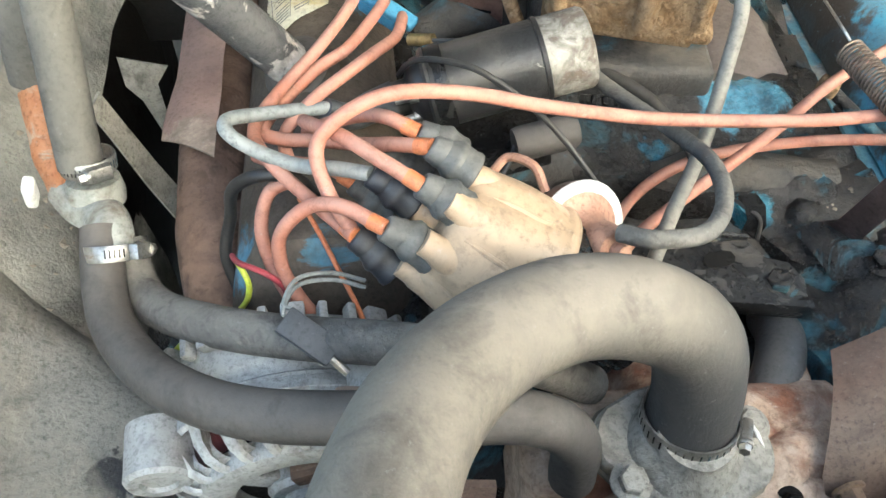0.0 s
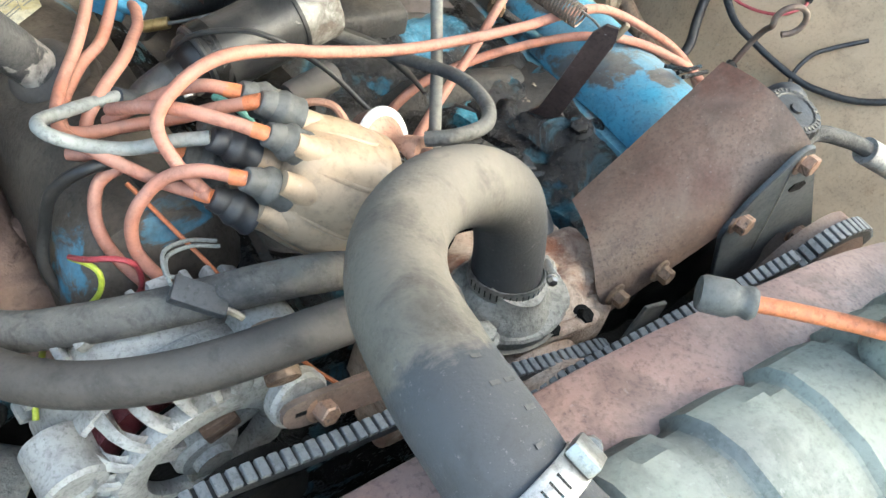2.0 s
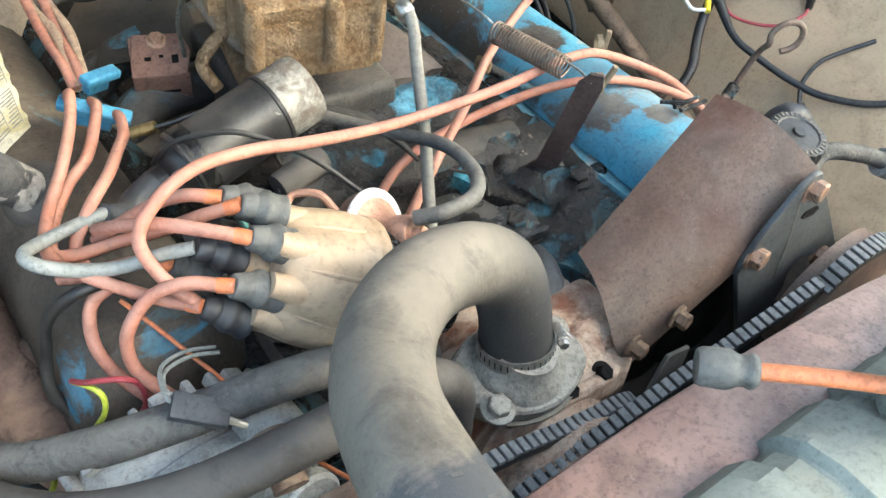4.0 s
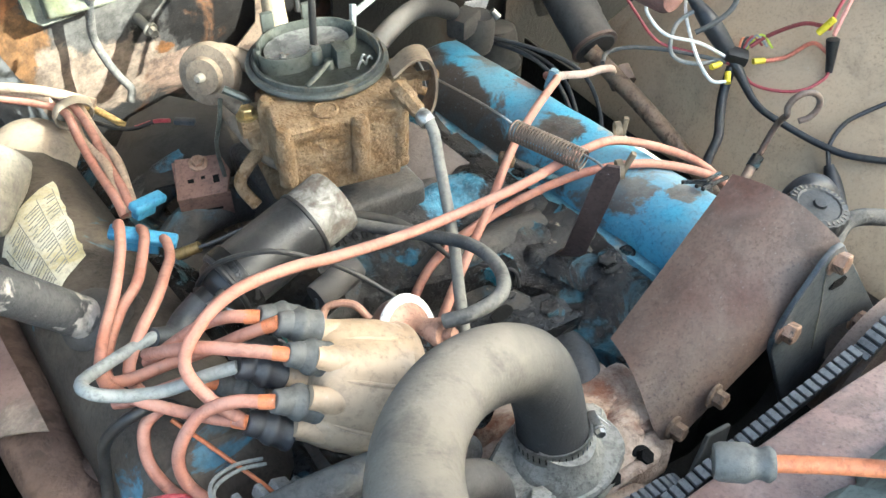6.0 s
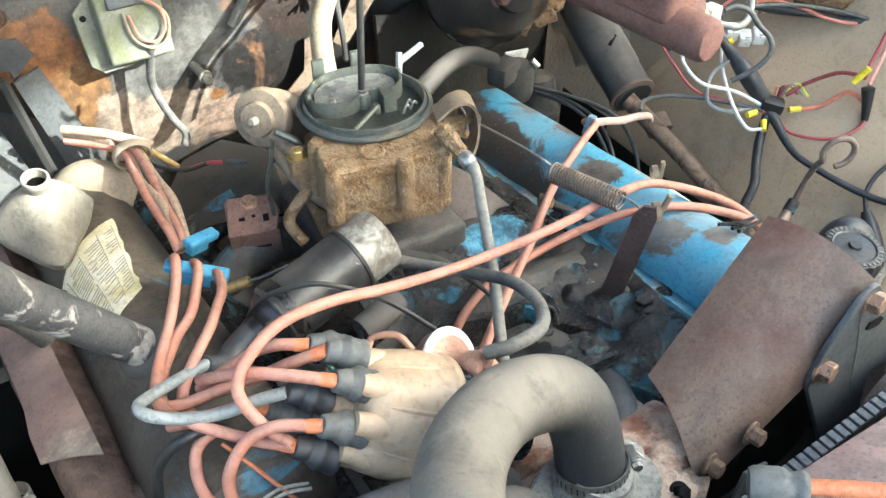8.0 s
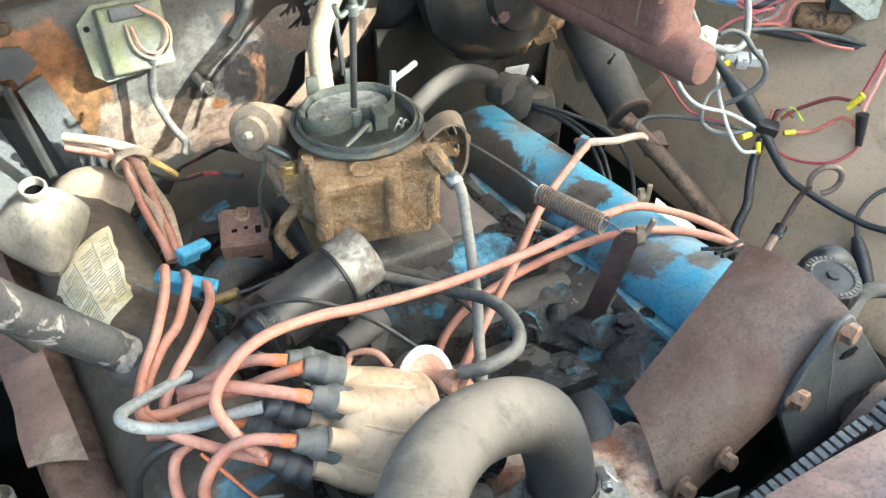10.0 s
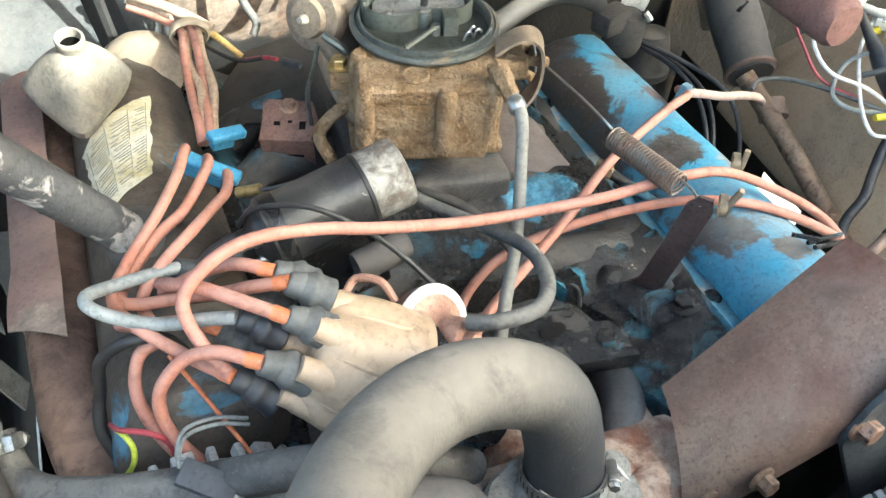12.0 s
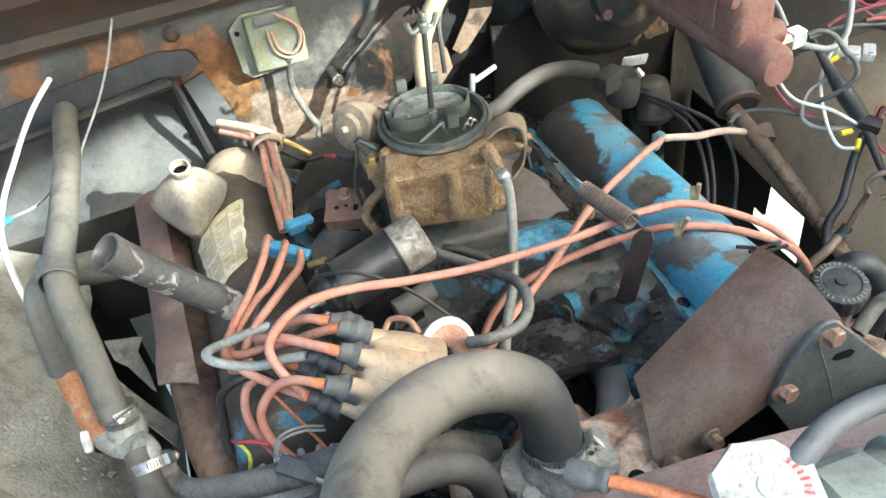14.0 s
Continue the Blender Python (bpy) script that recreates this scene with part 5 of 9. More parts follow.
W1 = [(0.0, 0.323, 1.025), (-0.014, 0.341, 1.042), (-0.019, 0.358, 1.063), (0.0, 0.368, 1.08), (0.03, 0.375, 1.087), (0.075, 0.387, 1.072), (0.122, 0.392, 1.055), (0.203, 0.403, 1.03), (0.303, 0.398, 1.03), (0.389, 0.41, 1.022), (0.458, 0.42, 0.998), (0.535, 0.39, 0.96), (0.565, 0.36, 0.925), (0.57, 0.335, 0.88)]
W2 = [(0.185, 0.39, 0.88), (0.21, 0.428, 0.912), (0.256, 0.446, 0.937), (0.325, 0.45, 0.95), (0.39, 0.435, 0.968), (0.43, 0.41, 0.984), (0.486, 0.388, 0.976), (0.546, 0.355, 0.948), (0.575, 0.34, 0.90)]
W3 = [(0.165, 0.335, 0.945), (0.195, 0.363, 0.962), (0.26, 0.411, 0.962), (0.31, 0.442, 0.974), (0.365, 0.48, 0.986), (0.43, 0.52, 0.985), (0.478, 0.545, 0.985), (0.506, 0.565, 0.975), (0.512, 0.588, 0.965)]
W4 = [(0.508, 0.582, 0.966), (0.535, 0.578, 0.962), (0.567, 0.580, 0.951), (0.605, 0.590, 0.938), (0.640, 0.603, 0.920), (0.690, 0.640, 0.878)]
L1 = [(0.012, 0.585, 1.0), (0.01, 0.568, 1.014), (-0.001, 0.538, 1.014), (-0.022, 0.498, 1.013), (-0.05, 0.452, 1.013), (-0.062, 0.411, 1.022), (-0.05, 0.378, 1.028), (-0.02, 0.347, 1.02), (0.0, 0.32, 1.027)]
L2 = [(0.028, 0.58, 0.992), (0.026, 0.56, 1.002), (0.014, 0.535, 1.003), (-0.003, 0.506, 1.004), (-0.025, 0.485, 1.004), (-0.048, 0.453, 1.003), (-0.058, 0.418, 1.014), (-0.045, 0.408, 1.016), (-0.022, 0.402, 1.02), (0.007, 0.385, 1.034), (0.024, 0.366, 1.054), T2]
L3 = [(0.04, 0.57, 0.982), (0.04, 0.552, 0.992), (0.034, 0.53, 0.994), (0.019, 0.501, 1.006), (0.0, 0.466, 1.02), (-0.025, 0.44, 1.019), (-0.044, 0.418, 1.01), (-0.04, 0.395, 0.998)]
D1 = [T1, (0.022, 0.38, 1.062), (0.008, 0.396, 1.048), (-0.008, 0.404, 1.036), (-0.03, 0.42, 1.01)]
D3 = [T3, (0.015, 0.343, 1.068), (-0.006, 0.365, 1.064), (-0.022, 0.385, 1.052), (-0.03, 0.41, 1.03)]
D4 = [T4, (-0.008, 0.357, 1.044), (-0.032, 0.371, 1.032), (-0.056, 0.381, 1.034), (-0.074, 0.391, 1.04), (-0.076, 0.405, 1.038), (-0.058, 0.42, 1.027), (-0.034, 0.432, 1.018), (-0.014, 0.438, 1.013)]
D5 = [T5, (-0.014, 0.375, 1.024), (-0.032, 0.383, 1.02), (-0.05, 0.39, 1.015), (-0.062, 0.40, 1.01)]
D6 = [T6, (-0.006, 0.327, 1.046), (-0.026, 0.337, 1.034), (-0.044, 0.335, 1.012), (-0.046, 0.33, 0.985), (-0.036, 0.318, 0.965), (-0.022, 0.31, 0.945)]
D8 = [(-0.036, 0.372, 1.018), (-0.053, 0.372, 1.006), (-0.06, 0.36, 0.985), (-0.055, 0.345, 0.965), (-0.042, 0.325, 0.95), (-0.03, 0.31, 0.935)]
for pts in (W1, W2, W3, L1, L2, L3, D1, D3, D5, D6, D8):
    lead(pts)
wire("spark_plug_lead", W4, 0.0048, mat("dusty_pink_silicone", (0.36, 0.24, 0.20), (0.44, 0.32, 0.27), 0.7, scale=40, dust=(0.40, 0.33, 0.28), dthr=0.4), "dust-faded pinkish spark plug lead behind the valve cover", "ignition lead", "spark plug leads", 10, 7)
wire("coil_lead", D4, 0.0046, M_GREYWIRE, "pale grey silicone coil lead", "ignition lead", n=12)
for q, pts in ((T1, D1), (T2, L2[::-1]), (T6, D6), (T7, L1[::-1]), (T3, D3), (T5, D5)):
    d = (V(pts[1]) - V(pts[0])).normalized()
    bm = B()
    sweep(bm, [V(q) - 0.002 * d, V(q) + 0.004 * d, V(q) + 0.009 * d], 0.00505, 12)
    part("lead_tip", bm, M_ORANGE_B, ds, "cleaner orange lead end")
BW = [(0.033, 0.468, 1.013), (0.04, 0.455, 1.036), (0.056, 0.442, 1.05), (0.085, 0.424, 1.054), (0.125, 0.405, 1.03), (0.155, 0.385, 1.0), (0.17, 0.36, 0.985), (0.165, 0.33, 0.98), (0.15, 0.31, 0.97)]
wire("coil_wire", BW, 0.0021, M_BLACK, "thin black wire from the coil to the distributor", n=8)
wire("condenser_wire", [(0.112, 0.425, 0.985), (0.108, 0.418, 0.972), (0.098, 0.41, 0.965), (0.08, 0.41, 0.965), (0.065, 0.418, 0.975)], 0.0016, M_GREYPLASTIC, "thin dark condenser wire looping down", n=7)
wire("green_wire", [(0.052, 0.43, 1.0), (0.058, 0.415, 1.004), (0.066, 0.40, 1.0), (0.07, 0.388, 0.99)], 0.0028, mat("green_cloth_wire", (0.12, 0.30, 0.25), (0.16, 0.36, 0.30), 0.7), "faded green cloth wire by the coil", n=8)


# ---------------------------------------------------------------- alternator
al = thing("alternator", (-0.068, 0.25, 0.83), "dusty silver cast alternator with slotted ends and red windings", "alternator")
AX = V(0.10, -0.99, 0.0).normalized()
AC = V(-0.040, 0.235, 0.876)
am_ = axis_m(AC, AX, (1, 0.1, 0)) @ Matrix.Scale(1.16, 4)
bm = B()
lathe(bm, [(0.04, -0.068), (0.062, -0.067), (0.073, -0.064), (0.0765, -0.060), (0.0765, -0.040), (0.075, -0.038), (0.0735, -0.036), (0.0735, -0.030), (0.0755, -0.028), (0.0755, -0.022), (0.069, -0.022), (0.069, -0.032), (0.0, -0.032)], am_, 40)
part("body", bm, M_ALU, al)
bm = B()
lathe(bm, [(0.066, -0.05), (0.066, -0.012)], am_, 40)
part("winding", bm, M_WINDING, al, "dark red copper winding")
bm = B()
lathe(bm, [(0.052, -0.008), (0.052, -0.002), (0.0, -0.002)], am_, 32)
part("end_plate", bm, M_SHADE, al)
# the front bell: a smooth inner ring, cast fins over the shoulder and slots between them
FIN = [(0.0555, 0.0085, 0.0024), (0.0615, 0.0075, 0.0026), (0.0680, 0.0035, 0.0028), (0.0725, -0.004, 0.0031), (0.0748, -0.014, 0.0035), (0.0752, -0.024, 0.0042)]
for k in range(24):
    a = 2 * math.pi * (k + 0.3) / 24
    solid = 34 < (math.degrees(a) % 360) < 66
    bm = B()
    rows = []
    for r, z, w in FIN:
        w = w * 2.9 if solid else w * 1.2
        c = a + 0.16 * (r - 0.034) / 0.04
        d, e = V(math.cos(c), math.sin(c), 0), V(-math.sin(c), math.cos(c), 0)
        rows.append([am_ @ (d * r + e * w + V(0, 0, z - 0.002)), am_ @ (d * r + e * w * 0.6 + V(0, 0, z)), am_ @ (d * r - e * w * 0.6 + V(0, 0, z)), am_ @ (d * r - e * w + V(0, 0, z - 0.002))])
    sheet(bm, rows, 0.010)
    part("fin", bm, M_ALU, al)
bm = B()
lathe(bm, [(0.0745, -0.028), (0.0760, -0.025), (0.0760, -0.019), (0.0735, -0.017), (0.0715, -0.019), (0.0715, -0.028)], am_, 48, None, True)
part("bell_rim", bm, M_ALU, al)
bm = B()
lathe(bm, [(0.0375, -0.006), (0.0375, 0.004), (0.039, 0.0075), (0.043, 0.0095), (0.052, 0.0100), (0.0575, 0.0085), (0.0590, 0.004), (0.0575, -0.003)], am_, 44, None, True)
part("hub_ring", bm, M_ALU, al)
for k in range(3):
    a = radians(25 + 120 * k)
    d = V(math.cos(a), math.sin(a), 0)
    bm = B()
    block(bm, axis_m(am_ @ (d * 0.028 + V(0, 0, 0.002)), AX, am_.to_3x3() @ d), 0.030, 0.016, 0.007, 0.0025, 2)
    part("hub_arm", bm, M_ALU, al)
bm = B()
lathe(bm, [(0.021, -0.004), (0.021, 0.006), (0.018, 0.0095), (0.012, 0.0105), (0.0115, 0.016), (0.0, 0.016)], am_, 30)
part("bearing_boss", bm, M_ALU, al)
bm = B()
block(bm, am_ @ pose(0.006, 0.030, 0.006, 0, 0, 20), 0.022, 0.012, 0.014, 0.002, 2)
part("brush_block", bm, M_SHAFT, al, "rusty brown block in the end bell")
for k in range(14):
    a = radians(20 + k * 11)
    d = V(math.cos(a), math.sin(a), 0)
    bm = B()
    block(bm, axis_m(am_ @ (d * 0.0815 + V(0, 0, -0.058)), am_.to_3x3() @ d, AX), 0.016, 0.006 + 0.009 * (k % 3 == 0), 0.010, 0.002, 2)
    part("rear_fin", bm, M_ALU, al)
for a, r in ((55, 0.083), (158, 0.080)):
    d = V(math.cos(radians(a)), math.sin(radians(a)), 0)
    bm = B()
    lathe(bm, [(0.021, -0.034), (0.0215, 0.001), (0.019, 0.004), (0.012, 0.004), (0.011, 0.001), (0.0, 0.001)], axis_m(am_ @ (d * r), AX), 20)
    part("ear", bm, M_ALU, al)
bm = B()
lathe(bm, [(0.03, 0.03), (0.04, 0.034), (0.034, 0.044), (0.04, 0.054), (0.038, 0.057), (0.02, 0.058), (0.0, 0.058)], am_, 30)
part("pulley", bm, M_SHADE, al)
bm = B()
lathe(bm, [(0.014, 0.058), (0.014, 0.068), (0.012, 0.069), (0, 0.069)], am_, 6)
part("pulley_nut", bm, M_BRASS, al)

brk = thing("alternator_bracket", (0.01, 0.19, 0.93), "rusty brown slotted alternator bracket with a bolt", "bracket")
BE, BF = V(0.95, -0.05, -0.05).normalized(), V(0.0, 0.30, 0.95)
BP = V(0.012, 0.186, 0.972)
bm = B()
sheet(bm, [[BP + BE * e + BF * (h * f) + V(0, 0.0004 * e, 0) for h in (-1, 0, 1)] for e, f in ((-0.026, 0.004), (-0.023, 0.008), (-0.016, 0.0105), (0.0, 0.0115), (0.03, 0.0125), (0.06, 0.0125))], 0.005)
part("arm", bm, M_RUST, brk)
bm = B()
sweep(bm, [BP - BE * 0.018 + V(0, -0.001, 0.001), BP - BE * 0.010 + V(0, -0.001, 0.001)], 0.0042, 12)
part("slot", bm, M_SHADE, brk)
bm = B()
lathe(bm, [(0.021, -0.012), (0.0215, -0.004), (0.019, -0.001), (0.0, -0.001)], axis_m(V(0.008, 0.196, 0.957), (0.1, -0.9, 0.3)), 28)
part("washer", bm, M_ALU, brk, "silver boss under the bracket")
part("bolt", hexbolt(B(), BP + V(0, -0.003, 0), (0.1, -0.9, 0.3), 0.0078, 0.012), M_BOLT, brk)
part("stud", sweep(B(), [V(-0.006, 0.20, 0.99), V(-0.002, 0.235, 1.0)], 0.011, 14), M_SHAFT, brk, "rusty spacer")

# lower heater hoses and the valve at the side
H2 = [(-0.170, 0.385, 0.958), (-0.166, 0.345, 0.944), (-0.15, 0.305, 0.95), (-0.112, 0.259, 0.972), (-0.057, 0.224, 1.0), (0.019, 0.209, 1.017), (0.087, 0.204, 1.02), (0.117, 0.205, 0.985), (0.125, 0.205, 0.93)]
H3 = [(-0.157, 0.385, 0.945), (-0.15, 0.36, 0.928), (-0.128, 0.33, 0.94), (-0.085, 0.30, 0.965), (-0.035, 0.28, 0.982), (0.014, 0.268, 0.992), (0.06, 0.262, 0.988), (0.105, 0.262, 0.968), (0.15, 0.27, 0.92)]
wire("heater_hose", H2, 0.0145, M_HOSE_DK, "dark brown-black rubber heater hose sweeping over the alternator", "hose", "heater hoses", 18, 8)
wire("heater_hose", H3, 0.0135, M_HOSE_WORN, "cracked grey rubber heater hose with worn ribs", "hose", "heater hoses", 18, 8)

# ---------------------------------------------------------------- compressor bracket and rusty plate
M_BRK_SCUFF = mat("dark_scuff", (0.06, 0.045, 0.04), (0.09, 0.07, 0.06), 0.6)
pl = thing("guard_plate", (0.37, 0.24, 0.95), "brown rusty sheet steel plate bolted on edge", "plate")
A, Bq, C, D = V(0.445, 0.288, 1.047), V(0.306, 0.272, 0.945), V(0.286, 0.20, 0.918), V(0.458, 0.192, 1.040)
bm = B()
rows = []
for i in range(9):
    s = i / 8
    a = Bq.lerp(A, s)
    b = C.lerp(D, s)
    row = []
    for j in range(7):
        u = j / 6
        p = a.lerp(b, u) + V(0, 0, 0.010 * math.sin(math.pi * u))
        row.append(p)
    row.append(b + V(0.004, -0.008, -0.012))
    row.append(b + V(0.010, -0.010, -0.03))
    rows.append(row)
sheet(bm, rows, 0.0025, True)
part("sheet", bm, M_RUST, pl)
for s0, s1, u0, u1, w in ((0.965, 0.90, 0.20, 0.33, 0.020), (0.93, 0.84, 0.34, 0.50, 0.012), (0.955, 0.88, 0.44, 0.56, 0.016)):
    bm = B()
    rows = []
    for k in range(7):
        f = k / 6
        s_, u = s0 + (s1 - s0) * f, u0 + (u1 - u0) * f
        row = []
        for o in (-0.5, 0.5):
            uu = u + o * w * math.sin(math.pi * (0.1 + 0.8 * f)) * 2
            row.append(Bq.lerp(A, s_).lerp(C.lerp(D, s_), uu) + V(0, 0, 0.010 * math.sin(math.pi * uu) + 0.0012))
        rows.append(row)
    sheet(bm, rows, 0.0004)
    part("scuff", bm, M_BRK_SCUFF, pl, "dark scuff mark")
cbk = thing("compressor_bracket", (0.42, 0.18, 0.9), "dark grey steel compressor bracket with bolt holes", "bracket")
bm = B()
mpl = axis_m(V(0.40, 0.184, 0.97), (0.0, -1, 0.0), (1, 0.0, 0))
OUTL = [(0.393, 0.958), (0.391, 0.972), (0.40, 1.005), (0.422, 1.044), (0.433, 1.052), (0.444, 1.05), (0.52, 0.962), (0.598, 0.872), (0.592, 0.86), (0.556, 0.882), (0.531, 0.904), (0.506, 0.912), (0.503, 0.895), (0.514, 0.869), (0.512, 0.831), (0.497, 0.805), (0.485, 0.797)]
plate(bm, [(x - 0.40, z - 0.97) for x, z in OUTL], mpl, 0.005, 0.001)
part("face", bm, M_DKSTEEL, cbk)
for p, big in (((0.442, 0.1805, 1.034), 0.0092), ((0.405, 0.1805, 0.976), 0.0092), ((0.336, 0.184, 0.938), 0.0074), ((0.300, 0.19, 0.917), 0.0074), ((0.548, 0.1805, 0.897), 0.0092)):
    mt = M_BOLT if big > 0.009 else M_SHAFT
    part("bolt", hexbolt(B(), p, (0.12, -1, 0.1), big, 0.011, 1.45), mt, cbk, "rusty flanged bolt" if big > 0.009 else "dull brown flanged bolt")
bm = B()
plate(bm, [(-0.011, -0.004), (-0.006, -0.006), (0.010, -0.004), (0.012, 0.003), (0.006, 0.006), (-0.009, 0.003)], axis_m(V(0.462, 0.1785, 0.998), (0.0, -1, 0), (1, 0, -0.3)), 0.0012, 0)
part("slot", bm, M_SHADE, cbk)
bm = B()
sweep(bm, [V(0.43, 0.1788, 1.03), V(0.455, 0.1788, 0.965), V(0.475, 0.1788, 0.905)], 0.0007, 5)
part("scratch", bm, M_ALU_DK, cbk, "pale scratch")
bm = B()
lathe(bm, [(0.05, -0.05), (0.05, 0.0), (0.044, 0.006), (0.0, 0.006)], axis_m(V(0.545, 0.215, 0.865), (0, -1, 0)), 36)
roughen(bm, 0.0015, 60)
part("compressor_nose", bm, M_PUMP, cbk, "rusty tan casting behind the bracket")
bm = B()
plate(bm, [(-0.02, -0.03), (0.03, -0.05), (0.035, 0.0), (0.0, 0.015)], axis_m(V(0.315, 0.168, 0.905), (0.1, -1, 0.1), (1, 0, 0)), 0.004, 0.001)
part("lower_lug", bm, M_HOSE_PALE, cbk)

# body added near-black to stand for the shade behind the bracket
cp = thing("compressor", (0.42, 0.27, 0.80), "near-black body added to fill the shaded gap behind its bracket", "compressor")
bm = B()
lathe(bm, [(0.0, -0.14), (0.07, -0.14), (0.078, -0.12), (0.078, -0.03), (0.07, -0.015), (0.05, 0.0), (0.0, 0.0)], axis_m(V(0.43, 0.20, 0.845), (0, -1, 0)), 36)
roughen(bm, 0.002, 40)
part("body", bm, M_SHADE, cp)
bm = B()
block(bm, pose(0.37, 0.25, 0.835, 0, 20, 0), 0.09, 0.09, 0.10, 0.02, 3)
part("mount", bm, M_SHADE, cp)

oc = thing("oil_filler", (0.495, 0.232, 0.95), "black filler cap with a ribbed edge on a short neck", "filler cap")
OZ = V(0.0, -0.12, 1).normalized()
bm = B()
lathe(bm, [(0.020, -0.09), (0.021, -0.012), (0.024, -0.01)], axis_m(V(0.495, 0.232, 1.02), OZ), 28)
part("neck", bm, M_RUST, oc)
bm = B()
lathe(bm, [(0.0245, -0.012), (0.0265, -0.01), (0.027, 0.004), (0.0252, 0.008), (0.019, 0.0095), (0.0175, 0.0085), (0.006, 0.0095), (0.005, 0.0115), (0.0, 0.0115)], axis_m(V(0.495, 0.232, 1.02), OZ), 80, lambda k, n: 1.0 + (0.02 if (k // 2) % 2 else -0.01))
M_OCAP = mat("dusty_black_cap", (0.014, 0.014, 0.014), (0.026, 0.026, 0.026), 0.45, bump=0.2, dust=(0.10, 0.097, 0.09), dthr=0.60, dscale=40)
part("cap", bm, M_OCAP, oc)
for k in range(30):
    a = 2 * math.pi * k / 30
    if k % 8 == 7:
        continue
    bm = B()
    block(bm, axis_m(V(0.495, 0.232, 1.02), OZ) @ pose(0, 0, 0, 0, 0, math.degrees(a)) @ pose(0.022, 0, 0.0090), 0.0036, 0.002, 0.0008, 0, 1)
    part("raised_mark", bm, M_HOSE_PALE, oc)

# ---------------------------------------------------------------- radiator, shroud, belts
sh = thing("fan_shroud", (0.2, 0.08, 1.0), "brown primer-painted fan shroud behind the radiator", "fan shroud")
bm = B()
def arch(x):
    return 1.128 - 0.62 * (x - 0.12) ** 2 if x > 0.12 else 1.128 - 0.10 * (x - 0.12) ** 2
rows = []
for yy, dz in ((0.090, -0.05), (0.091, -0.012), (0.088, -0.003), (0.083, 0.0), (0.06, 0.003), (0.03, 0.006), (0.02, 0.006)):
    rows.append([(-0.30 + 0.05 * k, yy + 0.003 * noise.noise(V(k * 0.3, yy * 9, 0)), arch(-0.30 + 0.05 * k) - 0.02 + dz) for k in range(19)])
sheet(bm, rows, 0.003, True)
part("rim", bm, M_SHROUD, sh)
bm = B()
sweep(bm, [V(0.045, 0.092, arch(0.045) - 0.018), V(0.042, 0.03, arch(0.045) - 0.012)], 0.0018, 6)
part("seam", bm, M_SHADE, sh)
ra = thing("radiator", (0.2, 0.0, 0.8), "radiator with a ribbed grey-green top tank", "radiator")
bm = B()
nx = 336
prof = [(0.044, 1.08), (0.042, 1.113), (0.036, 1.128), (0.026, 1.137), (0.010, 1.142), (-0.015, 1.142), (-0.035, 1.136), (-0.046, 1.122), (-0.048, 1.08)]
rows = []
for i in range(nx + 1):
    x = -0.02 + 0.62 * i / nx
    q = abs(((i + 8) % 34) - 16.5) / 17.0
    w = 1.0 - min(1.0, max(0.0, (q - 0.62) / 0.14))
    rows.append([(x, y * (1 + 0.10 * w), 1.08 + (z - 1.08) * (1 + 0.10 * w) - 0.05 * max(0.0, x - 0.05) + 0.0012 * noise.noise(V(x * 60, y * 60, 0))) for y, z in prof])
sheet(bm, rows, 0.003)
part("top_tank", bm, M_TANK, ra, "", 24)
bm = B()
block(bm, pose(0.28, 0.0, 0.80), 0.66, 0.07, 0.58, 0.004)
part("core", bm, M_BLACK, ra)
bm = B()
sweep(bm, spline([V(0.02, 0.002, 1.125), V(0.008, 0.025, 1.135), V(0.004, 0.045, 1.139)], 5), 0.0235, 20)
part("inlet_neck", bm, M_TANK, ra)
M_RCAP = mat("chipped_white_cap", (0.36, 0.345, 0.31), (0.46, 0.44, 0.40), 0.5, scale=30, bump=0.1, patch=(0.28, 0.24, 0.20), pscale=60, pthr=0.66, psoft=0.03)
M_REDPRINT = mat("faded_red_print", (0.42, 0.07, 0.06), (0.50, 0.13, 0.11), 0.6, bump=0.02, speck=0.6)
CPM = axis_m(V(0.231, 0.004, 1.185), V(0.02, -0.12, 1), (1, 0.12, 0))
bm = B()
lathe(bm, [(0.022, -0.020), (0.025, -0.011), (0.0325, -0.009), (0.0335, -0.002), (0.0318, 0.001), (0.013, 0.0015), (0.0, 0.0015)], CPM, 8)
cap = part("cap", bm, M_RCAP, ra, "chipped white octagonal radiator cap with faded red print")
for k in range(6):
    a = radians(-38 + 11.5 * k)
    bm = B()
    block(bm, CPM @ pose(0, 0, 0, 0, 0, math.degrees(a)) @ pose(0.0215, 0, 0.0017), 0.0058 if k in (0, 2) else 0.0042, 0.0018, 0.0004, 0)
    part("print_bar", bm, M_REDPRINT, cap)
bm = B()
lathe(bm, [(0.0065, 0.0016), (0.007, 0.0026), (0.0, 0.0026)], CPM, 20)
part("rivet", bm, M_RCAP, cap)
bm = B()
lathe(bm, [(0.019, -0.055), (0.019, -0.02)], CPM, 24)
part("filler_neck", bm, M_TANK, ra)


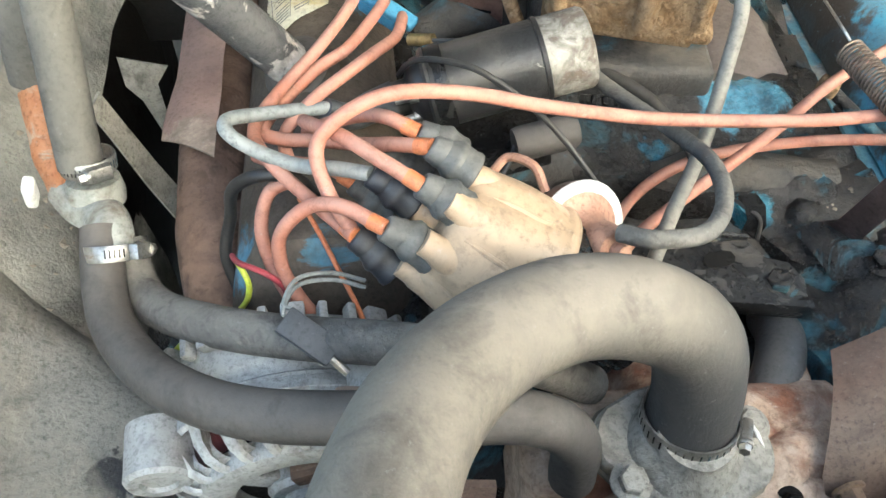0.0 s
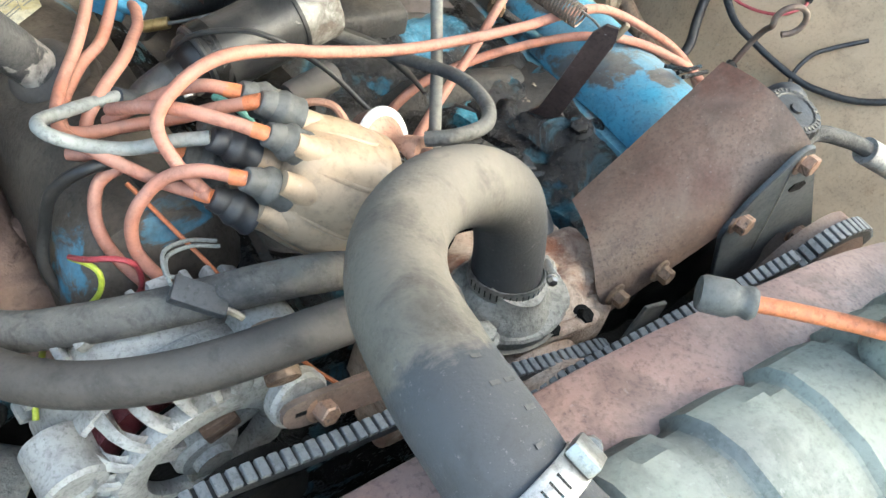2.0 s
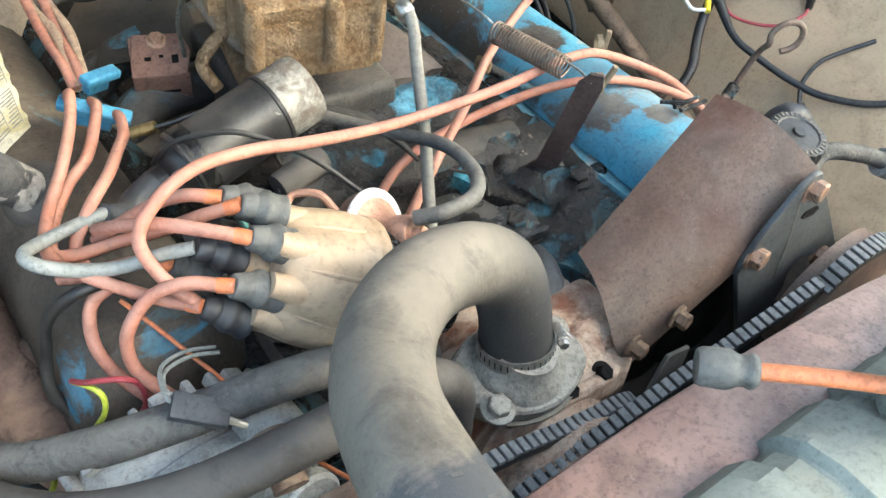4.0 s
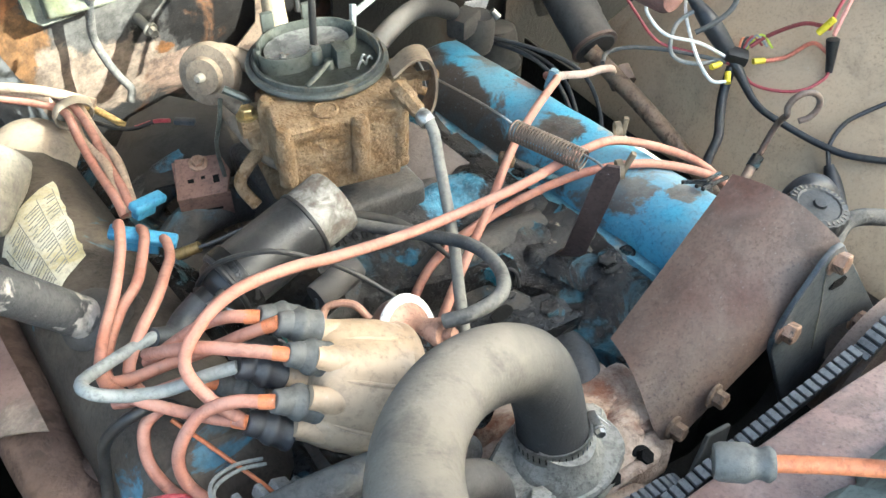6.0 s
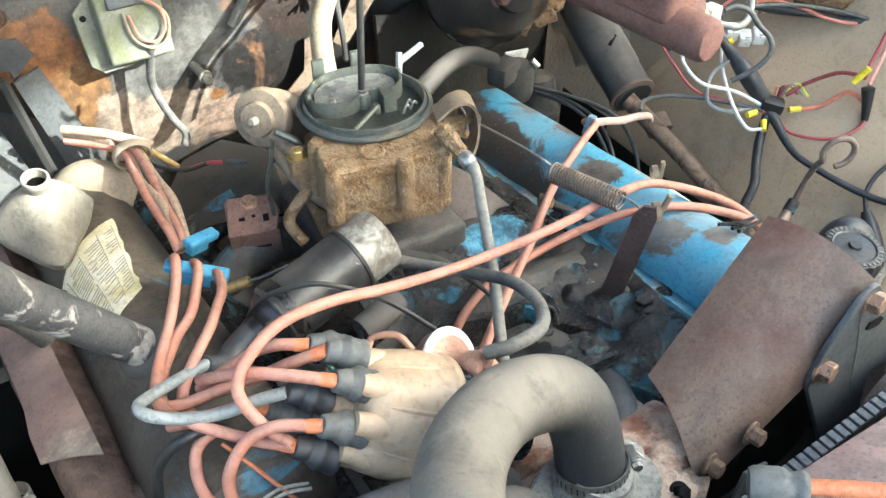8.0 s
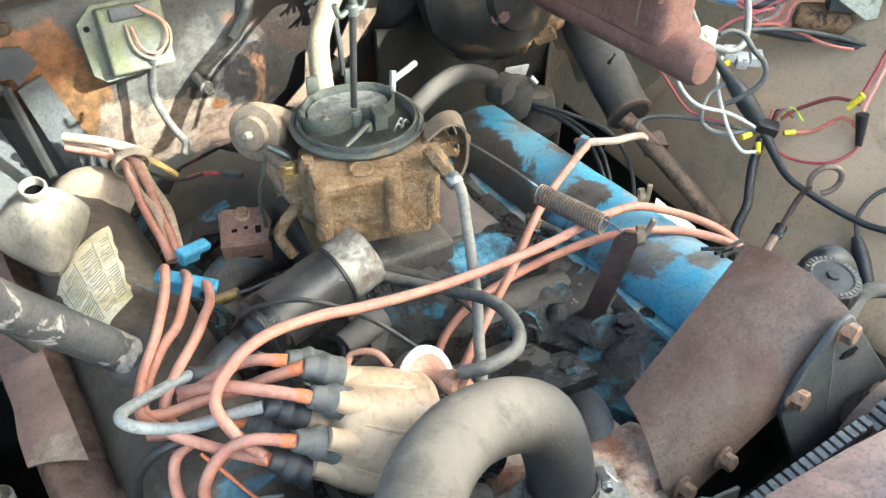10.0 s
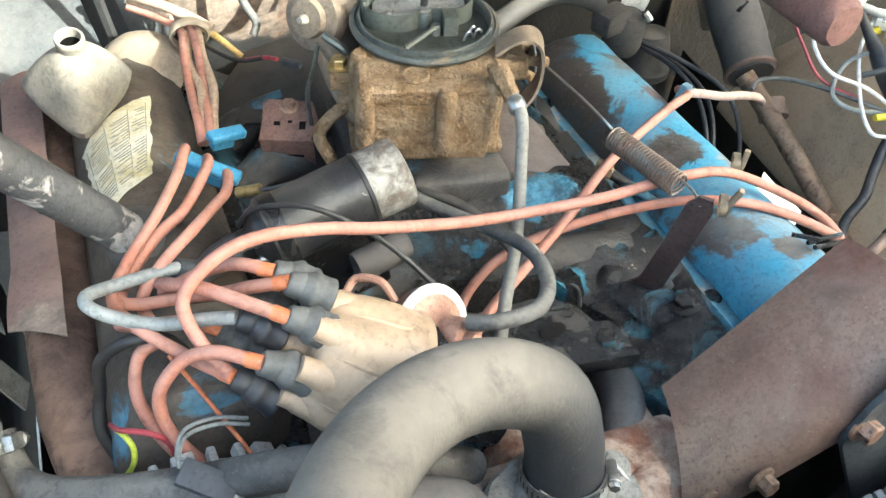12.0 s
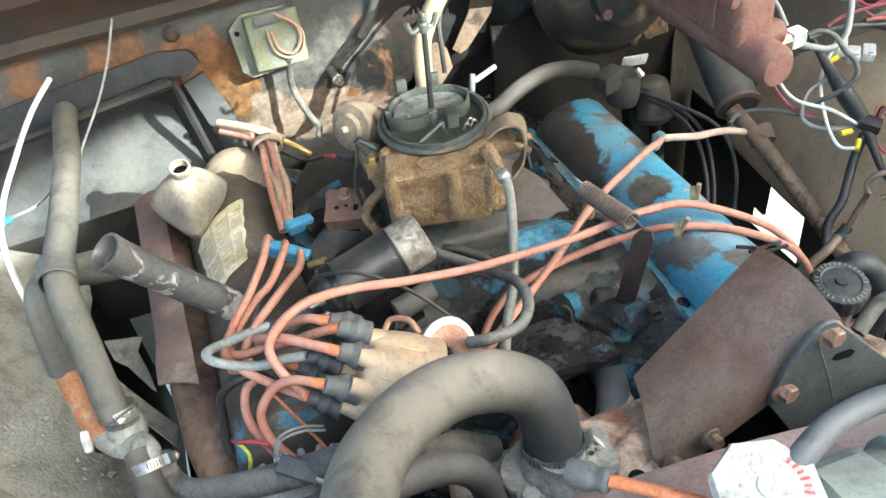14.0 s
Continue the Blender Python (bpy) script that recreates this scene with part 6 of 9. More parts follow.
def ribbed_belt(name, line, label, w=0.012, step=0.009):
    t = thing(name, line[0], label, "drive belt", "drive belts")
    bm = B()
    pts = spline(line, 14)
    sweepline = pts
    tang = []
    for i in range(len(pts)):
        tang.append((pts[min(i + 1, len(pts) - 1)] - pts[max(i - 1, 0)]).normalized())
    rows = []
    for p, tg in zip(pts, tang):
        up = V(0, 1, 0).cross(tg)
        up = up if up.z > 0 else -up
        rows.append([p + V(0, w / 2, 0), p - V(0, w / 2, 0)])
    sheet(bm, rows, 0.008)
    part("core", bm, M_BELT, t)
    acc = 0.0
    for a, b in zip(pts, pts[1:]):
        L = (b - a).length
        while acc < L:
            p = a.lerp(b, acc / L)
            tg = (b - a).normalized()
            up = V(0, -1, 0).cross(tg)
            up = up if up.z > 0 else -up
            bm = B()
            block(bm, axis_m(p + up * 0.0015, up, tg), step * 0.72, w, 0.004, 0.0006, 1)
            part("cog", bm, M_BELTTOP, t)
            acc += step
        acc -= L
    return t


ribbed_belt("fan_belt", [V(-0.10, 0.162, 0.972), V(-0.06, 0.162, 0.977), V(0.0, 0.163, 0.962), V(0.06, 0.166, 0.945), V(0.113, 0.168, 0.936), V(0.152, 0.169, 0.925), V(0.19, 0.168, 0.912), V(0.236, 0.167, 0.898), V(0.276, 0.167, 0.886), V(0.296, 0.167, 0.868), V(0.304, 0.167, 0.83)], "black cogged fan belt running to the water pump pulley")
ribbed_belt("fan_belt", [V(0.13, 0.150, 0.878), V(0.16, 0.150, 0.891), V(0.195, 0.150, 0.901), V(0.233, 0.149, 0.908), V(0.273, 0.148, 0.914), V(0.315, 0.147, 0.92), V(0.37, 0.145, 0.928), V(0.43, 0.143, 0.936), V(0.468, 0.142, 0.941)], "black cogged belt running to the compressor pulley")
pu = thing("water_pump_pulley", (0.208, 0.15, 0.76), "rusty tan water pump pulley", "pulley")
bm = B()
lathe(bm, [(0.06, -0.03), (0.071, -0.028), (0.064, -0.018), (0.071, -0.008), (0.071, -0.004), (0.064, 0.003), (0.070, 0.010), (0.068, 0.012), (0.03, 0.012), (0.0, 0.012)], axis_m(V(0.208, 0.152, 0.838), (0, -1, 0)), 48)
part("rim", bm, M_PUMP, pu)
pu2 = thing("compressor_pulley", (0.535, 0.14, 0.82), "large grooved pulley with worn belt face", "pulley")
bm = B()
lathe(bm, [(0.055, -0.02), (0.069, -0.018), (0.069, -0.006), (0.06, 0.0), (0.069, 0.006), (0.069, 0.012), (0.05, 0.013), (0, 0.013)], axis_m(V(0.535, 0.145, 0.875), (0, -1, 0)), 48)
part("rim", bm, M_RUST, pu2)
ribbed_belt("fan_belt", [V(0.475, 0.14, 0.935), V(0.49, 0.14, 0.945), V(0.51, 0.14, 0.951), V(0.54, 0.14, 0.950), V(0.57, 0.14, 0.940), V(0.598, 0.14, 0.915)], "black cogged belt over the compressor pulley", 0.016)

lp = thing("loose_plug_lead", (0.165, 0.08, 1.11), "loose orange spark plug lead with a grey boot on the shroud", "ignition lead")
q0, q1 = V(0.146, 0.081, 1.147), V(0.162, 0.065, 1.150)
bm = B()
dd = q1 - q0
lathe(bm, [(0.0, -0.002), (0.006, -0.003), (0.0082, -0.0035), (0.0095, -0.001), (0.0098, 0.011), (0.0088, 0.0135), (0.0076, 0.0155), (0.0077, 0.0185), (0.0086, 0.0205), (0.0086, 0.0225), (0.0072, 0.0245), (0.005, 0.0247), (0, 0.0247)], axis_m(q0, dd), 20)
part("boot", bm, M_BOOT, lp)
bm = B()
sweep(bm, spline([q0 + dd.normalized() * 0.019, V(0.172, 0.056, 1.152), V(0.192, 0.036, 1.156), V(0.212, 0.014, 1.160), V(0.232, -0.012, 1.164), V(0.255, -0.05, 1.164), V(0.28, -0.11, 1.15)], 8), 0.0043, 12)
part("lead", bm, M_ORANGE_B, lp)
M_OVERHOSE = mat("grey_rubber_hose", (0.06, 0.064, 0.07), (0.10, 0.104, 0.108), 0.34, scale=30, bump=0.08, dust=(0.17, 0.165, 0.155), dthr=0.58)
wire("overflow_hose", [(0.245, 0.010, 1.165), (0.262, 0.015, 1.184), (0.285, 0.022, 1.19), (0.306, 0.025, 1.19), (0.326, 0.025, 1.19), (0.37, 0.02, 1.185), (0.44, 0.0, 1.17)], 0.0082, M_OVERHOSE, "dusty black rubber overflow hose looping over the radiator tank", "hose", n=14)


# ---------------------------------------------------------------- passenger side: manifold, breather, pipes
em = thing("exhaust_manifold", (-0.115, 0.6, 0.85), "rusty brown cast exhaust manifold with a curled heat shield", "exhaust manifold")
bm = B()
sweep(bm, spline([(-0.105, 0.92, 0.86), (-0.112, 0.78, 0.872), (-0.116, 0.62, 0.878), (-0.118, 0.50, 0.880), (-0.114, 0.43, 0.876), (-0.10, 0.385, 0.865), (-0.075, 0.35, 0.845), (-0.05, 0.33, 0.80)], 7), lambda s: 0.031 + 0.004 * math.sin(9 * s), 22)
roughen(bm, 0.0015, 40)
part("log", bm, M_MANIFOLD, em)
for y in (0.45, 0.56, 0.67, 0.78):
    bm = B()
    sweep(bm, spline([(-0.115, y, 0.875), (-0.085, y, 0.872), (-0.05, y, 0.86)], 4), 0.022, 14)
    part("port", bm, M_MANIFOLD, em)
bm = B()
rows = []
for i in range(12):
    y = 0.468 + 0.384 * i / 11
    rows.append([(-0.112 - 0.052 * math.sin(a) * (1.12 if i < 3 else 1), y + (0.022 - 0.011 * i if i < 2 else 0) * (k / 6) * 1.4, 0.876 + 0.056 * math.cos(a) + 0.004 * (i < 2)) for k, a in enumerate([radians(-6 + 8 * j) for j in range(7)])])
sheet(bm, rows, 0.0018, True)
part("heat_shield", bm, M_PINK, em, "curled pinkish-brown heat shield with a pale end")

ft = thing("oil_fill_pipe", (-0.055, 0.53, 0.95), "dark chipped steel oil filler pipe with an open rusty end", "filler pipe")
pa, pb_ = V(-0.038, 0.522, 0.966), V(-0.136, 0.498, 1.116)
dpp = (pb_ - pa).normalized()
m2 = axis_m(pa, dpp)
M_PIPE = mat("chipped_dark_pipe", (0.045, 0.046, 0.048), (0.075, 0.074, 0.073), 0.5, scale=25, patch=(0.40, 0.37, 0.34), pscale=34, pthr=0.60, psoft=0.02, bump=0.3, dust=(0.12, 0.105, 0.095), dthr=0.7)
L = (pb_ - pa).length
bm = B()
lathe(bm, [(0.0172, 0.0), (0.0172, L * 0.5), (0.0172, L * 0.9), (0.0182, L - 0.004), (0.0190, L), (0.0172, L), (0.016, L - 0.004), (0.0155, L - 0.03), (0.0, L - 0.03)], m2, 30)
part("tube", bm, M_PIPE, ft)
bm = B()
lathe(bm, [(0.0176, L - 0.03), (0.0182, L - 0.012), (0.0196, L - 0.002), (0.0196, L + 0.001), (0.0166, L + 0.001), (0.0156, L - 0.028)], m2, 30, None, True)
part("rim", bm, M_PIPE, ft, "chipped flared rim")
bm = B()
lathe(bm, [(0.028, -0.012), (0.0285, 0.004), (0.0255, 0.008), (0.0265, 0.012), (0.0235, 0.016), (0.0182, 0.018)], m2, 30)
part("grommet", bm, M_HOSE_DK, ft, "black rubber grommet")
bm = B()
lathe(bm, [(0.034, -0.03), (0.033, -0.014), (0.028, -0.010)], m2, 30)
part("boss", bm, M_COVER, ft)

# breather boot with a spout
bb = thing("breather_boot", (-0.06, 0.73, 0.95), "dusty cream rubber breather boot with an open spout", "breather")
bm = B()
# a soft funnel with a three-cornered rim
rim_ = [V(-0.113, 0.745, 0.984), V(-0.094, 0.704, 0.975), V(-0.068, 0.674, 0.970), V(-0.039, 0.702, 0.976), V(-0.015, 0.742, 0.984), V(-0.036, 0.772, 0.982), V(-0.066, 0.782, 0.98), V(-0.096, 0.772, 0.982)]
n_rim = len(rim_)
loop_ = []
for i in range(n_rim):
    p0_, p1_, p2_, p3_ = rim_[i - 1], rim_[i], rim_[(i + 1) % n_rim], rim_[(i + 2) % n_rim]
    for k in range(5):
        t_ = k / 5
        loop_.append(0.5 * (2 * p1_ + (p2_ - p0_) * t_ + (2 * p0_ - 5 * p1_ + 4 * p2_ - p3_) * t_ ** 2 + (3 * p1_ - p0_ - 3 * p2_ + p3_) * t_ ** 3))
top_ = V(-0.061, 0.7215, 1.029)
mid_ = V(-0.065, 0.73, 0.98)
rings = [[bm.verts.new(mid_ + (p - mid_) * 0.90 + V(0, 0, -0.012)) for p in loop_]]
for f_ in (0.0, 0.06, 0.25, 0.45, 0.65, 0.82, 0.93, 1.0):
    row = []
    for p in loop_:
        d_ = V(p.x - mid_.x, p.y - mid_.y, 0).normalized()
        q = p.lerp(top_ + 0.0125 * d_, f_) + (0.005 * math.sin(math.pi * f_)) * V(d_.x * 0.3, d_.y * 0.3, 0.8)
        row.append(bm.verts.new(q))
    rings.append(row)
nl = len(loop_)
for ra_, rb_ in zip(rings, rings[1:]):
    for k in range(nl):
        bm.faces.new((ra_[k], ra_[(k + 1) % nl], rb_[(k + 1) % nl], rb_[k]))
bm.faces.new(rings[-1])
roughen(bm, 0.002, 25)
part("body", bm, M_FELT, bb)
bm = B()
ms = axis_m(V(-0.061, 0.722, 1.022), V(0.0, -0.26, 1.0))
lathe(bm, [(0.0135, -0.004), (0.0122, 0.006), (0.0122, 0.014), (0.0130, 0.016), (0.0130, 0.020), (0.0122, 0.0215), (0.0105, 0.0215), (0.0098, 0.018), (0.0095, 0.002), (0.0, 0.002)], ms, 28)
part("spout", bm, M_FELT, bb)
# near-black disc paints the dark inside of the spout
bm = B()
lathe(bm, [(0.0097, 0.012), (0.0, 0.012)], ms, 20)
part("bore", bm, M_SHADE, bb)
tb = thing("tan_grommet", (0.0, 0.83, 0.92), "dusty tan rubber shroud at the rear of the valve cover", "rubber shroud")
bm = B()
lathe(bm, [(0.05, -0.05), (0.052, -0.01), (0.047, 0.01), (0.036, 0.024), (0.018, 0.031), (0.0, 0.032)], axis_m(V(0.0, 0.83, 0.925), (0.1, -0.2, 1)), 30)
roughen(bm, 0.002, 30)
part("shell", bm, M_TAN, tb)

# sticker on the cover, with faint print and ruled tables
st = thing("engine_sticker", (-0.03, 0.61, 0.985), "torn yellowed paper sticker with faint tables on the valve cover", "sticker")


def on_cover(u, v, lift=0.0012):
    """A place on the passenger-side cover: u along it, v across (0 inner, 1 outer)."""
    prof = PROF_L[::-1]
    k = 3 + v * 5
    i = min(int(k), 9)
    w = k - i
    x = prof[i][0] * (1 - w) + prof[i + 1][0] * w
    z = prof[i][1] * (1 - w) + prof[i + 1][1] * w
    return V(x - 0.3 * lift, u, z + along(u) + lift)


rnd = random.Random(4)
bm = B()
N, K = 16, 9
grid = []
for i in range(N + 1):
    s = i / N
    lo, hi = 0.20 - 0.15 * s + 0.03 * rnd.random(), 0.58 + 0.13 * s + 0.03 * rnd.random()
    grid.append([on_cover(0.600 + 0.135 * s - (0.034 + 0.02 * s) * k / K, lo + (hi - lo) * k / K, 0.0032) for k in range(K + 1)])
sheet(bm, grid, 0.0004, True)
part("paper", bm, M_PAPER, st)


def on_sticker(s, w, lift=0.0040):
    """A place on the sticker: s along it, w across it from its inner edge."""
    lo, hi = 0.21 - 0.15 * s, 0.59 + 0.13 * s
    return on_cover(0.600 + 0.135 * s - (0.034 + 0.02 * s) * w, lo + (hi - lo) * w, lift)


def printed(s0, s1, w0, w1):
    bm = B()
    sheet(bm, [[on_sticker(s0, w0), on_sticker(s0, w1)], [on_sticker(s1, w0), on_sticker(s1, w1)]], 0.0002, True)
    part("print_bar", bm, M_PRINT, st)


for i in range(22):
    s = 0.10 + 0.036 * i
    for w0, w1 in ((0.10, 0.30), (0.33, 0.60), (0.64, 0.90)):
        if rnd.random() < 0.12:
            continue
        printed(s, s + 0.011, w0, w1 - 0.10 * rnd.random())
for w in (0.08, 0.315, 0.62, 0.92):
    for s0, s1 in ((0.08, 0.48), (0.54, 0.92)):
        printed(s0, s1, w, w + 0.012)

# blue lead separators
for k, (p, z, s) in enumerate((((0.052, 0.626, 0.978), 20, 0.036), ((0.027, 0.571, 0.990), -36, 0.058),)):
    t = thing("lead_separator", p, "sky-blue plastic spark plug lead separator", "wire clip", "lead separators")
    bm = B()
    block(bm, pose(*p, 10, 12, z), s, 0.013, 0.009, 0.003, 3)
    part("bar", bm, M_CLIP, t)
    bm = B()
    block(bm, pose(p[0] - 0.004, p[1] + 0.004, p[2] - 0.009, 10, 12, z), s * 0.6, 0.01, 0.014, 0.002, 2)
    part("foot", bm, M_CLIP, t)

# leads that run to the rear of the cover, bound with tape
M_PALEW = mat("pale_taped_wire", (0.33, 0.235, 0.165), (0.44, 0.335, 0.24), 0.7, scale=40, bump=0.2, grime=0.7)
for k, o in enumerate((-0.0105, -0.0035, 0.0035, 0.0105)):
    j = (0.0015, -0.002, 0.002, -0.001)[k]
    lead([(0.036 + 0.5 * o, 0.635, 0.965), (0.039 + 0.7 * o + 0.3 * j, 0.66, 0.972 + j), (0.045 + 0.9 * o - j, 0.71, 0.971 - 0.6 * j), (0.046 + 1.0 * o + j, 0.765, 0.972 + 1.4 * j), (0.051 + 0.8 * o, 0.822, 0.969 + j), (0.043 + 1.4 * o - j, 0.855, 0.968 + j), (0.016 + 1.8 * o, 0.885, 0.968 + 2 * j)], m=(M_ORANGE, M_PALEW, M_ORANGE, M_PALEW)[k], label=("faded orange silicone spark plug lead", "dust-caked pale spark plug lead", "faded orange silicone spark plug lead", "dust-caked pale spark plug lead")[k])
wire("taped_wire", [(0.004, 0.897, 0.972), (0.035, 0.865, 0.972), (0.06, 0.845, 0.965), (0.09, 0.865, 0.925), (0.123, 0.88, 0.877)], 0.0042, mat("ochre_wire", (0.55, 0.36, 0.12), (0.6, 0.42, 0.2), 0.6), "dusty ochre wire lying across the rear of the engine")
wire("taped_wire", [(-0.002, 0.885, 0.985), (0.03, 0.855, 0.985), (0.055, 0.835, 0.978), (0.075, 0.82, 0.97)], 0.0055, M_PALEW, "pale tape-wrapped wire end by the firewall")
wire("taped_wire", [(0.0, 0.89, 0.978), (0.02, 0.872, 0.975), (0.04, 0.845, 0.976)], 0.006, M_PALEW, "pale tape-wrapped wire end by the firewall")
bm = B()
lathe(bm, [(0.0175, -0.007), (0.019, -0.005), (0.0195, 0.003), (0.018, 0.007), (0.0165, 0.005), (0.016, -0.005)], axis_m(V(0.051, 0.822, 0.967), (0.15, 1, 0.1)), 24, lambda k, n: 1 + 0.12 * math.sin(2 * 6.283 * k / n + 0.6), True)
solo("wire_band", bm, M_TAN, "tan strap round the bundle of leads", "strap")
rw = thing("crimped_wire", (0.12, 0.8, 0.93), "dark red wire ending in a grey crimp connector", "wire")
part("wire", sweep(B(), spline([(0.06, 0.84, 0.945), (0.085, 0.81, 0.94), (0.10, 0.79, 0.945), (0.118, 0.775, 0.955)], 6), 0.0026, 8), M_BLACK, rw)
part("red_end", sweep(B(), spline([(0.10, 0.79, 0.945), (0.118, 0.775, 0.955), (0.13, 0.76, 0.96)], 5), 0.0024, 8), M_RED, rw, "red insulation")
bm = B()
block(bm, axis_m(V(0.142, 0.748, 0.961), (0, 0, 1), (0.6, -0.5, 0)), 0.022, 0.008, 0.006, 0.0015)
part("crimp", bm, M_GREYPLASTIC, rw)

# rust-red bracket box beside the carburettor
rb = thing("heat_stove_bracket", (0.12, 0.66, 0.93), "small rust-red sheet metal bracket with slots and a bolt", "bracket")
RM = axis_m(V(0.118, 0.655, 0.945), (-0.1, -0.25, 1), (1, -0.35, 0))
bm = B()
plate(bm, [(-0.028, -0.026), (0.02, -0.026), (0.027, 0.0), (0.02, 0.022), (-0.024, 0.024)], RM @ pose(0, 0, 0.018), 0.003, 0.0008)
block(bm, RM @ pose(-0.002, -0.0235, 0.0), 0.05, 0.003, 0.038, 0.0006)
block(bm, RM @ pose(-0.026, 0, 0.0), 0.003, 0.046, 0.036, 0.0006)
M_REDBOX = mat("rust_red_sheet", (0.155, 0.085, 0.065), (0.22, 0.13, 0.10), 0.65, bump=0.2, scale=40)
part("folded_sheet", bm, M_REDBOX, rb)
for x, y, sx, sy in ((-0.012, -0.006, 0.006, 0.004), (0.0, -0.004, 0.004, 0.003), (0.012, -0.008, 0.006, 0.009)):
    bm = B()
    block(bm, RM @ pose(x, y, 0.0213), sx, sy, 0.0008, 0)
    part("slot", bm, M_SHADE, rb)
bm = B()
block(bm, RM @ pose(0.0, -0.0252, -0.004), 0.026, 0.0008, 0.003, 0)
part("slot", bm, M_SHADE, rb)
part("bolt", hexbolt(B(), RM @ V(-0.002, 0.014, 0.0215), (-0.1, -0.25, 1), 0.0065, 0.007), M_BOLT, rb)
wire("choke_cable", [(0.052, 0.548, 0.975), (0.075, 0.535, 0.985), (0.10, 0.53, 0.99), (0.125, 0.53, 0.985)], 0.0016, M_GREYPLASTIC, "thin grey cable with a tan sleeve")
bm = B()
sweep(bm, [V(0.046, 0.552, 0.972), V(0.064, 0.542, 0.980)], 0.005, 10)
solo("cable_sleeve", bm, M_BRASS, "short tan sleeve on a thin cable", "cable sleeve")

# black sheet shields on the rear of the intake
bm = B()
sheet(bm, [[(0.085, 0.84, 0.885), (0.115, 0.86, 0.91), (0.165, 0.85, 0.925), (0.20, 0.80, 0.925)], [(0.06, 0.77, 0.905), (0.09, 0.77, 0.932), (0.14, 0.755, 0.945), (0.18, 0.73, 0.94)], [(0.06, 0.69, 0.915), (0.08, 0.69, 0.935), (0.13, 0.68, 0.935), (0.17, 0.67, 0.925)]], 0.003)
roughen(bm, 0.003, 30)
solo("valley_shield", bm, M_BLACK, "matt black sheet shield behind the carburettor", "heat shield")
bm = B()
sheet(bm, [[(0.275, 0.70, 0.925), (0.31, 0.69, 0.94), (0.34, 0.66, 0.942), (0.365, 0.62, 0.93)], [(0.27, 0.62, 0.915), (0.31, 0.60, 0.94), (0.345, 0.57, 0.94), (0.37, 0.545, 0.925)], [(0.275, 0.56, 0.905), (0.30, 0.545, 0.922), (0.335, 0.53, 0.925), (0.36, 0.52, 0.915)]], 0.003)
roughen(bm, 0.004, 28)
solo("valley_shield", bm, M_BRKDUST, "crumpled dark brown sheet shield beside the carburettor", "heat shield")

# ---------------------------------------------------------------- passenger side hoses and heater valve
wire("heater_hose", [(-0.185, 0.90, 1.055), (-0.183, 0.85, 1.066), (-0.176, 0.74, 1.086), (-0.182, 0.61, 1.092), (-0.186, 0.50, 1.098), (-0.183, 0.45, 1.04), (-0.182, 0.42, 0.983)], 0.0152, M_HOSE_PALE, "pale dusty thick heater hose running down beside the apron", "hose", "heater hoses", 20, 8)
wire("heater_hose", [(-0.172, 0.60, 1.03), (-0.205, 0.56, 1.06), (-0.218, 0.53, 1.065), (-0.222, 0.51, 1.04), (-0.226, 0.497, 0.99)], 0.0152, M_HOSE_PALE, "pale dusty heater hose beside a thicker one", "hose", "heater hoses", 18, 8)
wire("heater_pipe", [(-0.20, 0.565, 1.055), (-0.175, 0.585, 1.03), (-0.15, 0.61, 1.005), (-0.125, 0.615, 0.985), (-0.105, 0.61, 0.95)], 0.0125, M_HOSE_PALE, "pale bent heater pipe behind the filler pipe", "pipe", n=16)
bm = B()
lathe(bm, [(0.0175, -0.013), (0.0188, -0.012), (0.0188, 0.012), (0.0175, 0.013)], axis_m(V(-0.187, 0.508, 1.102), (0.03, 1, 0.12)), 28, None, True)
solo("hose_strap", bm, M_BOOT, "wide grey rubber strap round the heater hoses", "strap")
worm_clamp("hose_clamp", (-0.1785, 0.424, 0.9825), (0.0, 0.4, 1), 0.0172, "whitish corroded clamp on the heater hose", (0.5, -0.8, 0), 0.011, None)
hv = thing("heater_valve", (-0.183, 0.401, 0.9225), "grey-white cast heater valve with a rusty copper tube", "valve")
bm = B()
sweep(bm, spline([(-0.205, 0.428, 0.9495), (-0.191, 0.415, 0.9475), (-0.175, 0.403, 0.9505), (-0.165, 0.386, 0.9545), (-0.162, 0.371, 0.9505)], 6), lambda s: 0.0125 + 0.003 * math.sin(3.1 * s), 20)
lathe(bm, [(0.019, -0.008), (0.02, 0.0), (0.018, 0.01), (0.0, 0.012)], axis_m(V(-0.179, 0.419, 0.9575), (0, 0.4, 1)), 20)
part("body", bm, mat("grey_white_casting", (0.24, 0.25, 0.225), (0.36, 0.365, 0.33), 0.5, metal=0.2, bump=0.3, patch=(0.15, 0.115, 0.085), pscale=30, pthr=0.57, psoft=0.08), hv)
bm = B()
sweep(bm, spline([(-0.221, 0.491, 0.9825), (-0.217, 0.471, 0.9725), (-0.211, 0.446, 0.9605), (-0.201, 0.425, 0.9495)], 5), lambda s: 0.0155 - 0.004 * s, 18)
roughen(bm, 0.0012, 70)
part("copper_tube", bm, M_COPPER, hv, "flaking rust-orange copper tube")
bm = B()
block(bm, axis_m(V(-0.21, 0.397, 0.9845), (0.2, -0.2, 1), (0, 1, 0.2)), 0.012, 0.008, 0.026, 0.0035, 3)
part("tap_handle", bm, M_WHITE, hv)
worm_clamp("hose_clamp", (-0.1615, 0.368, 0.9545), (0.05, -0.75, -0.65), 0.0165, "bright steel worm clamp under the heater valve", (0.7, 0.3, 0.6), 0.011, None)
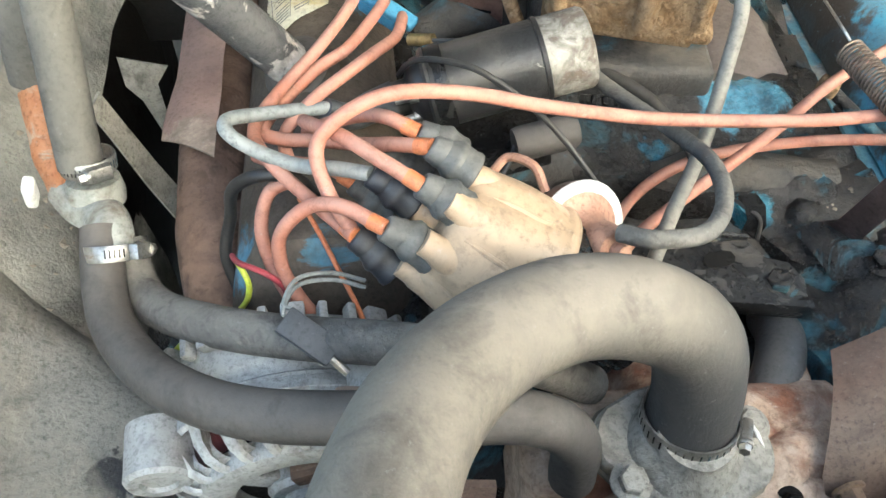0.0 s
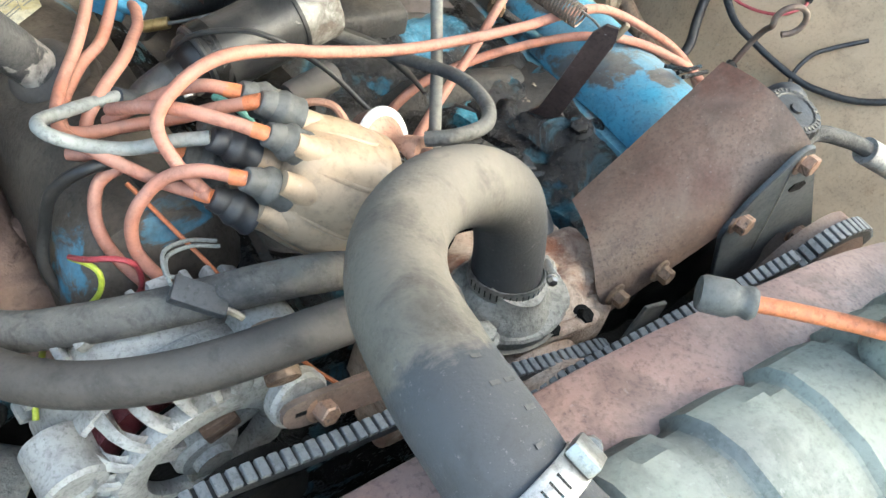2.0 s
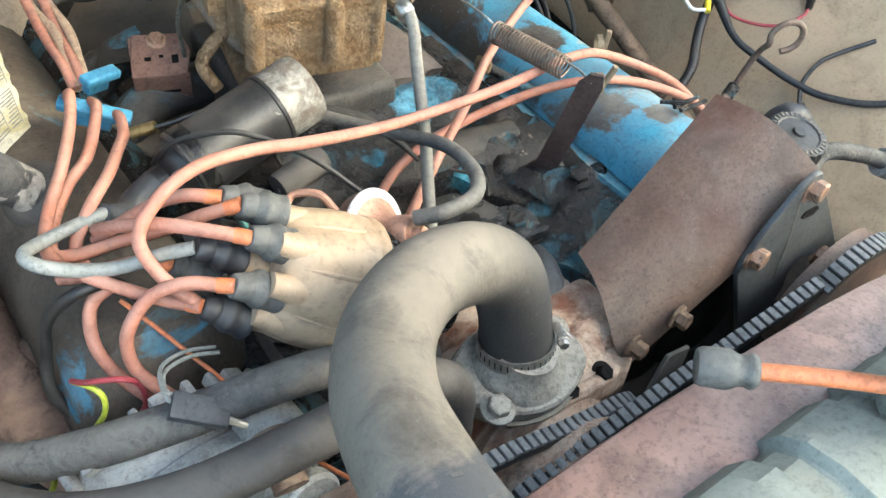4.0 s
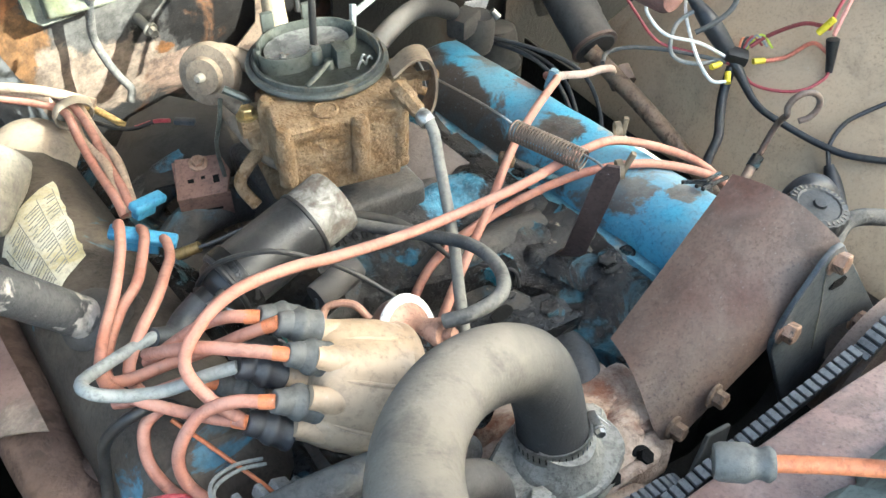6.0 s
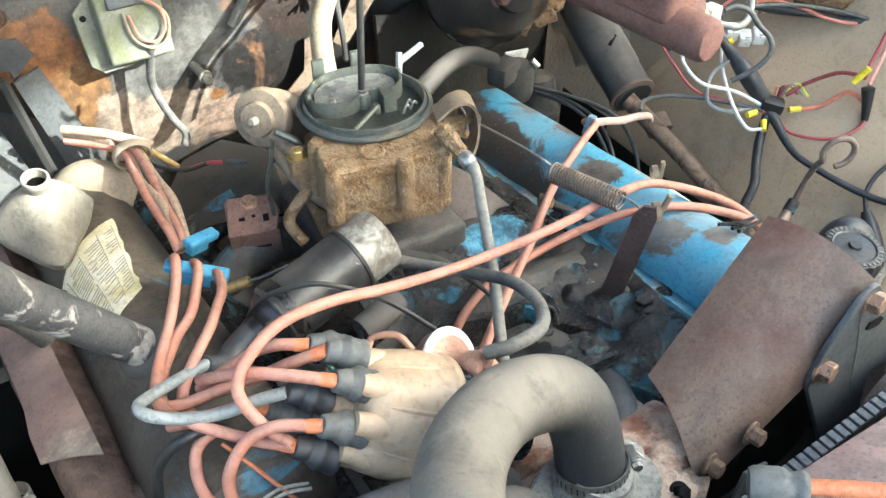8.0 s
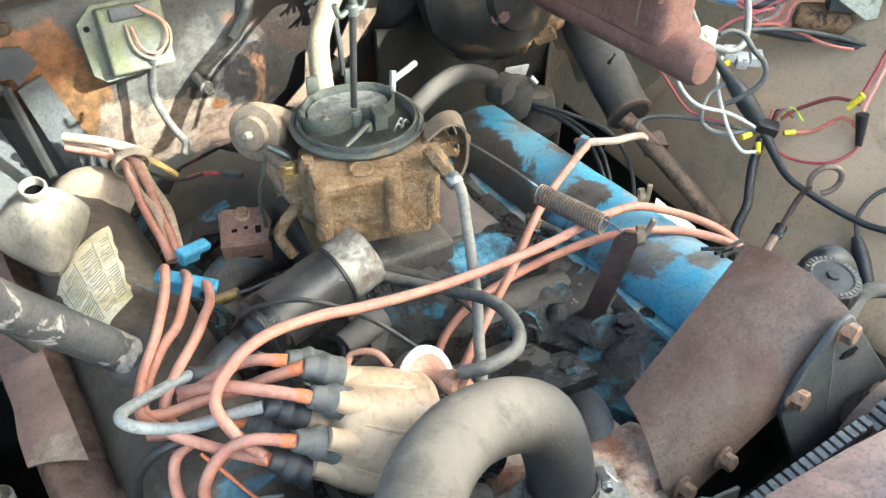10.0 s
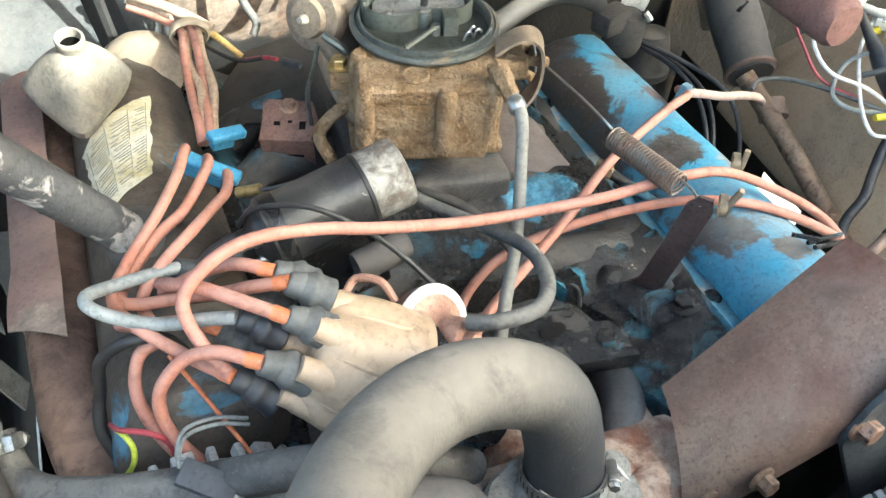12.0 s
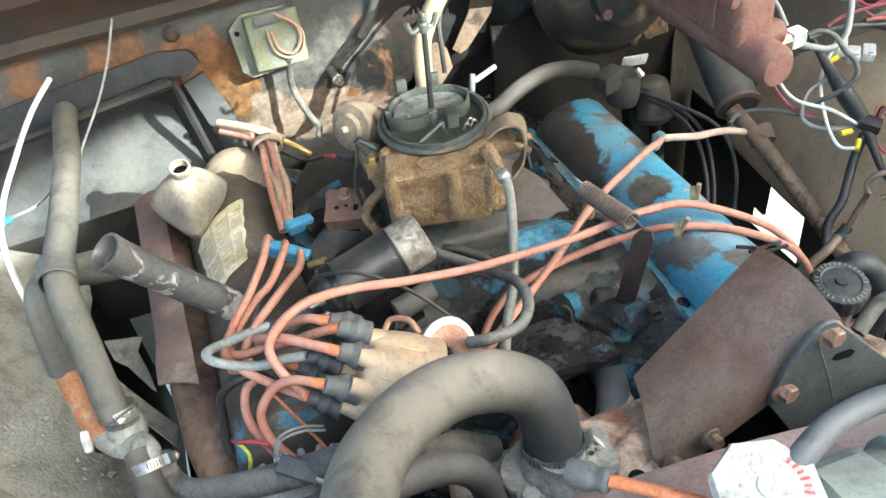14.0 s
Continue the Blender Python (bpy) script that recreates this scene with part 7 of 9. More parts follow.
wire("cloth_tape_wire", [(-0.178, 0.862, 1.124), (-0.20, 0.817, 1.117), (-0.217, 0.771, 1.109), (-0.229, 0.726, 1.103), (-0.236, 0.684, 1.103), (-0.24, 0.643, 1.103), (-0.243, 0.598, 1.095), (-0.238, 0.55, 1.06), (-0.22, 0.50, 1.01)], 0.0033, M_WHITE, "grimy white tape-wrapped wire", n=8)
wire("thin_cable", [(-0.087, 0.925, 1.15), (-0.107, 0.867, 1.123), (-0.13, 0.823, 1.098), (-0.158, 0.778, 1.076), (-0.174, 0.739, 1.068), (-0.194, 0.701, 1.075), (-0.215, 0.669, 1.078), (-0.234, 0.645, 1.088), (-0.25, 0.61, 1.105)], 0.0016, M_GREYWIRE, "thin pale cable across the heater hose", n=8)
bm = B()
sweep(bm, [V(-0.238, 0.638, 1.091), V(-0.253, 0.605, 1.106)], 0.0045, 10)
solo("crimp_sleeve", bm, M_CLIP, "bright blue crimp sleeve", "crimp sleeve")
bm = B()
sheet(bm, [[(-0.215, 0.572, 0.905), (-0.202, 0.572, 0.862), (-0.188, 0.573, 0.815), (-0.172, 0.575, 0.765)], [(-0.222, 0.556, 0.898), (-0.209, 0.555, 0.854), (-0.196, 0.554, 0.805), (-0.180, 0.554, 0.752)]], 0.003)
solo("flat_strap", bm, M_ALU_DK, "dull pale flat metal strap beside the apron", "strap")
bm = B()
sheet(bm, [[(-0.222, 0.66, 0.868), (-0.205, 0.66, 0.863), (-0.180, 0.66, 0.857)], [(-0.219, 0.658, 0.832), (-0.205, 0.652, 0.838), (-0.187, 0.658, 0.835)], [(-0.208, 0.66, 0.808), (-0.200, 0.655, 0.80), (-0.190, 0.66, 0.795)], [(-0.198, 0.66, 0.775), (-0.194, 0.658, 0.765), (-0.190, 0.66, 0.755)]], 0.003)
roughen(bm, 0.006, 45)
solo("torn_sheet", bm, M_ALU_DK, "torn pale sheet of metal low in the bay", "scrap sheet")
bm = B()
lathe(bm, [(0.03, 0.0), (0.031, 0.008), (0.028, 0.01), (0.026, 0.03), (0.026, 0.12)], axis_m(V(-0.165, 0.375, 0.80), (0.7, 0.3, -0.3)), 22)
solo("starter_cable_tube", bm, M_BLOCK, "black tube with a rusty end low beside the alternator", "tube")

# alternator wiring
an = thing("alternator_connector", (-0.02, 0.25, 0.98), "dark grey plastic connector with a bare metal pin", "connector")
bm = B()
cmx = axis_m(V(-0.028, 0.272, 0.996), (0.15, -0.45, 1), (0.85, -0.55, -0.35))
block(bm, cmx, 0.036, 0.017, 0.010, 0.0015)
part("shell", bm, M_GREYPLASTIC, an)
bm = B()
sweep(bm, [cmx @ V(0.010, -0.002, 0.002), cmx @ V(0.03, -0.004, 0.0)], 0.0027, 8)
part("pin", bm, M_STEEL, an, "bare bright pin")
for o in (0.0, 0.005):
    part("wire", sweep(B(), spline([cmx @ V(-0.018, 0.002 + o, 0.0), V(-0.042, 0.285 + o, 1.005), V(-0.035, 0.305 + o, 1.0), V(-0.015, 0.315 + o, 0.99), V(0.005, 0.315 + o, 0.98)], 6), 0.0014, 7), M_GREYWIRE, an)
wire("red_wire", [(-0.081, 0.354, 0.965), (-0.075, 0.341, 0.975), (-0.061, 0.329, 0.983), (-0.051, 0.324, 0.980), (-0.046, 0.324, 0.968), (-0.046, 0.323, 0.950), (-0.052, 0.330, 0.925)], 0.002, M_RED, "thin red wire dropping to the alternator", n=8)
wire("yellow_wire", [(-0.081, 0.354, 0.965), (-0.072, 0.336, 0.972), (-0.069, 0.330, 0.965), (-0.072, 0.329, 0.950), (-0.081, 0.337, 0.925)], 0.002, M_LIME, "thin yellow-green wire dropping to the alternator", n=8)
wire("yellow_wire", [(-0.112, 0.335, 0.90), (-0.115, 0.315, 0.925), (-0.125, 0.298, 0.925), (-0.132, 0.28, 0.91)], 0.0021, M_LIME, "thin yellow-green wire beside the alternator", n=8)
wire("harness_loop", [(-0.02, 0.375, 0.985), (-0.035, 0.375, 1.015), (-0.058, 0.376, 1.018), (-0.078, 0.385, 0.995), (-0.085, 0.39, 0.96), (-0.092, 0.38, 0.93), (-0.085, 0.365, 0.905)], 0.0044, M_BLACK, "black taped harness looping in front of the valve cover", "wire harness", n=12)
wire("thin_orange_wire", [(-0.035, 0.372, 1.0), (-0.022, 0.352, 0.985), (-0.01, 0.33, 0.972), (0.001, 0.309, 0.96), (0.012, 0.28, 0.945), (0.03, 0.23, 0.94), (0.045, 0.19, 0.95)], 0.0017, M_ORANGE_B, "thin bright orange wire beside the distributor", n=8)

# ---------------------------------------------------------------- driver side: spring, bracket, ties
tk = thing("throttle_bracket", (0.355, 0.36, 0.93), "dark brown flat steel throttle spring bracket bent upright", "bracket")
M_BRK = mat("dark_brown_steel", (0.05, 0.034, 0.03), (0.085, 0.06, 0.055), 0.5, metal=0.2, scale=30, bump=0.15)
bm = B()
c0 = [V(0.348, 0.375, 0.936), V(0.346, 0.362, 0.955), V(0.349, 0.354, 1.0), V(0.353, 0.346, 1.05), V(0.354, 0.343, 1.062)]
w = V(0.0066, -0.0078, 0.0)
sheet(bm, [[p - w * (1.0 if i < 4 else 0.5), p, p + w * (1.0 if i < 4 else 0.5)] for i, p in enumerate(c0)], 0.003)
part("upright", bm, M_BRK, tk)
bm = B()
sheet(bm, [[V(0.325, 0.385, 0.925), V(0.336, 0.383, 0.936), V(0.36, 0.376, 0.94)], [V(0.335, 0.362, 0.925), V(0.346, 0.36, 0.938), V(0.37, 0.352, 0.942)], [V(0.345, 0.345, 0.918), V(0.355, 0.34, 0.928), V(0.375, 0.335, 0.936)]], 0.004)
part("foot", bm, M_BLOCK, tk)
sp = thing("return_spring", (0.35, 0.42, 1.02), "rusty coil return spring hooked to a bracket", "spring")
sa, sb = V(0.345, 0.458, 1.036), V(0.361, 0.382, 1.041)
sd = (sb - sa)
ms_ = axis_m(sa, sd)
turns = 24
bm = B()
sweep(bm, [ms_ @ V(0.0095 * math.cos(2 * math.pi * k / 12), 0.0095 * math.sin(2 * math.pi * k / 12), sd.length * k / (12 * turns)) for k in range(12 * turns + 1)], 0.0011, 6)
part("coil", bm, mat("dull_rust_wire", (0.13, 0.10, 0.08), (0.2, 0.155, 0.125), 0.5, metal=0.5), sp)
part("hook", sweep(B(), spline([sb + V(0, 0.002, 0.006), sb + V(0.002, -0.014, 0.006), sb + V(-0.003, -0.03, 0.008), V(0.353, 0.346, 1.054)], 5), 0.0011, 6), M_STEEL, sp)
part("rod", sweep(B(), spline([sa + V(0, 0, 0.006), sa + V(-0.006, 0.012, 0.012), V(0.338, 0.51, 1.045), V(0.332, 0.575, 1.04)], 5), 0.0011, 6), M_STEEL, sp)
for p, z, L in (((0.472, 0.44, 0.992), (0.1, 0.05, 1), 0.02), ((0.42, 0.388, 1.0), (0.25, -0.2, 1), 0.03)):
    t = thing("cable_tie", p, "pale yellow plastic tie round the leads", "cable tie", "cable ties")
    bm = B()
    lathe(bm, [(0.0085, -0.003), (0.0098, -0.003), (0.0098, 0.003), (0.0085, 0.003)], axis_m(V(p), (0.8, -0.5, 0.1)), 16, None, True)
    part("loop", bm, M_CREAM, t)
    bm = B()
    block(bm, axis_m(V(p) + V(0.002, -0.006, 0.008), z) @ pose(0, 0, 0), 0.006, 0.005, L, 0.001)
    part("tail", bm, M_CREAM, t)
tc = thing("lead_clip", (0.36, 0.478, 0.97), "small brass lead clip and screw", "wire clip")
bm = B()
block(bm, axis_m(V(0.363, 0.482, 0.978), (0.2, 0, 1), (0.8, -0.6, 0)), 0.016, 0.014, 0.012, 0.003)
part("clip", bm, M_CARB, tc)
part("stud", sweep(B(), [V(0.366, 0.48, 0.976), V(0.40, 0.445, 0.958)], 0.005, 10), M_BLOCK, tc)
vcx = thing("cover_clip", (0.498, 0.352, 0.97), "small bent wire spring clip on the valve cover", "wire clip")
for a, b in (((0.47, 0.352, 0.985), (0.485, 0.335, 0.99)), ((0.478, 0.34, 0.984), (0.52, 0.345, 0.977)), ((0.482, 0.335, 0.982), (0.524, 0.338, 0.975))):
    part("leg", sweep(B(), [V(a), V(b)], 0.0022, 8), M_BLOCK, vcx)
bs = thing("blue_lead_clip", (0.50, 0.58, 0.96), "blue-grey plastic lead clip on the valve cover edge", "wire clip")
bm = B()
block(bm, axis_m(V(0.508, 0.575, 0.968), (0.3, 0, 1), (1, 0.5, 0)), 0.014, 0.010, 0.024, 0.003)
part("clip", bm, mat("blue_grey_plastic", (0.12, 0.2, 0.25), (0.16, 0.25, 0.3), 0.5), bs)

# black bracket by the thermostat
bk = thing("lifting_bracket", (0.26, 0.335, 0.91), "oily black pressed steel bracket with a hole", "bracket")
BKM = axis_m(V(0.30, 0.34, 0.929), (0.0, -0.2, 1), (1, 0, 0))
bm = B()
plate(bm, [(-0.085, -0.006), (0.002, -0.018), (0.016, -0.014), (0.017, 0.0), (0.008, 0.014), (-0.008, 0.018), (-0.02, 0.034), (-0.045, 0.032), (-0.075, 0.036), (-0.088, 0.02)], BKM @ pose(0, 0, -0.004), 0.004, 0.001)
part("base", bm, M_WETSTEEL, bk)
bm = B()
sheet(bm, [[BKM @ V(-0.085 + 0.0102 * k, -0.006 - 0.0125 * k / 10, 0.001), BKM @ V(-0.085 + 0.0102 * k, -0.0095 - 0.0125 * k / 10, 0.0015), BKM @ V(-0.085 + 0.0102 * k, -0.011 - 0.0125 * k / 10, -0.003), BKM @ V(-0.085 + 0.0102 * k, -0.011 - 0.0125 * k / 10, -0.014)] for k in range(11)], 0.002, True)
part("front_lip", bm, M_WETSTEEL, bk)
bm = B()
sweep(bm, spline([BKM @ V(-0.086, 0.024, 0.002), BKM @ V(-0.065, 0.033, 0.006), BKM @ V(-0.042, 0.034, 0.007), BKM @ V(-0.02, 0.033, 0.003)], 6), 0.0024, 8)
part("back_lip", bm, M_WETSTEEL, bk)
bm = B()
slot = [(-0.012, 0.0), (-0.010, -0.0045), (-0.005, -0.006), (0.005, -0.006), (0.010, -0.0045), (0.012, 0.0), (0.010, 0.0045), (0.005, 0.006), (-0.005, 0.006), (-0.010, 0.0045)]
plate(bm, slot, BKM @ pose(-0.043, 0.017, 0.0006, 0, 0, 8), 0.0012, 0)
part("slot", bm, M_SHADE, bk)
bm = B()
sheet(bm, [[BKM @ V(-0.022 + a, 0.036 + b, c) for a, b, c in row] for row in (((0, 0, -0.004), (0.012, -0.002, -0.004)), ((0.0, 0.003, 0.014), (0.014, 0.001, 0.012)), ((-0.004, 0.012, 0.024), (0.010, 0.010, 0.026)), ((-0.006, 0.022, 0.02), (0.006, 0.022, 0.024)))], 0.003)
part("tab", bm, M_WETSTEEL, bk)
wire("sensor_wire", [(0.185, 0.535, 0.955), (0.21, 0.51, 0.962), (0.235, 0.485, 0.958), (0.25, 0.455, 0.95), (0.255, 0.43, 0.945)], lambda s: 0.0055 - 0.0035 * min(1, 2 * max(0, s - 0.45)), M_BLACK, "black sleeved sensor wire on the manifold", n=10)
wire("thin_rod", [(0.265, 0.40, 0.955), (0.275, 0.385, 0.958), (0.285, 0.375, 0.955), (0.286, 0.368, 0.94)], 0.0016, M_BLACK, "thin black rod by the bracket", "rod", n=7)

# dipstick
dp = thing("dipstick", (0.59, 0.37, 0.88), "rusty dipstick with a looped handle in its tube", "dipstick")
part("tube", sweep(B(), spline([(0.56, 0.40, 0.80), (0.585, 0.375, 0.875), (0.61, 0.37, 0.90), (0.636, 0.377, 0.913)], 5), 0.0058, 10), M_RUST, dp)
part("collar", sweep(B(), [V(0.634, 0.376, 0.912), V(0.646, 0.379, 0.92)], 0.0068, 12), M_BLOCK, dp)
lo = V(0.652, 0.352, 0.998)
loop_ = [V(0.646, 0.379, 0.92), V(0.656, 0.378, 0.95), V(0.655, 0.372, 0.97)] + [lo + 0.017 * (math.cos(a) * V(0.83, -0.5, 0.2).normalized() + math.sin(a) * V(-0.1, 0.1, 1).normalized()) for a in [radians(200 - 33 * k) for k in range(10)]]
part("handle", sweep(B(), spline(loop_, 5), 0.0034, 10), M_RUST, dp)


# ---------------------------------------------------------------- brake booster and master cylinder
M_RUSTSCALE = mat("crumbling_rust", (0.16, 0.09, 0.045), (0.30, 0.19, 0.10), 0.9, scale=60, bump=0.9, patch=(0.06, 0.045, 0.035), pscale=70, pthr=0.55)
bo = thing("brake_booster", (0.60, 0.86, 0.93), "round black brake booster with flaking rust", "brake booster")
BM = axis_m(V(0.60, 0.875, 1.045), (0.06, -1, 0.10), (0, 0, 1))
bm = B()
lathe(bm, [(0.06, -0.07), (0.108, -0.05), (0.118, -0.03), (0.121, -0.012), (0.124, -0.008), (0.124, -0.002), (0.119, 0.002), (0.112, 0.022), (0.09, 0.04), (0.062, 0.048), (0.058, 0.06), (0.03, 0.064), (0.0, 0.064)], BM, 56)
part("shell", bm, M_BOOSTER, bo)
for a in range(0, 360, 45):
    bm = B()
    block(bm, BM @ pose(0, 0, 0, 0, 0, a) @ pose(0.121, 0, -0.005), 0.008, 0.02, 0.010, 0.002)
    part("crimp", bm, M_BOOSTER, bo)
for s in (-1, 1):
    part("nut", hexbolt(B(), BM @ V(-0.03, s * 0.042, 0.05), BM.to_3x3() @ V(0, 0, 1), 0.009, 0.014), M_MC, bo)
bm = B()
sweep(bm, [BM @ V((0.10 + 0.012 * noise.noise(V(k * 0.7, 0, 0))) * math.cos(radians(188 + 5 * k)), (0.10 + 0.012 * noise.noise(V(k * 0.7, 0, 0))) * math.sin(radians(188 + 5 * k)), 0.028 + 0.006 * noise.noise(V(k * 0.9, 3, 0))) for k in range(16)], lambda s: 0.004 + 0.016 * math.sin(3.14 * s), 14)
roughen(bm, 0.009, 70)
part("rust_scale", bm, M_RUSTSCALE, bo, "crumbling orange-brown rust scale", 20)
bm = B()
lathe(bm, [(0.019, 0.0), (0.019, 0.018), (0.016, 0.02), (0.016, 0.03), (0.0, 0.03)], BM @ pose(0.075, 0.05, 0.034), 20)
part("check_valve", bm, M_BLACK, bo, "black check valve with a white grommet")
mc = thing("master_cylinder", (0.635, 0.65, 1.03), "rust-red cast brake master cylinder with a cream lid", "master cylinder")
MM = axis_m(V(0.630, 0.665, 1.098), (0, 0.0, 1), (0.06, -1, 0))
bm = B()
block(bm, MM, 0.18, 0.058, 0.075, 0.014, 3)
block(bm, MM @ pose(-0.01, 0, 0.03), 0.19, 0.074, 0.018, 0.005, 2)
sweep(bm, [MM @ V(-0.14, 0, -0.044), MM @ V(0.095, 0, -0.044), MM @ V(0.118, 0, -0.044)], 0.026, 24)
lathe(bm, [(0.026, 0.0), (0.0255, 0.012), (0.021, 0.02), (0.0, 0.023)], axis_m(MM @ V(0.117, 0, -0.044), MM.to_3x3() @ V(1, 0, 0)), 24)
roughen(bm, 0.0015, 50)
part("body", bm, M_MC, mc)
bm = B()
lathe(bm, [(0.016, 0.0), (0.017, 0.03), (0.014, 0.034), (0.0, 0.034)], axis_m(MM @ V(0.07, 0.02, -0.04), (1, 0.05, 0.05)), 18)
part("outlet_boss", bm, M_MC, mc)
bm = B()
out = [(0.094 * (abs(math.cos(a)) ** 0.62) * (1 if math.cos(a) > 0 else -1), 0.038 * (abs(math.sin(a)) ** 0.45) * (1 if math.sin(a) > 0 else -1)) for a in [2 * math.pi * (k + 0.5) / 40 for k in range(40)]]
plate(bm, out, MM @ pose(-0.01, 0, 0.0395), 0.012, 0.003)
plate(bm, [(0.42 * x + 0.048, 0.72 * y) for x, y in out], MM @ pose(-0.01, 0, 0.05), 0.011, 0.004)
plate(bm, [(0.42 * x - 0.05, 0.72 * y) for x, y in out], MM @ pose(-0.01, 0, 0.05), 0.011, 0.004)
part("lid", bm, M_LID, mc, "dirty cream lid")
for x in (0.06, -0.06):
    bm = B()
    sweep(bm, spline([MM @ V(x, 0.043, -0.01), MM @ V(x + 0.004, 0.042, 0.045), MM @ V(x + 0.006, 0.03, 0.068), MM @ V(x + 0.006, -0.03, 0.068), MM @ V(x + 0.004, -0.042, 0.045), MM @ V(x, -0.041, -0.01)], 5), 0.0022, 8)
    part("bail_wire", bm, M_RUST, mc)
bm = B()
lathe(bm, [(0.009, 0.0), (0.009, 0.014), (0.006, 0.016), (0.006, 0.03)], axis_m(V(0.685, 0.592, 1.045), (1, 0.0, 0)), 6)
part("brass_fitting", bm, M_BRASS, mc)
bm = B()
block(bm, pose(0.712, 0.595, 1.043, 0, 0, 4), 0.022, 0.02, 0.022, 0.003)
part("union", bm, M_WHITE, mc, "pale union block")
wire("brake_pipe", [(0.717, 0.579, 1.053), (0.732, 0.574, 1.056), (0.745, 0.563, 1.05), (0.752, 0.551, 1.035), (0.761, 0.539, 1.022), (0.762, 0.532, 1.008), (0.754, 0.533, 0.993), (0.737, 0.542, 0.977), (0.724, 0.552, 0.967)], 0.0034, M_BOOT, "bent dark grey brake pipe", "brake pipe", "brake pipes")
wire("brake_pipe", [(0.702, 0.599, 1.042), (0.717, 0.599, 1.031), (0.741, 0.592, 1.022), (0.762, 0.588, 1.015), (0.784, 0.591, 1.018), (0.803, 0.605, 1.032), (0.819, 0.629, 1.06), (0.829, 0.658, 1.087), (0.831, 0.686, 1.104), (0.829, 0.713, 1.115), (0.81, 0.76, 1.13)], 0.0046, M_GREYWIRE, "bent grey steel brake pipe rising in a loop", "brake pipe", "brake pipes")
wire("brake_pipe", [(0.70, 0.60, 1.06), (0.69, 0.62, 1.09), (0.67, 0.64, 1.10)], 0.003, M_GREYWIRE, "short grey steel brake pipe", "brake pipe", "brake pipes")

# vacuum hoses at the rear
wire("vacuum_hose", [(0.268, 0.757, 1.02), (0.272, 0.772, 1.05), (0.284, 0.788, 1.085), (0.325, 0.806, 1.13), (0.378, 0.805, 1.156), (0.435, 0.785, 1.168), (0.49, 0.765, 1.165), (0.545, 0.76, 1.15)], 0.0125, M_CREAM, "yellowed cream vacuum hose arching to the booster", "vacuum hose", n=16)
wire("vacuum_hose", [(0.30, 0.70, 0.99), (0.33, 0.68, 1.01), (0.38, 0.70, 1.02), (0.43, 0.73, 1.01), (0.48, 0.76, 0.985), (0.53, 0.79, 0.95)], 0.0115, M_HOSE_DK, "dusty dark rubber hose behind the carburettor", "vacuum hose", n=14)
wire("thin_hose", [(0.30, 0.77, 1.03), (0.303, 0.78, 1.06), (0.31, 0.80, 1.09), (0.34, 0.84, 1.11), (0.37, 0.85, 1.12), (0.40, 0.83, 1.12), (0.42, 0.81, 1.105)], lambda s: 0.0035, M_BLACK, "thin black vacuum hose with a pale end", "vacuum hose", n=8)
wire("thin_hose", [(0.375, 0.85, 1.12), (0.40, 0.83, 1.12), (0.422, 0.81, 1.104)], 0.0042, M_GREYWIRE, "pale grey end of a thin vacuum hose", "vacuum hose", n=8)

# ---------------------------------------------------------------- steering column
sc = thing("steering_column", (0.72, 0.85, 0.85), "black steering column tube with a rusty shaft", "steering column")
ca, cb_ = V(0.735, 0.715, 0.860), V(0.772, 0.90, 0.945)
bm = B()
mcol = axis_m(ca, cb_ - ca)
Lc = (cb_ - ca).length + 0.05
lathe(bm, [(0.0, 0.002), (0.028, 0.0), (0.0325, 0.004), (0.0325, 0.05), (0.034, 0.052), (0.034, Lc)], mcol, 30)
part("tube", bm, M_HOSE_DK, sc)
bm = B()
lathe(bm, [(0.033, 0.002), (0.035, 0.003), (0.035, 0.007), (0.033, 0.008)], mcol, 30)
part("end_ring", bm, M_RUST, sc, "rusty ring at the end of the tube")
bm = B()
block(bm, axis_m(V(0.742, 0.778, 0.923), V(-0.3, -0.2, 1), (1, 0.5, 0.3)), 0.022, 0.006, 0.004, 0.0015)
part("slot", bm, M_SHADE, sc)
bm = B()
sweep(bm, spline([ca + V(-0.012, 0.0, 0.002), V(0.738, 0.66, 0.83), V(0.748, 0.605, 0.802), V(0.757, 0.525, 0.762), V(0.768, 0.45, 0.725)], 4), 0.0125, 16)
part("shaft", bm, M_SHAFT, sc, "rust-brown shaft")
bm = B()
sweep(bm, [V(0.752, 0.685, 0.835), V(0.748, 0.665, 0.823)], 0.019, 16)
part("coupling", bm, M_RUST, sc)
bk2 = thing("hose_elbow", (0.56, 0.80, 0.88), "dusty dark elbow fitting at the end of the vacuum hose", "fitting")
bm = B()
lathe(bm, [(0.024, 0.0), (0.026, 0.01), (0.024, 0.04), (0.018, 0.052), (0.0, 0.054)], axis_m(V(0.592, 0.815, 0.865), (0.05, -0.1, 1)), 24)
block(bm, pose(0.565, 0.806, 0.915, 0, 0, 20), 0.045, 0.03, 0.03, 0.006)
roughen(bm, 0.002, 40)
part("body", bm, M_CANISTER, bk2)
bm = B()
sweep(bm, [V(0.605, 0.796, 0.925), V(0.612, 0.79, 0.915)], 0.005, 8)
part("stem", bm, M_STEEL, bk2)
cn = thing("vapour_canister", (0.668, 0.84, 0.78), "dusty black canister hanging beside the steering column", "canister")
CNM = axis_m(V(0.666, 0.838, 0.795), (-0.02, 0.16, 1), (1, 0, 0))
bm = B()
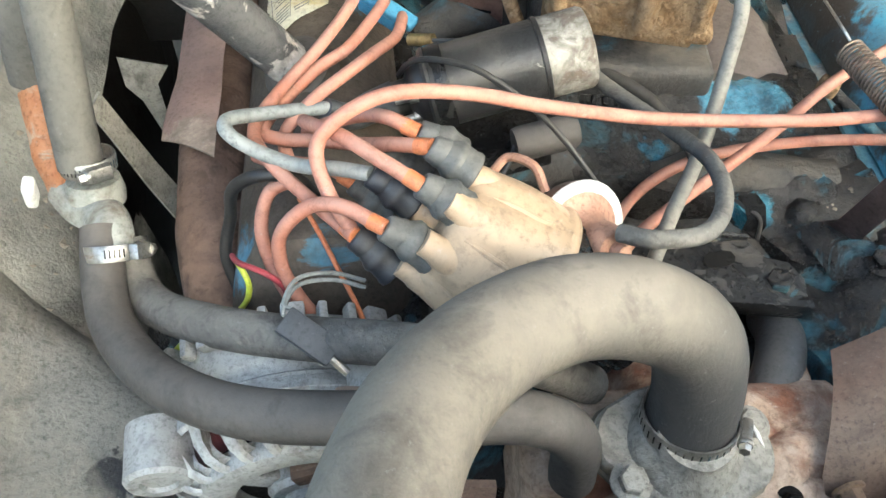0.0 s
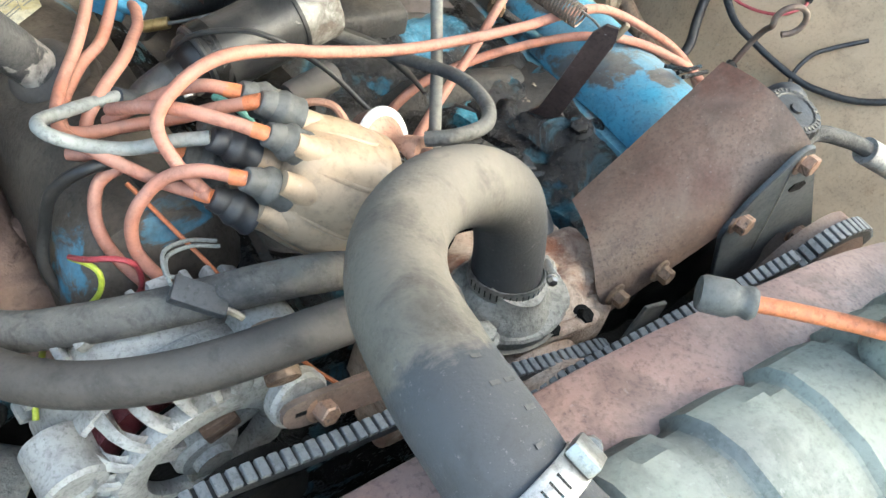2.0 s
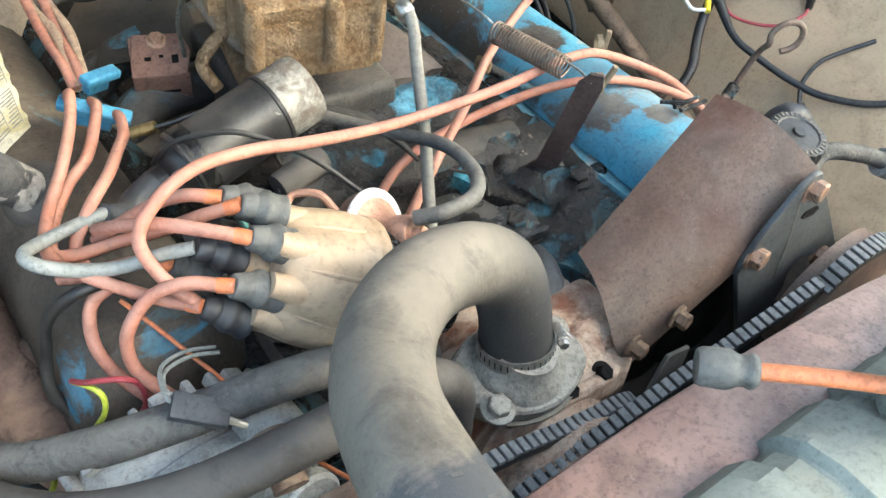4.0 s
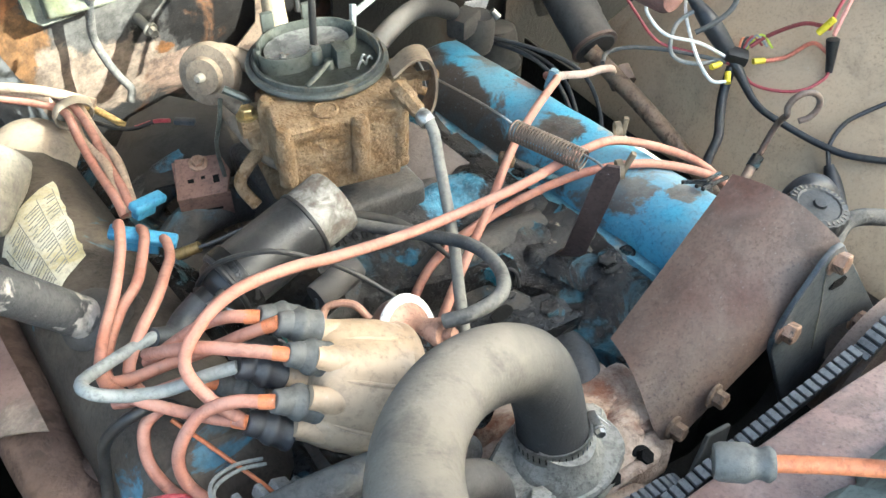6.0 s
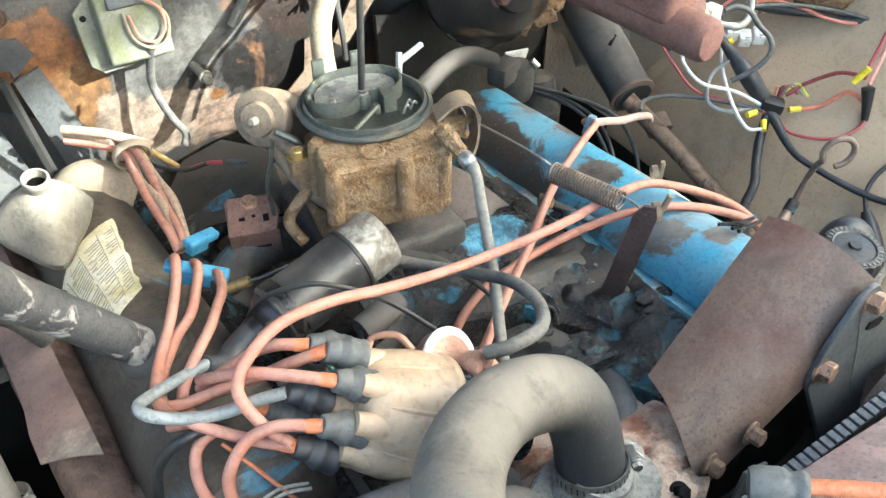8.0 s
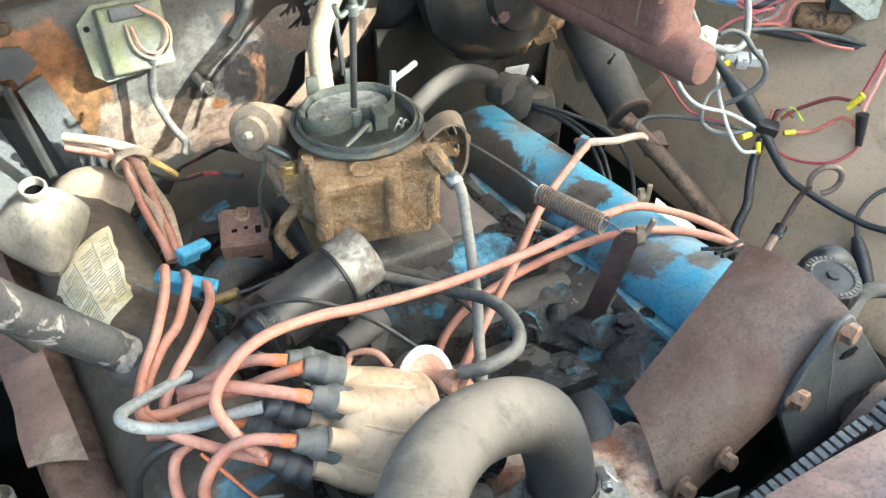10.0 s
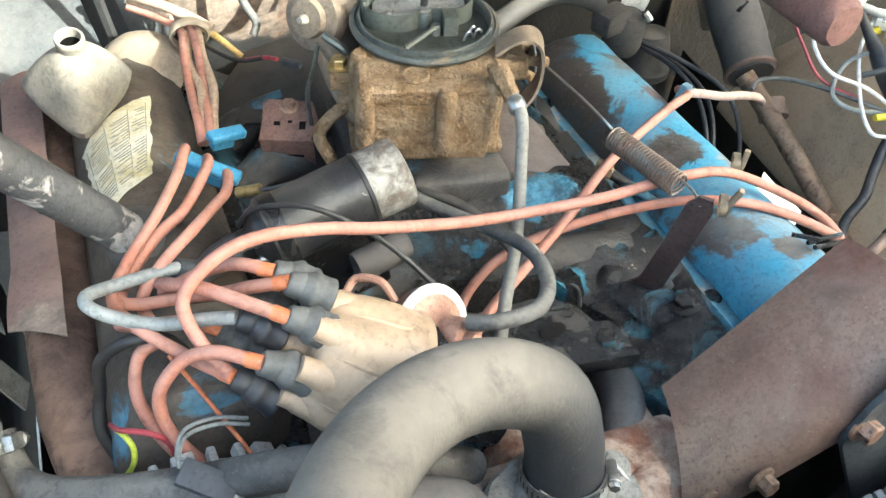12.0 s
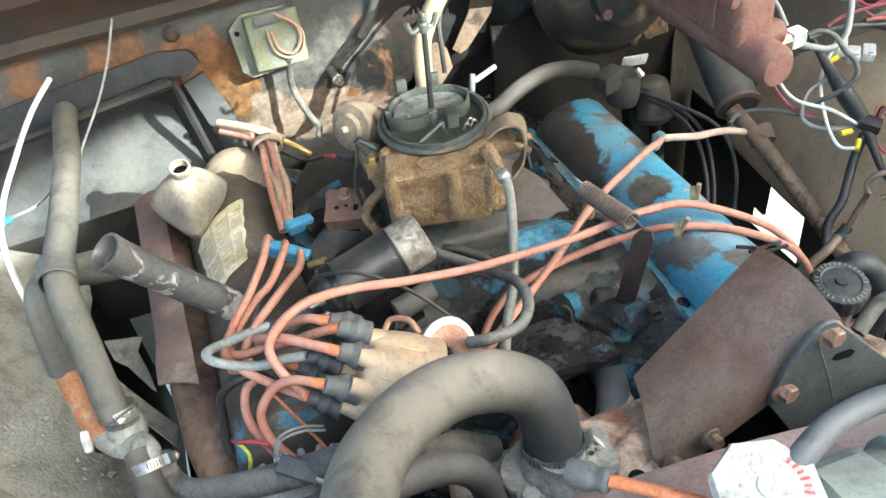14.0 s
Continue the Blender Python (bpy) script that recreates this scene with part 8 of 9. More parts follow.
lathe(bm, [(0.0, -0.004), (0.026, -0.004), (0.0305, 0.0), (0.0315, 0.008), (0.029, 0.012), (0.027, 0.05), (0.0245, 0.062), (0.018, 0.067), (0.0, 0.068)], CNM, 28)
part("body", bm, M_CANISTER, cn)
bm = B()
lathe(bm, [(0.011, -0.004), (0.010, -0.03), (0.006, -0.07), (0.0, -0.07)], CNM, 14)
part("spout", bm, M_SHADE_DUSTY, cn)
bm = B()
block(bm, CNM @ pose(-0.034, 0.02, 0.03), 0.012, 0.03, 0.09, 0.002)
part("bracket", bm, M_SHADE_DUSTY, cn)
bm = B()
block(bm, pose(0.664, 0.902, 0.868, 12, 8, 0), 0.046, 0.004, 0.02, 0.002)
solo("white_label", bm, M_WHITE, "small white label on the firewall under the booster", "label")
for k, pts in enumerate(([(0.60, 0.86, 0.86), (0.64, 0.78, 0.86), (0.66, 0.72, 0.84), (0.65, 0.66, 0.80), (0.63, 0.62, 0.74)], [(0.61, 0.86, 0.85), (0.66, 0.79, 0.85), (0.68, 0.72, 0.83), (0.665, 0.66, 0.78), (0.64, 0.62, 0.72)], [(0.60, 0.85, 0.87), (0.65, 0.76, 0.87), (0.69, 0.70, 0.85), (0.70, 0.66, 0.80), (0.685, 0.63, 0.74)])):
    wire("black_cable", pts, 0.0032, M_BOOT_DK, "black cable drooping beside the steering column", n=8)

# ---------------------------------------------------------------- harness on the driver-side apron
hn = thing("wire_harness", (0.82, 0.55, 0.87), "black taped wire harness with coloured splices", "wire harness")
HN = [(0.792, 0.655, 0.99), (0.794, 0.62, 0.965), (0.80, 0.585, 0.94), (0.816, 0.548, 0.898), (0.803, 0.492, 0.868), (0.804, 0.45, 0.860), (0.820, 0.392, 0.850), (0.834, 0.352, 0.851), (0.86, 0.30, 0.868), (0.91, 0.24, 0.915), (0.96, 0.18, 0.965)]
part("trunk", sweep(B(), spline(HN, 7), lambda s: 0.0045 + 0.0085 * math.exp(-((s - 0.22) / 0.10) ** 2), 14), M_BOOT_DK, hn)
bm = B()
block(bm, axis_m(V(0.818, 0.545, 0.905), (0, -0.3, 1), (0.6, -0.6, -0.4)), 0.03, 0.02, 0.016, 0.004)
roughen(bm, 0.002, 60)
part("tape_knot", bm, M_BLACK, hn)
part("branch", sweep(B(), spline([(0.812, 0.545, 0.89), (0.795, 0.535, 0.86), (0.778, 0.52, 0.84), (0.755, 0.50, 0.825), (0.73, 0.49, 0.80), (0.72, 0.47, 0.77)], 6), 0.0065, 10), M_BOOT_DK, hn)
for p, d in (((0.80, 0.540, 0.888), (-0.5, -0.5, -0.3)), ((0.832, 0.528, 0.90), (0.8, -0.4, 0)), ((0.796, 0.552, 0.897), (-0.9, 0.1, 0))):
    part("splice", sweep(B(), [V(p), V(p) + 0.016 * V(d).normalized()], 0.0042, 10), M_YELLOW, hn, "yellow crimp splice")
def hw(pts, m, r=0.0024):
    part("wire", sweep(B(), spline(pts, 6), r, 8), m, hn)
hw([(0.788, 0.532, 0.883), (0.772, 0.545, 0.885), (0.77, 0.575, 0.91), (0.79, 0.62, 0.945), (0.84, 0.66, 0.955), (0.87, 0.675, 0.945)], M_WHITE)
hw([(0.808, 0.55, 0.902), (0.78, 0.58, 0.92), (0.745, 0.61, 0.93), (0.73, 0.635, 0.955), (0.735, 0.645, 0.975), (0.71, 0.66, 0.985)], M_WHITE)
hw([(0.81, 0.552, 0.90), (0.77, 0.575, 0.895), (0.752, 0.60, 0.905), (0.77, 0.615, 0.935), (0.80, 0.60, 0.96)], M_GREYWIRE, 0.003)
hw([(0.805, 0.55, 0.898), (0.76, 0.60, 0.905), (0.72, 0.64, 0.905), (0.69, 0.655, 0.90), (0.66, 0.635, 0.905)], M_BOOT, 0.003)
hw([(0.81, 0.545, 0.895), (0.775, 0.585, 0.905), (0.745, 0.62, 0.915), (0.73, 0.65, 0.945), (0.72, 0.67, 0.97)], M_RED, 0.002)
hw([(0.845, 0.52, 0.90), (0.87, 0.505, 0.905), (0.885, 0.485, 0.93), (0.889, 0.462, 0.925)], mat("salmon_wire", (0.55, 0.16, 0.10), (0.6, 0.22, 0.15), 0.5), 0.0028)
hw([(0.835, 0.54, 0.915), (0.855, 0.53, 0.93), (0.872, 0.50, 0.955), (0.878, 0.474, 0.962)], mat("maroon_wire", (0.18, 0.03, 0.03), (0.22, 0.05, 0.05), 0.5), 0.0028)
hw([(0.889, 0.452, 0.905), (0.877, 0.450, 0.896), (0.853, 0.460, 0.884), (0.836, 0.485, 0.876), (0.823, 0.514, 0.876), (0.818, 0.535, 0.890)], M_RED, 0.0022)
hw([(0.880, 0.468, 0.968), (0.885, 0.469, 0.958), (0.897, 0.474, 0.973), (0.915, 0.478, 0.996), (0.929, 0.482, 1.014), (0.946, 0.484, 1.035)], M_RED, 0.0024)
hw([(0.888, 0.462, 0.955), (0.886, 0.461, 0.954), (0.903, 0.466, 0.976), (0.917, 0.470, 0.995), (0.929, 0.473, 1.010), (0.947, 0.469, 1.030)], mat("salmon_pale_wire", (0.6, 0.26, 0.2), (0.65, 0.32, 0.26), 0.5), 0.0028)
for k in range(5):
    hw([(0.825 + 0.003 * k, 0.548, 0.905), (0.832 + 0.004 * k, 0.553 - 0.004 * k, 0.922 + 0.002 * k), (0.845 + 0.003 * k, 0.545 - 0.006 * k, 0.915)], (M_ORANGE_B, M_BLACK, M_RED, M_GREYWIRE, M_LIME)[k], 0.0016)
bm = B()
sweep(bm, spline([(0.889, 0.462, 0.945), (0.889, 0.457, 0.925), (0.889, 0.452, 0.902)], 4), lambda s: 0.0085 - 0.004 * s, 14)
part("inline_connector", bm, M_BLACK, hn, "black inline connector")
part("splice", sweep(B(), [V(0.874, 0.476, 0.952), V(0.882, 0.466, 0.974)], 0.0045, 10), M_YELLOW, hn, "yellow crimp splice")
wcn = thing("white_connector", (0.856, 0.64, 0.94), "white plastic multi-pin connector on the apron", "connector")
for p in ((0.846, 0.655, 0.958), (0.857, 0.640, 0.951), (0.872, 0.629, 0.955)):
    bm = B()
    block(bm, axis_m(V(p), (-0.2, -0.3, 1), (0.8, -0.6, 0)), 0.017, 0.020, 0.017, 0.002)
    part("shell", bm, M_WHITE, wcn)
    bm = B()
    block(bm, axis_m(V(p) + V(-0.004, -0.009, 0.004), (-0.4, -0.8, 0.3), (0.8, -0.6, 0)), 0.008, 0.005, 0.003, 0.001)
    part("latch", bm, M_GREYWIRE, wcn)
part("splice", sweep(B(), [V(0.824, 0.648, 0.946), V(0.836, 0.643, 0.953)], 0.0044, 10), M_YELLOW, wcn)
M_PINKWIRE = mat("faded_pink_wire", (0.42, 0.10, 0.115), (0.50, 0.16, 0.17), 0.5, bump=0.05)
wire("loom_cable", [(0.782, 0.647, 0.995), (0.811, 0.642, 1.003), (0.847, 0.626, 1.006), (0.886, 0.603, 1.006), (0.918, 0.581, 1.002), (0.953, 0.552, 0.995), (0.986, 0.52, 0.984)], 0.0030, M_BOOT, "thin black loom over the wheel arch", "wire harness")
wire("loom_cable", [(0.875, 0.655, 0.99), (0.905, 0.631, 0.985), (0.924, 0.605, 0.983), (0.947, 0.574, 0.983), (0.969, 0.544, 0.983), (0.99, 0.51, 0.98)], lambda s: 0.0055 + 0.002 * math.sin(9 * s), M_BOOT_DK, "black taped loom along the top of the apron", "wire harness")
wire("loom_cable", [(0.80, 0.74, 1.045), (0.843, 0.709, 1.03), (0.862, 0.686, 1.021), (0.884, 0.664, 1.019), (0.906, 0.645, 1.022)], 0.0075, M_BOOT_DK, "black loom towards the fender relay", "wire harness")
wire("wire_sleeve", [(0.835, 0.70, 1.029), (0.846, 0.689, 1.025), (0.861, 0.676, 1.024)], 0.0062, mat("faded_blue_tape", (0.03, 0.12, 0.26), (0.06, 0.19, 0.34), 0.5, scale=50, bump=0.2), "blue-taped sleeve round the coloured wires", "wire sleeve")
RUN = [(0.682, 0.731, 1.141), (0.70, 0.72, 1.114), (0.735, 0.712, 1.096), (0.77, 0.71, 1.082), (0.80, 0.702, 1.058), (0.83, 0.698, 1.034), (0.861, 0.675, 1.024)]
LOOPS = ([(0.884, 0.658, 1.022), (0.905, 0.648, 1.034), (0.918, 0.641, 1.024), (0.907, 0.636, 1.006), (0.886, 0.645, 0.995)],
         [(0.880, 0.661, 1.008), (0.897, 0.651, 1.014), (0.909, 0.649, 1.027), (0.919, 0.641, 1.027), (0.931, 0.633, 1.034)],
         [(0.882, 0.655, 1.012), (0.900, 0.645, 1.022), (0.914, 0.637, 1.030), (0.928, 0.628, 1.038), (0.937, 0.62, 1.045)],
         [(0.882, 0.652, 1.0), (0.895, 0.64, 0.998), (0.91, 0.628, 1.004), (0.92, 0.632, 1.02), (0.93, 0.628, 1.036)],
         [(0.880, 0.66, 1.02), (0.898, 0.652, 1.03), (0.916, 0.642, 1.036), (0.93, 0.632, 1.043), (0.94, 0.62, 1.05)])
rs = random.Random(11)
for k in range(8):
    off = V(rs.uniform(-0.007, 0.007), rs.uniform(-0.004, 0.004), rs.uniform(-0.007, 0.007))
    sp = 1.6 if k < 5 else 2.6
    a = [V(p) + off * (sp if i < 4 else 0.6) + V(0, 0, 0.003 * math.sin(2.1 * k + 1.7 * i)) for i, p in enumerate(RUN)] + [V(p) + 0.5 * off for p in LOOPS[k % 5]]
    tone = ("pink", "pink", "red", "pink", "pink", "grey", "white", "dark")[k]
    wire("coloured_wire", a, 0.0023, {"pink": M_PINKWIRE, "red": M_RED, "grey": M_GREYWIRE, "white": M_WHITE, "dark": M_BOOT}[tone], "thin " + tone + " wire in the loose bundle by the fender", n=6, group="loose coloured wires")
wire("coloured_wire", [(0.839, 0.679, 0.983), (0.856, 0.670, 0.998), (0.881, 0.652, 1.012), (0.902, 0.641, 1.018)], 0.0024, M_PINKWIRE, "thin pink wire in the loose bundle by the fender", n=6, group="loose coloured wires")
wire("coloured_wire", [(0.872, 0.645, 0.998), (0.89, 0.63, 1.002), (0.903, 0.614, 0.998), (0.915, 0.597, 0.995), (0.928, 0.576, 0.988), (0.942, 0.557, 0.985), (0.957, 0.541, 0.984)], 0.0026, mat("salmon_loose_wire", (0.55, 0.18, 0.12), (0.6, 0.24, 0.17), 0.5), "salmon wire lying along the loom", n=6, group="loose coloured wires")
for k in range(6):
    q = V(0.004 * k, -0.002 * k, 0.0)
    wire("bare_wire", [V(0.772, 0.715, 1.145) + q, V(0.783, 0.71, 1.11) + q * 1.5 + V(0, 0, 0.004 * math.sin(k)), V(0.797, 0.706, 1.085) + q + V(0.003 * math.cos(3 * k), 0, 0), V(0.815, 0.695, 1.06) + q * 0.6, V(0.829, 0.69, 1.042)], 0.0016, (M_CREAM, M_BOOT, M_RUST, M_BRASS, M_GREYWIRE, M_BOOT)[k], "thin frayed wire hanging behind the wheel arch", n=6, group="frayed wires")
wire("taped_cable", [(0.712, 0.72, 1.15), (0.722, 0.719, 1.122), (0.742, 0.718, 1.10), (0.769, 0.716, 1.088)], 0.0055, M_GREYWIRE, "grey taped cable behind the master cylinder", n=8)
rl = thing("fender_relay", (0.985, 0.60, 1.03), "pale grey-green steel relay plate with a threaded post", "relay")
RL = axis_m(V(0.966, 0.563, 1.069), (-0.70, -0.66, 0.30), (0.70, -0.72, 0))
bm = B()
plate(bm, [(-0.026, -0.026), (0.013, -0.048), (0.027, -0.043), (0.030, 0.050), (0.020, 0.045), (-0.010, 0.043), (-0.018, 0.030)], RL, 0.003, 0.001)
part("plate", bm, M_PALEZINC, rl)
bm = B()
lathe(bm, [(0.012, 0.0), (0.012, 0.004), (0.0085, 0.005), (0.0085, 0.024), (0.0, 0.024)], RL @ pose(0.0, 0.0, 0.003), 16)
part("post", bm, M_STEEL, rl)
bm = B()
for k in range(5):
    lathe(bm, [(0.0, 0.007 * k), (0.017 - 0.0012 * k, 0.007 * k), (0.0175 - 0.0012 * k, 0.0035 + 0.007 * k), (0.0155 - 0.0012 * k, 0.0072 + 0.007 * k), (0.0, 0.0072 + 0.007 * k)], axis_m(V(0.958, 0.60, 1.062), (-0.8, 0.45, -0.15)), 18)
part("plug", bm, M_BOOT_DK, rl, "black ribbed plug")
bm = B()
block(bm, RL @ pose(-0.004, 0.01, -0.025), 0.062, 0.105, 0.040, 0.004)
part("backing", bm, M_BLACK, rl)
bm = B()
block(bm, axis_m(V(0.953, 0.60, 1.005), (-0.3, -0.2, 1), (0.7, -0.7, 0)), 0.07, 0.045, 0.035, 0.012, 3)
roughen(bm, 0.006, 60)
part("foot", bm, M_RUSTSCALE, rl, "crumbling rusty foot")
part("bolt", hexbolt(B(), (0.861, 0.511, 0.872), (-0.4, -0.1, 0.9), 0.007, 0.006), M_ZINC, hn, "grey apron bolt")
# low connector and power steering line
lc = thing("hanging_connector", (0.80, 0.35, 0.81), "black plug connector on a thin wire loop", "connector")
bm = B()
sweep(bm, spline([(0.811, 0.372, 0.836), (0.802, 0.352, 0.820), (0.788, 0.318, 0.795)], 5), lambda s: 0.006 + 0.0045 * math.sin(3.1 * s), 14)
part("shell", bm, M_BOOT_DK, lc)
part("wire", sweep(B(), spline([(0.811, 0.372, 0.836), (0.825, 0.387, 0.852), (0.846, 0.389, 0.874), (0.867, 0.380, 0.888), (0.90, 0.36, 0.908)], 5), 0.003, 8), M_BOOT_DK, lc)
wire("power_steering_line", [(0.515, 0.215, 0.965), (0.55, 0.225, 0.985), (0.59, 0.21, 0.98), (0.62, 0.19, 0.97), (0.70, 0.15, 0.93)], 0.008, M_HOSE_WORN, "grey steel power steering line with a crimped end", "pipe")
bm = B()
sweep(bm, [V(0.612, 0.195, 0.972), V(0.665, 0.168, 0.948)], 0.0135, 16)
solo("crimp_ferrule", bm, M_ALU, "dull aluminium crimp ferrule on a hose", "ferrule")
wire("return_hose", [(0.50, 0.26, 0.93), (0.53, 0.27, 0.985), (0.555, 0.265, 0.995), (0.575, 0.255, 0.96), (0.575, 0.25, 0.90)], 0.014, M_BOOT_DK, "black rubber return hose behind the filler cap", "hose", n=16)

# sheet added over the firewall, near-black for the shade behind the booster
bm = B()
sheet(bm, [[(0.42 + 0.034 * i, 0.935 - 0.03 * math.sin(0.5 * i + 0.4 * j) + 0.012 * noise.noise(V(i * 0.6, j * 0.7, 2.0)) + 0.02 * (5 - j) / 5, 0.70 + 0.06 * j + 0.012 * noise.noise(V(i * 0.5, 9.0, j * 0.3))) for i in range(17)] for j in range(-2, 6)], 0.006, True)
solo("dark_firewall_sheet", bm, M_SHADE_DUSTY, "sagging near-black sheet added to darken the firewall by the booster", "insulation")

# near-black panel paints the shaded cavity behind the wheel arch
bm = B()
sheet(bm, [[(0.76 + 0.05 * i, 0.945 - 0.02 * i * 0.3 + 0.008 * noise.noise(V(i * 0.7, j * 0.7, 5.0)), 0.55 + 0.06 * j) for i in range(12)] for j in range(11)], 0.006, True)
solo("shade_panel", bm, M_SHADE_DUSTY, "near-black panel standing for the shaded cavity behind the fender apron", "body panel", kind="structure")

# wiper motor under the cowl
wm = thing("wiper_motor", (0.46, 0.90, 1.06), "glossy red-brown wiper motor on the firewall", "wiper motor")
WMM = axis_m(V(0.425, 0.895, 1.078), V(1, -0.10, 0.0), (0, 0, 1))
bm = B()
lathe(bm, [(0.0, -0.012), (0.020, -0.012), (0.027, -0.004), (0.029, 0.012), (0.0265, 0.017), (0.029, 0.022), (0.0295, 0.036), (0.0265, 0.041), (0.0285, 0.046), (0.028, 0.066), (0.022, 0.078), (0.012, 0.082), (0.0, 0.082)], WMM, 30)
part("case", bm, mat("glossy_oxide_paint", (0.05, 0.02, 0.016), (0.08, 0.034, 0.026), 0.25, scale=30, bump=0.15, spec=0.6), wm)
bm = B()
lathe(bm, [(0.010, 0.080), (0.012, 0.086), (0.009, 0.092), (0.0, 0.093)], WMM, 16)
part("end_boss", bm, M_BLACK, wm)
part("lead", sweep(B(), spline([WMM @ V(0.006, -0.02, 0.084), WMM @ V(0.024, -0.026, 0.094), WMM @ V(0.012, -0.032, 0.104), WMM @ V(-0.018, -0.03, 0.10), WMM @ V(-0.03, -0.018, 0.085)], 6), 0.0022, 8), M_GREYWIRE, wm, "pale looped lead")

# ---------------------------------------------------------------- things on the firewall
ig = thing("ignition_module", (0.10, 0.93, 1.02), "pale green-grey ignition module with looped wires on the firewall", "ignition module")
IM = axis_m(V(0.101, 0.922, 1.064), (0.05, -0.95, 0.35), (1, 0.06, -0.05)) @ Matrix.Scale(0.9, 4)
M_MODULE = mat("mottled_green_grey_box", (0.095, 0.10, 0.082), (0.15, 0.152, 0.122), 0.5, metal=0.15, scale=20, patch=(0.12, 0.13, 0.062), pscale=14, pthr=0.55, psoft=0.1, bump=0.15)
bm = B()
plate(bm, [(-0.055, -0.036), (-0.04, -0.048), (0.046, -0.042), (0.052, -0.03), (0.05, 0.048), (-0.035, 0.05), (-0.058, 0.03)], IM, 0.004, 0.001)
block(bm, IM @ pose(0.006, 0.002, 0.014), 0.082, 0.084, 0.024, 0.004, 3)
part("case", bm, M_MODULE, ig)
bm = B()
block(bm, IM @ pose(0.004, 0.034, 0.028), 0.05, 0.016, 0.008, 0.002)
part("socket", bm, M_GREYPLASTIC, ig)
bm = B()
lathe(bm, [(0.004, 0), (0.004, 0.001), (0, 0.001)], IM @ pose(-0.047, 0.022, 0.0042), 14)
part("hole", bm, M_SHADE, ig)
wire("module_wire", [IM @ V(-0.006, 0.02, 0.03), IM @ V(-0.002, -0.012, 0.032), IM @ V(0.018, -0.028, 0.033), IM @ V(0.04, -0.02, 0.033), IM @ V(0.045, 0.01, 0.032), IM @ V(0.015, 0.036, 0.033)], 0.0018, M_CREAM, "cream wire looped on the ignition module")
wire("module_wire", [IM @ V(0.0, 0.016, 0.031), IM @ V(0.006, -0.012, 0.034), IM @ V(0.024, -0.021, 0.035), IM @ V(0.04, -0.006, 0.035), IM @ V(0.038, 0.018, 0.034), IM @ V(0.012, 0.04, 0.033)], 0.0018, M_ORANGE, "orange wire looped on the ignition module")
wire("module_cable", [IM @ V(0.016, -0.024, 0.03), V(0.112, 0.905, 1.0), V(0.117, 0.90, 0.97), V(0.126, 0.895, 0.945), V(0.134, 0.89, 0.928), V(0.128, 0.885, 0.915)], 0.005, M_HOSE_WORN, "pale grey sheathed cable hanging below the module")
fb = thing("firewall_bolt", (0.178, 0.935, 0.98), "bent bracket stub with a pale bolt on the firewall", "bolt")
part("stub", sweep(B(), [V(0.176, 0.945, 0.984), V(0.179, 0.917, 0.98)], 0.006, 10), M_HOSE_PALE, fb)
part("bolt", hexbolt(B(), (0.18, 0.915, 0.98), (0.1, -0.9, -0.2), 0.006, 0.01), M_FELT, fb)
part("bolt", hexbolt(B(), (-0.024, 0.935, 1.105), (0, -1, 0), 0.008, 0.006), M_COWL, fb, "rusted flush bolt")
# tan sheets that paint the sunlit patches of the firewall
M_SUNPATCH = mat("sunlit_patch_tan", (0.12, 0.082, 0.056), (0.175, 0.125, 0.088), 0.85, scale=24, bump=0.3, patch=(0.06, 0.036, 0.024), pscale=26, pthr=0.6)
for rows in ([[(0.405, 0.922, 1.068), (0.425, 0.924, 1.078), (0.442, 0.925, 1.060)], [(0.392, 0.921, 1.025), (0.410, 0.918, 1.022), (0.425, 0.921, 1.015)], [(0.362, 0.922, 0.972), (0.372, 0.918, 0.962), (0.386, 0.921, 0.966)]],
             [[(0.322, 0.925, 0.985), (0.335, 0.922, 0.992), (0.350, 0.925, 0.975)], [(0.315, 0.922, 0.945), (0.332, 0.918, 0.94), (0.358, 0.921, 0.945)], [(0.285, 0.925, 0.915), (0.310, 0.922, 0.905), (0.330, 0.925, 0.91)]]):
    bm = B()
    sheet(bm, rows, 0.003)
    roughen(bm, 0.003, 40)
    solo("sun_patch_sheet", bm, M_SUNPATCH, "tan sheet standing for a sunlit patch of the firewall", "insulation", "insulation scraps")
for k in range(4):
    wire("tangled_wire", [(0.32 + 0.01 * k, 0.905, 1.06), (0.345, 0.90, 1.075 + 0.008 * k), (0.375 + 0.004 * k, 0.895, 1.085), (0.36, 0.90, 1.06 + 0.006 * k), (0.33 + 0.01 * k, 0.905, 1.04)], 0.0024, M_BLACK, "thin black wire tangled on the firewall", n=6, group="tangled wires")
bm = B()
sweep(bm, [V(0.262, 0.925, 1.10), V(0.25, 0.925, 1.06), V(0.228, 0.925, 1.03)], lambda s: 0.007, 10)
solo("bent_strip", bm, M_HOSE_PALE, "pale bent metal strip on the firewall", "strip")

wire("cowl_cable", [(0.136, 0.926, 1.101), (0.146, 0.926, 1.120), (0.172, 0.926, 1.133), (0.214, 0.926, 1.131), (0.269, 0.926, 1.127), (0.318, 0.926, 1.122), (0.349, 0.926, 1.108), (0.400, 0.926, 1.106)], 0.0042, M_HOSE_DK, "dusty black cable running along the firewall under the cowl", n=10)


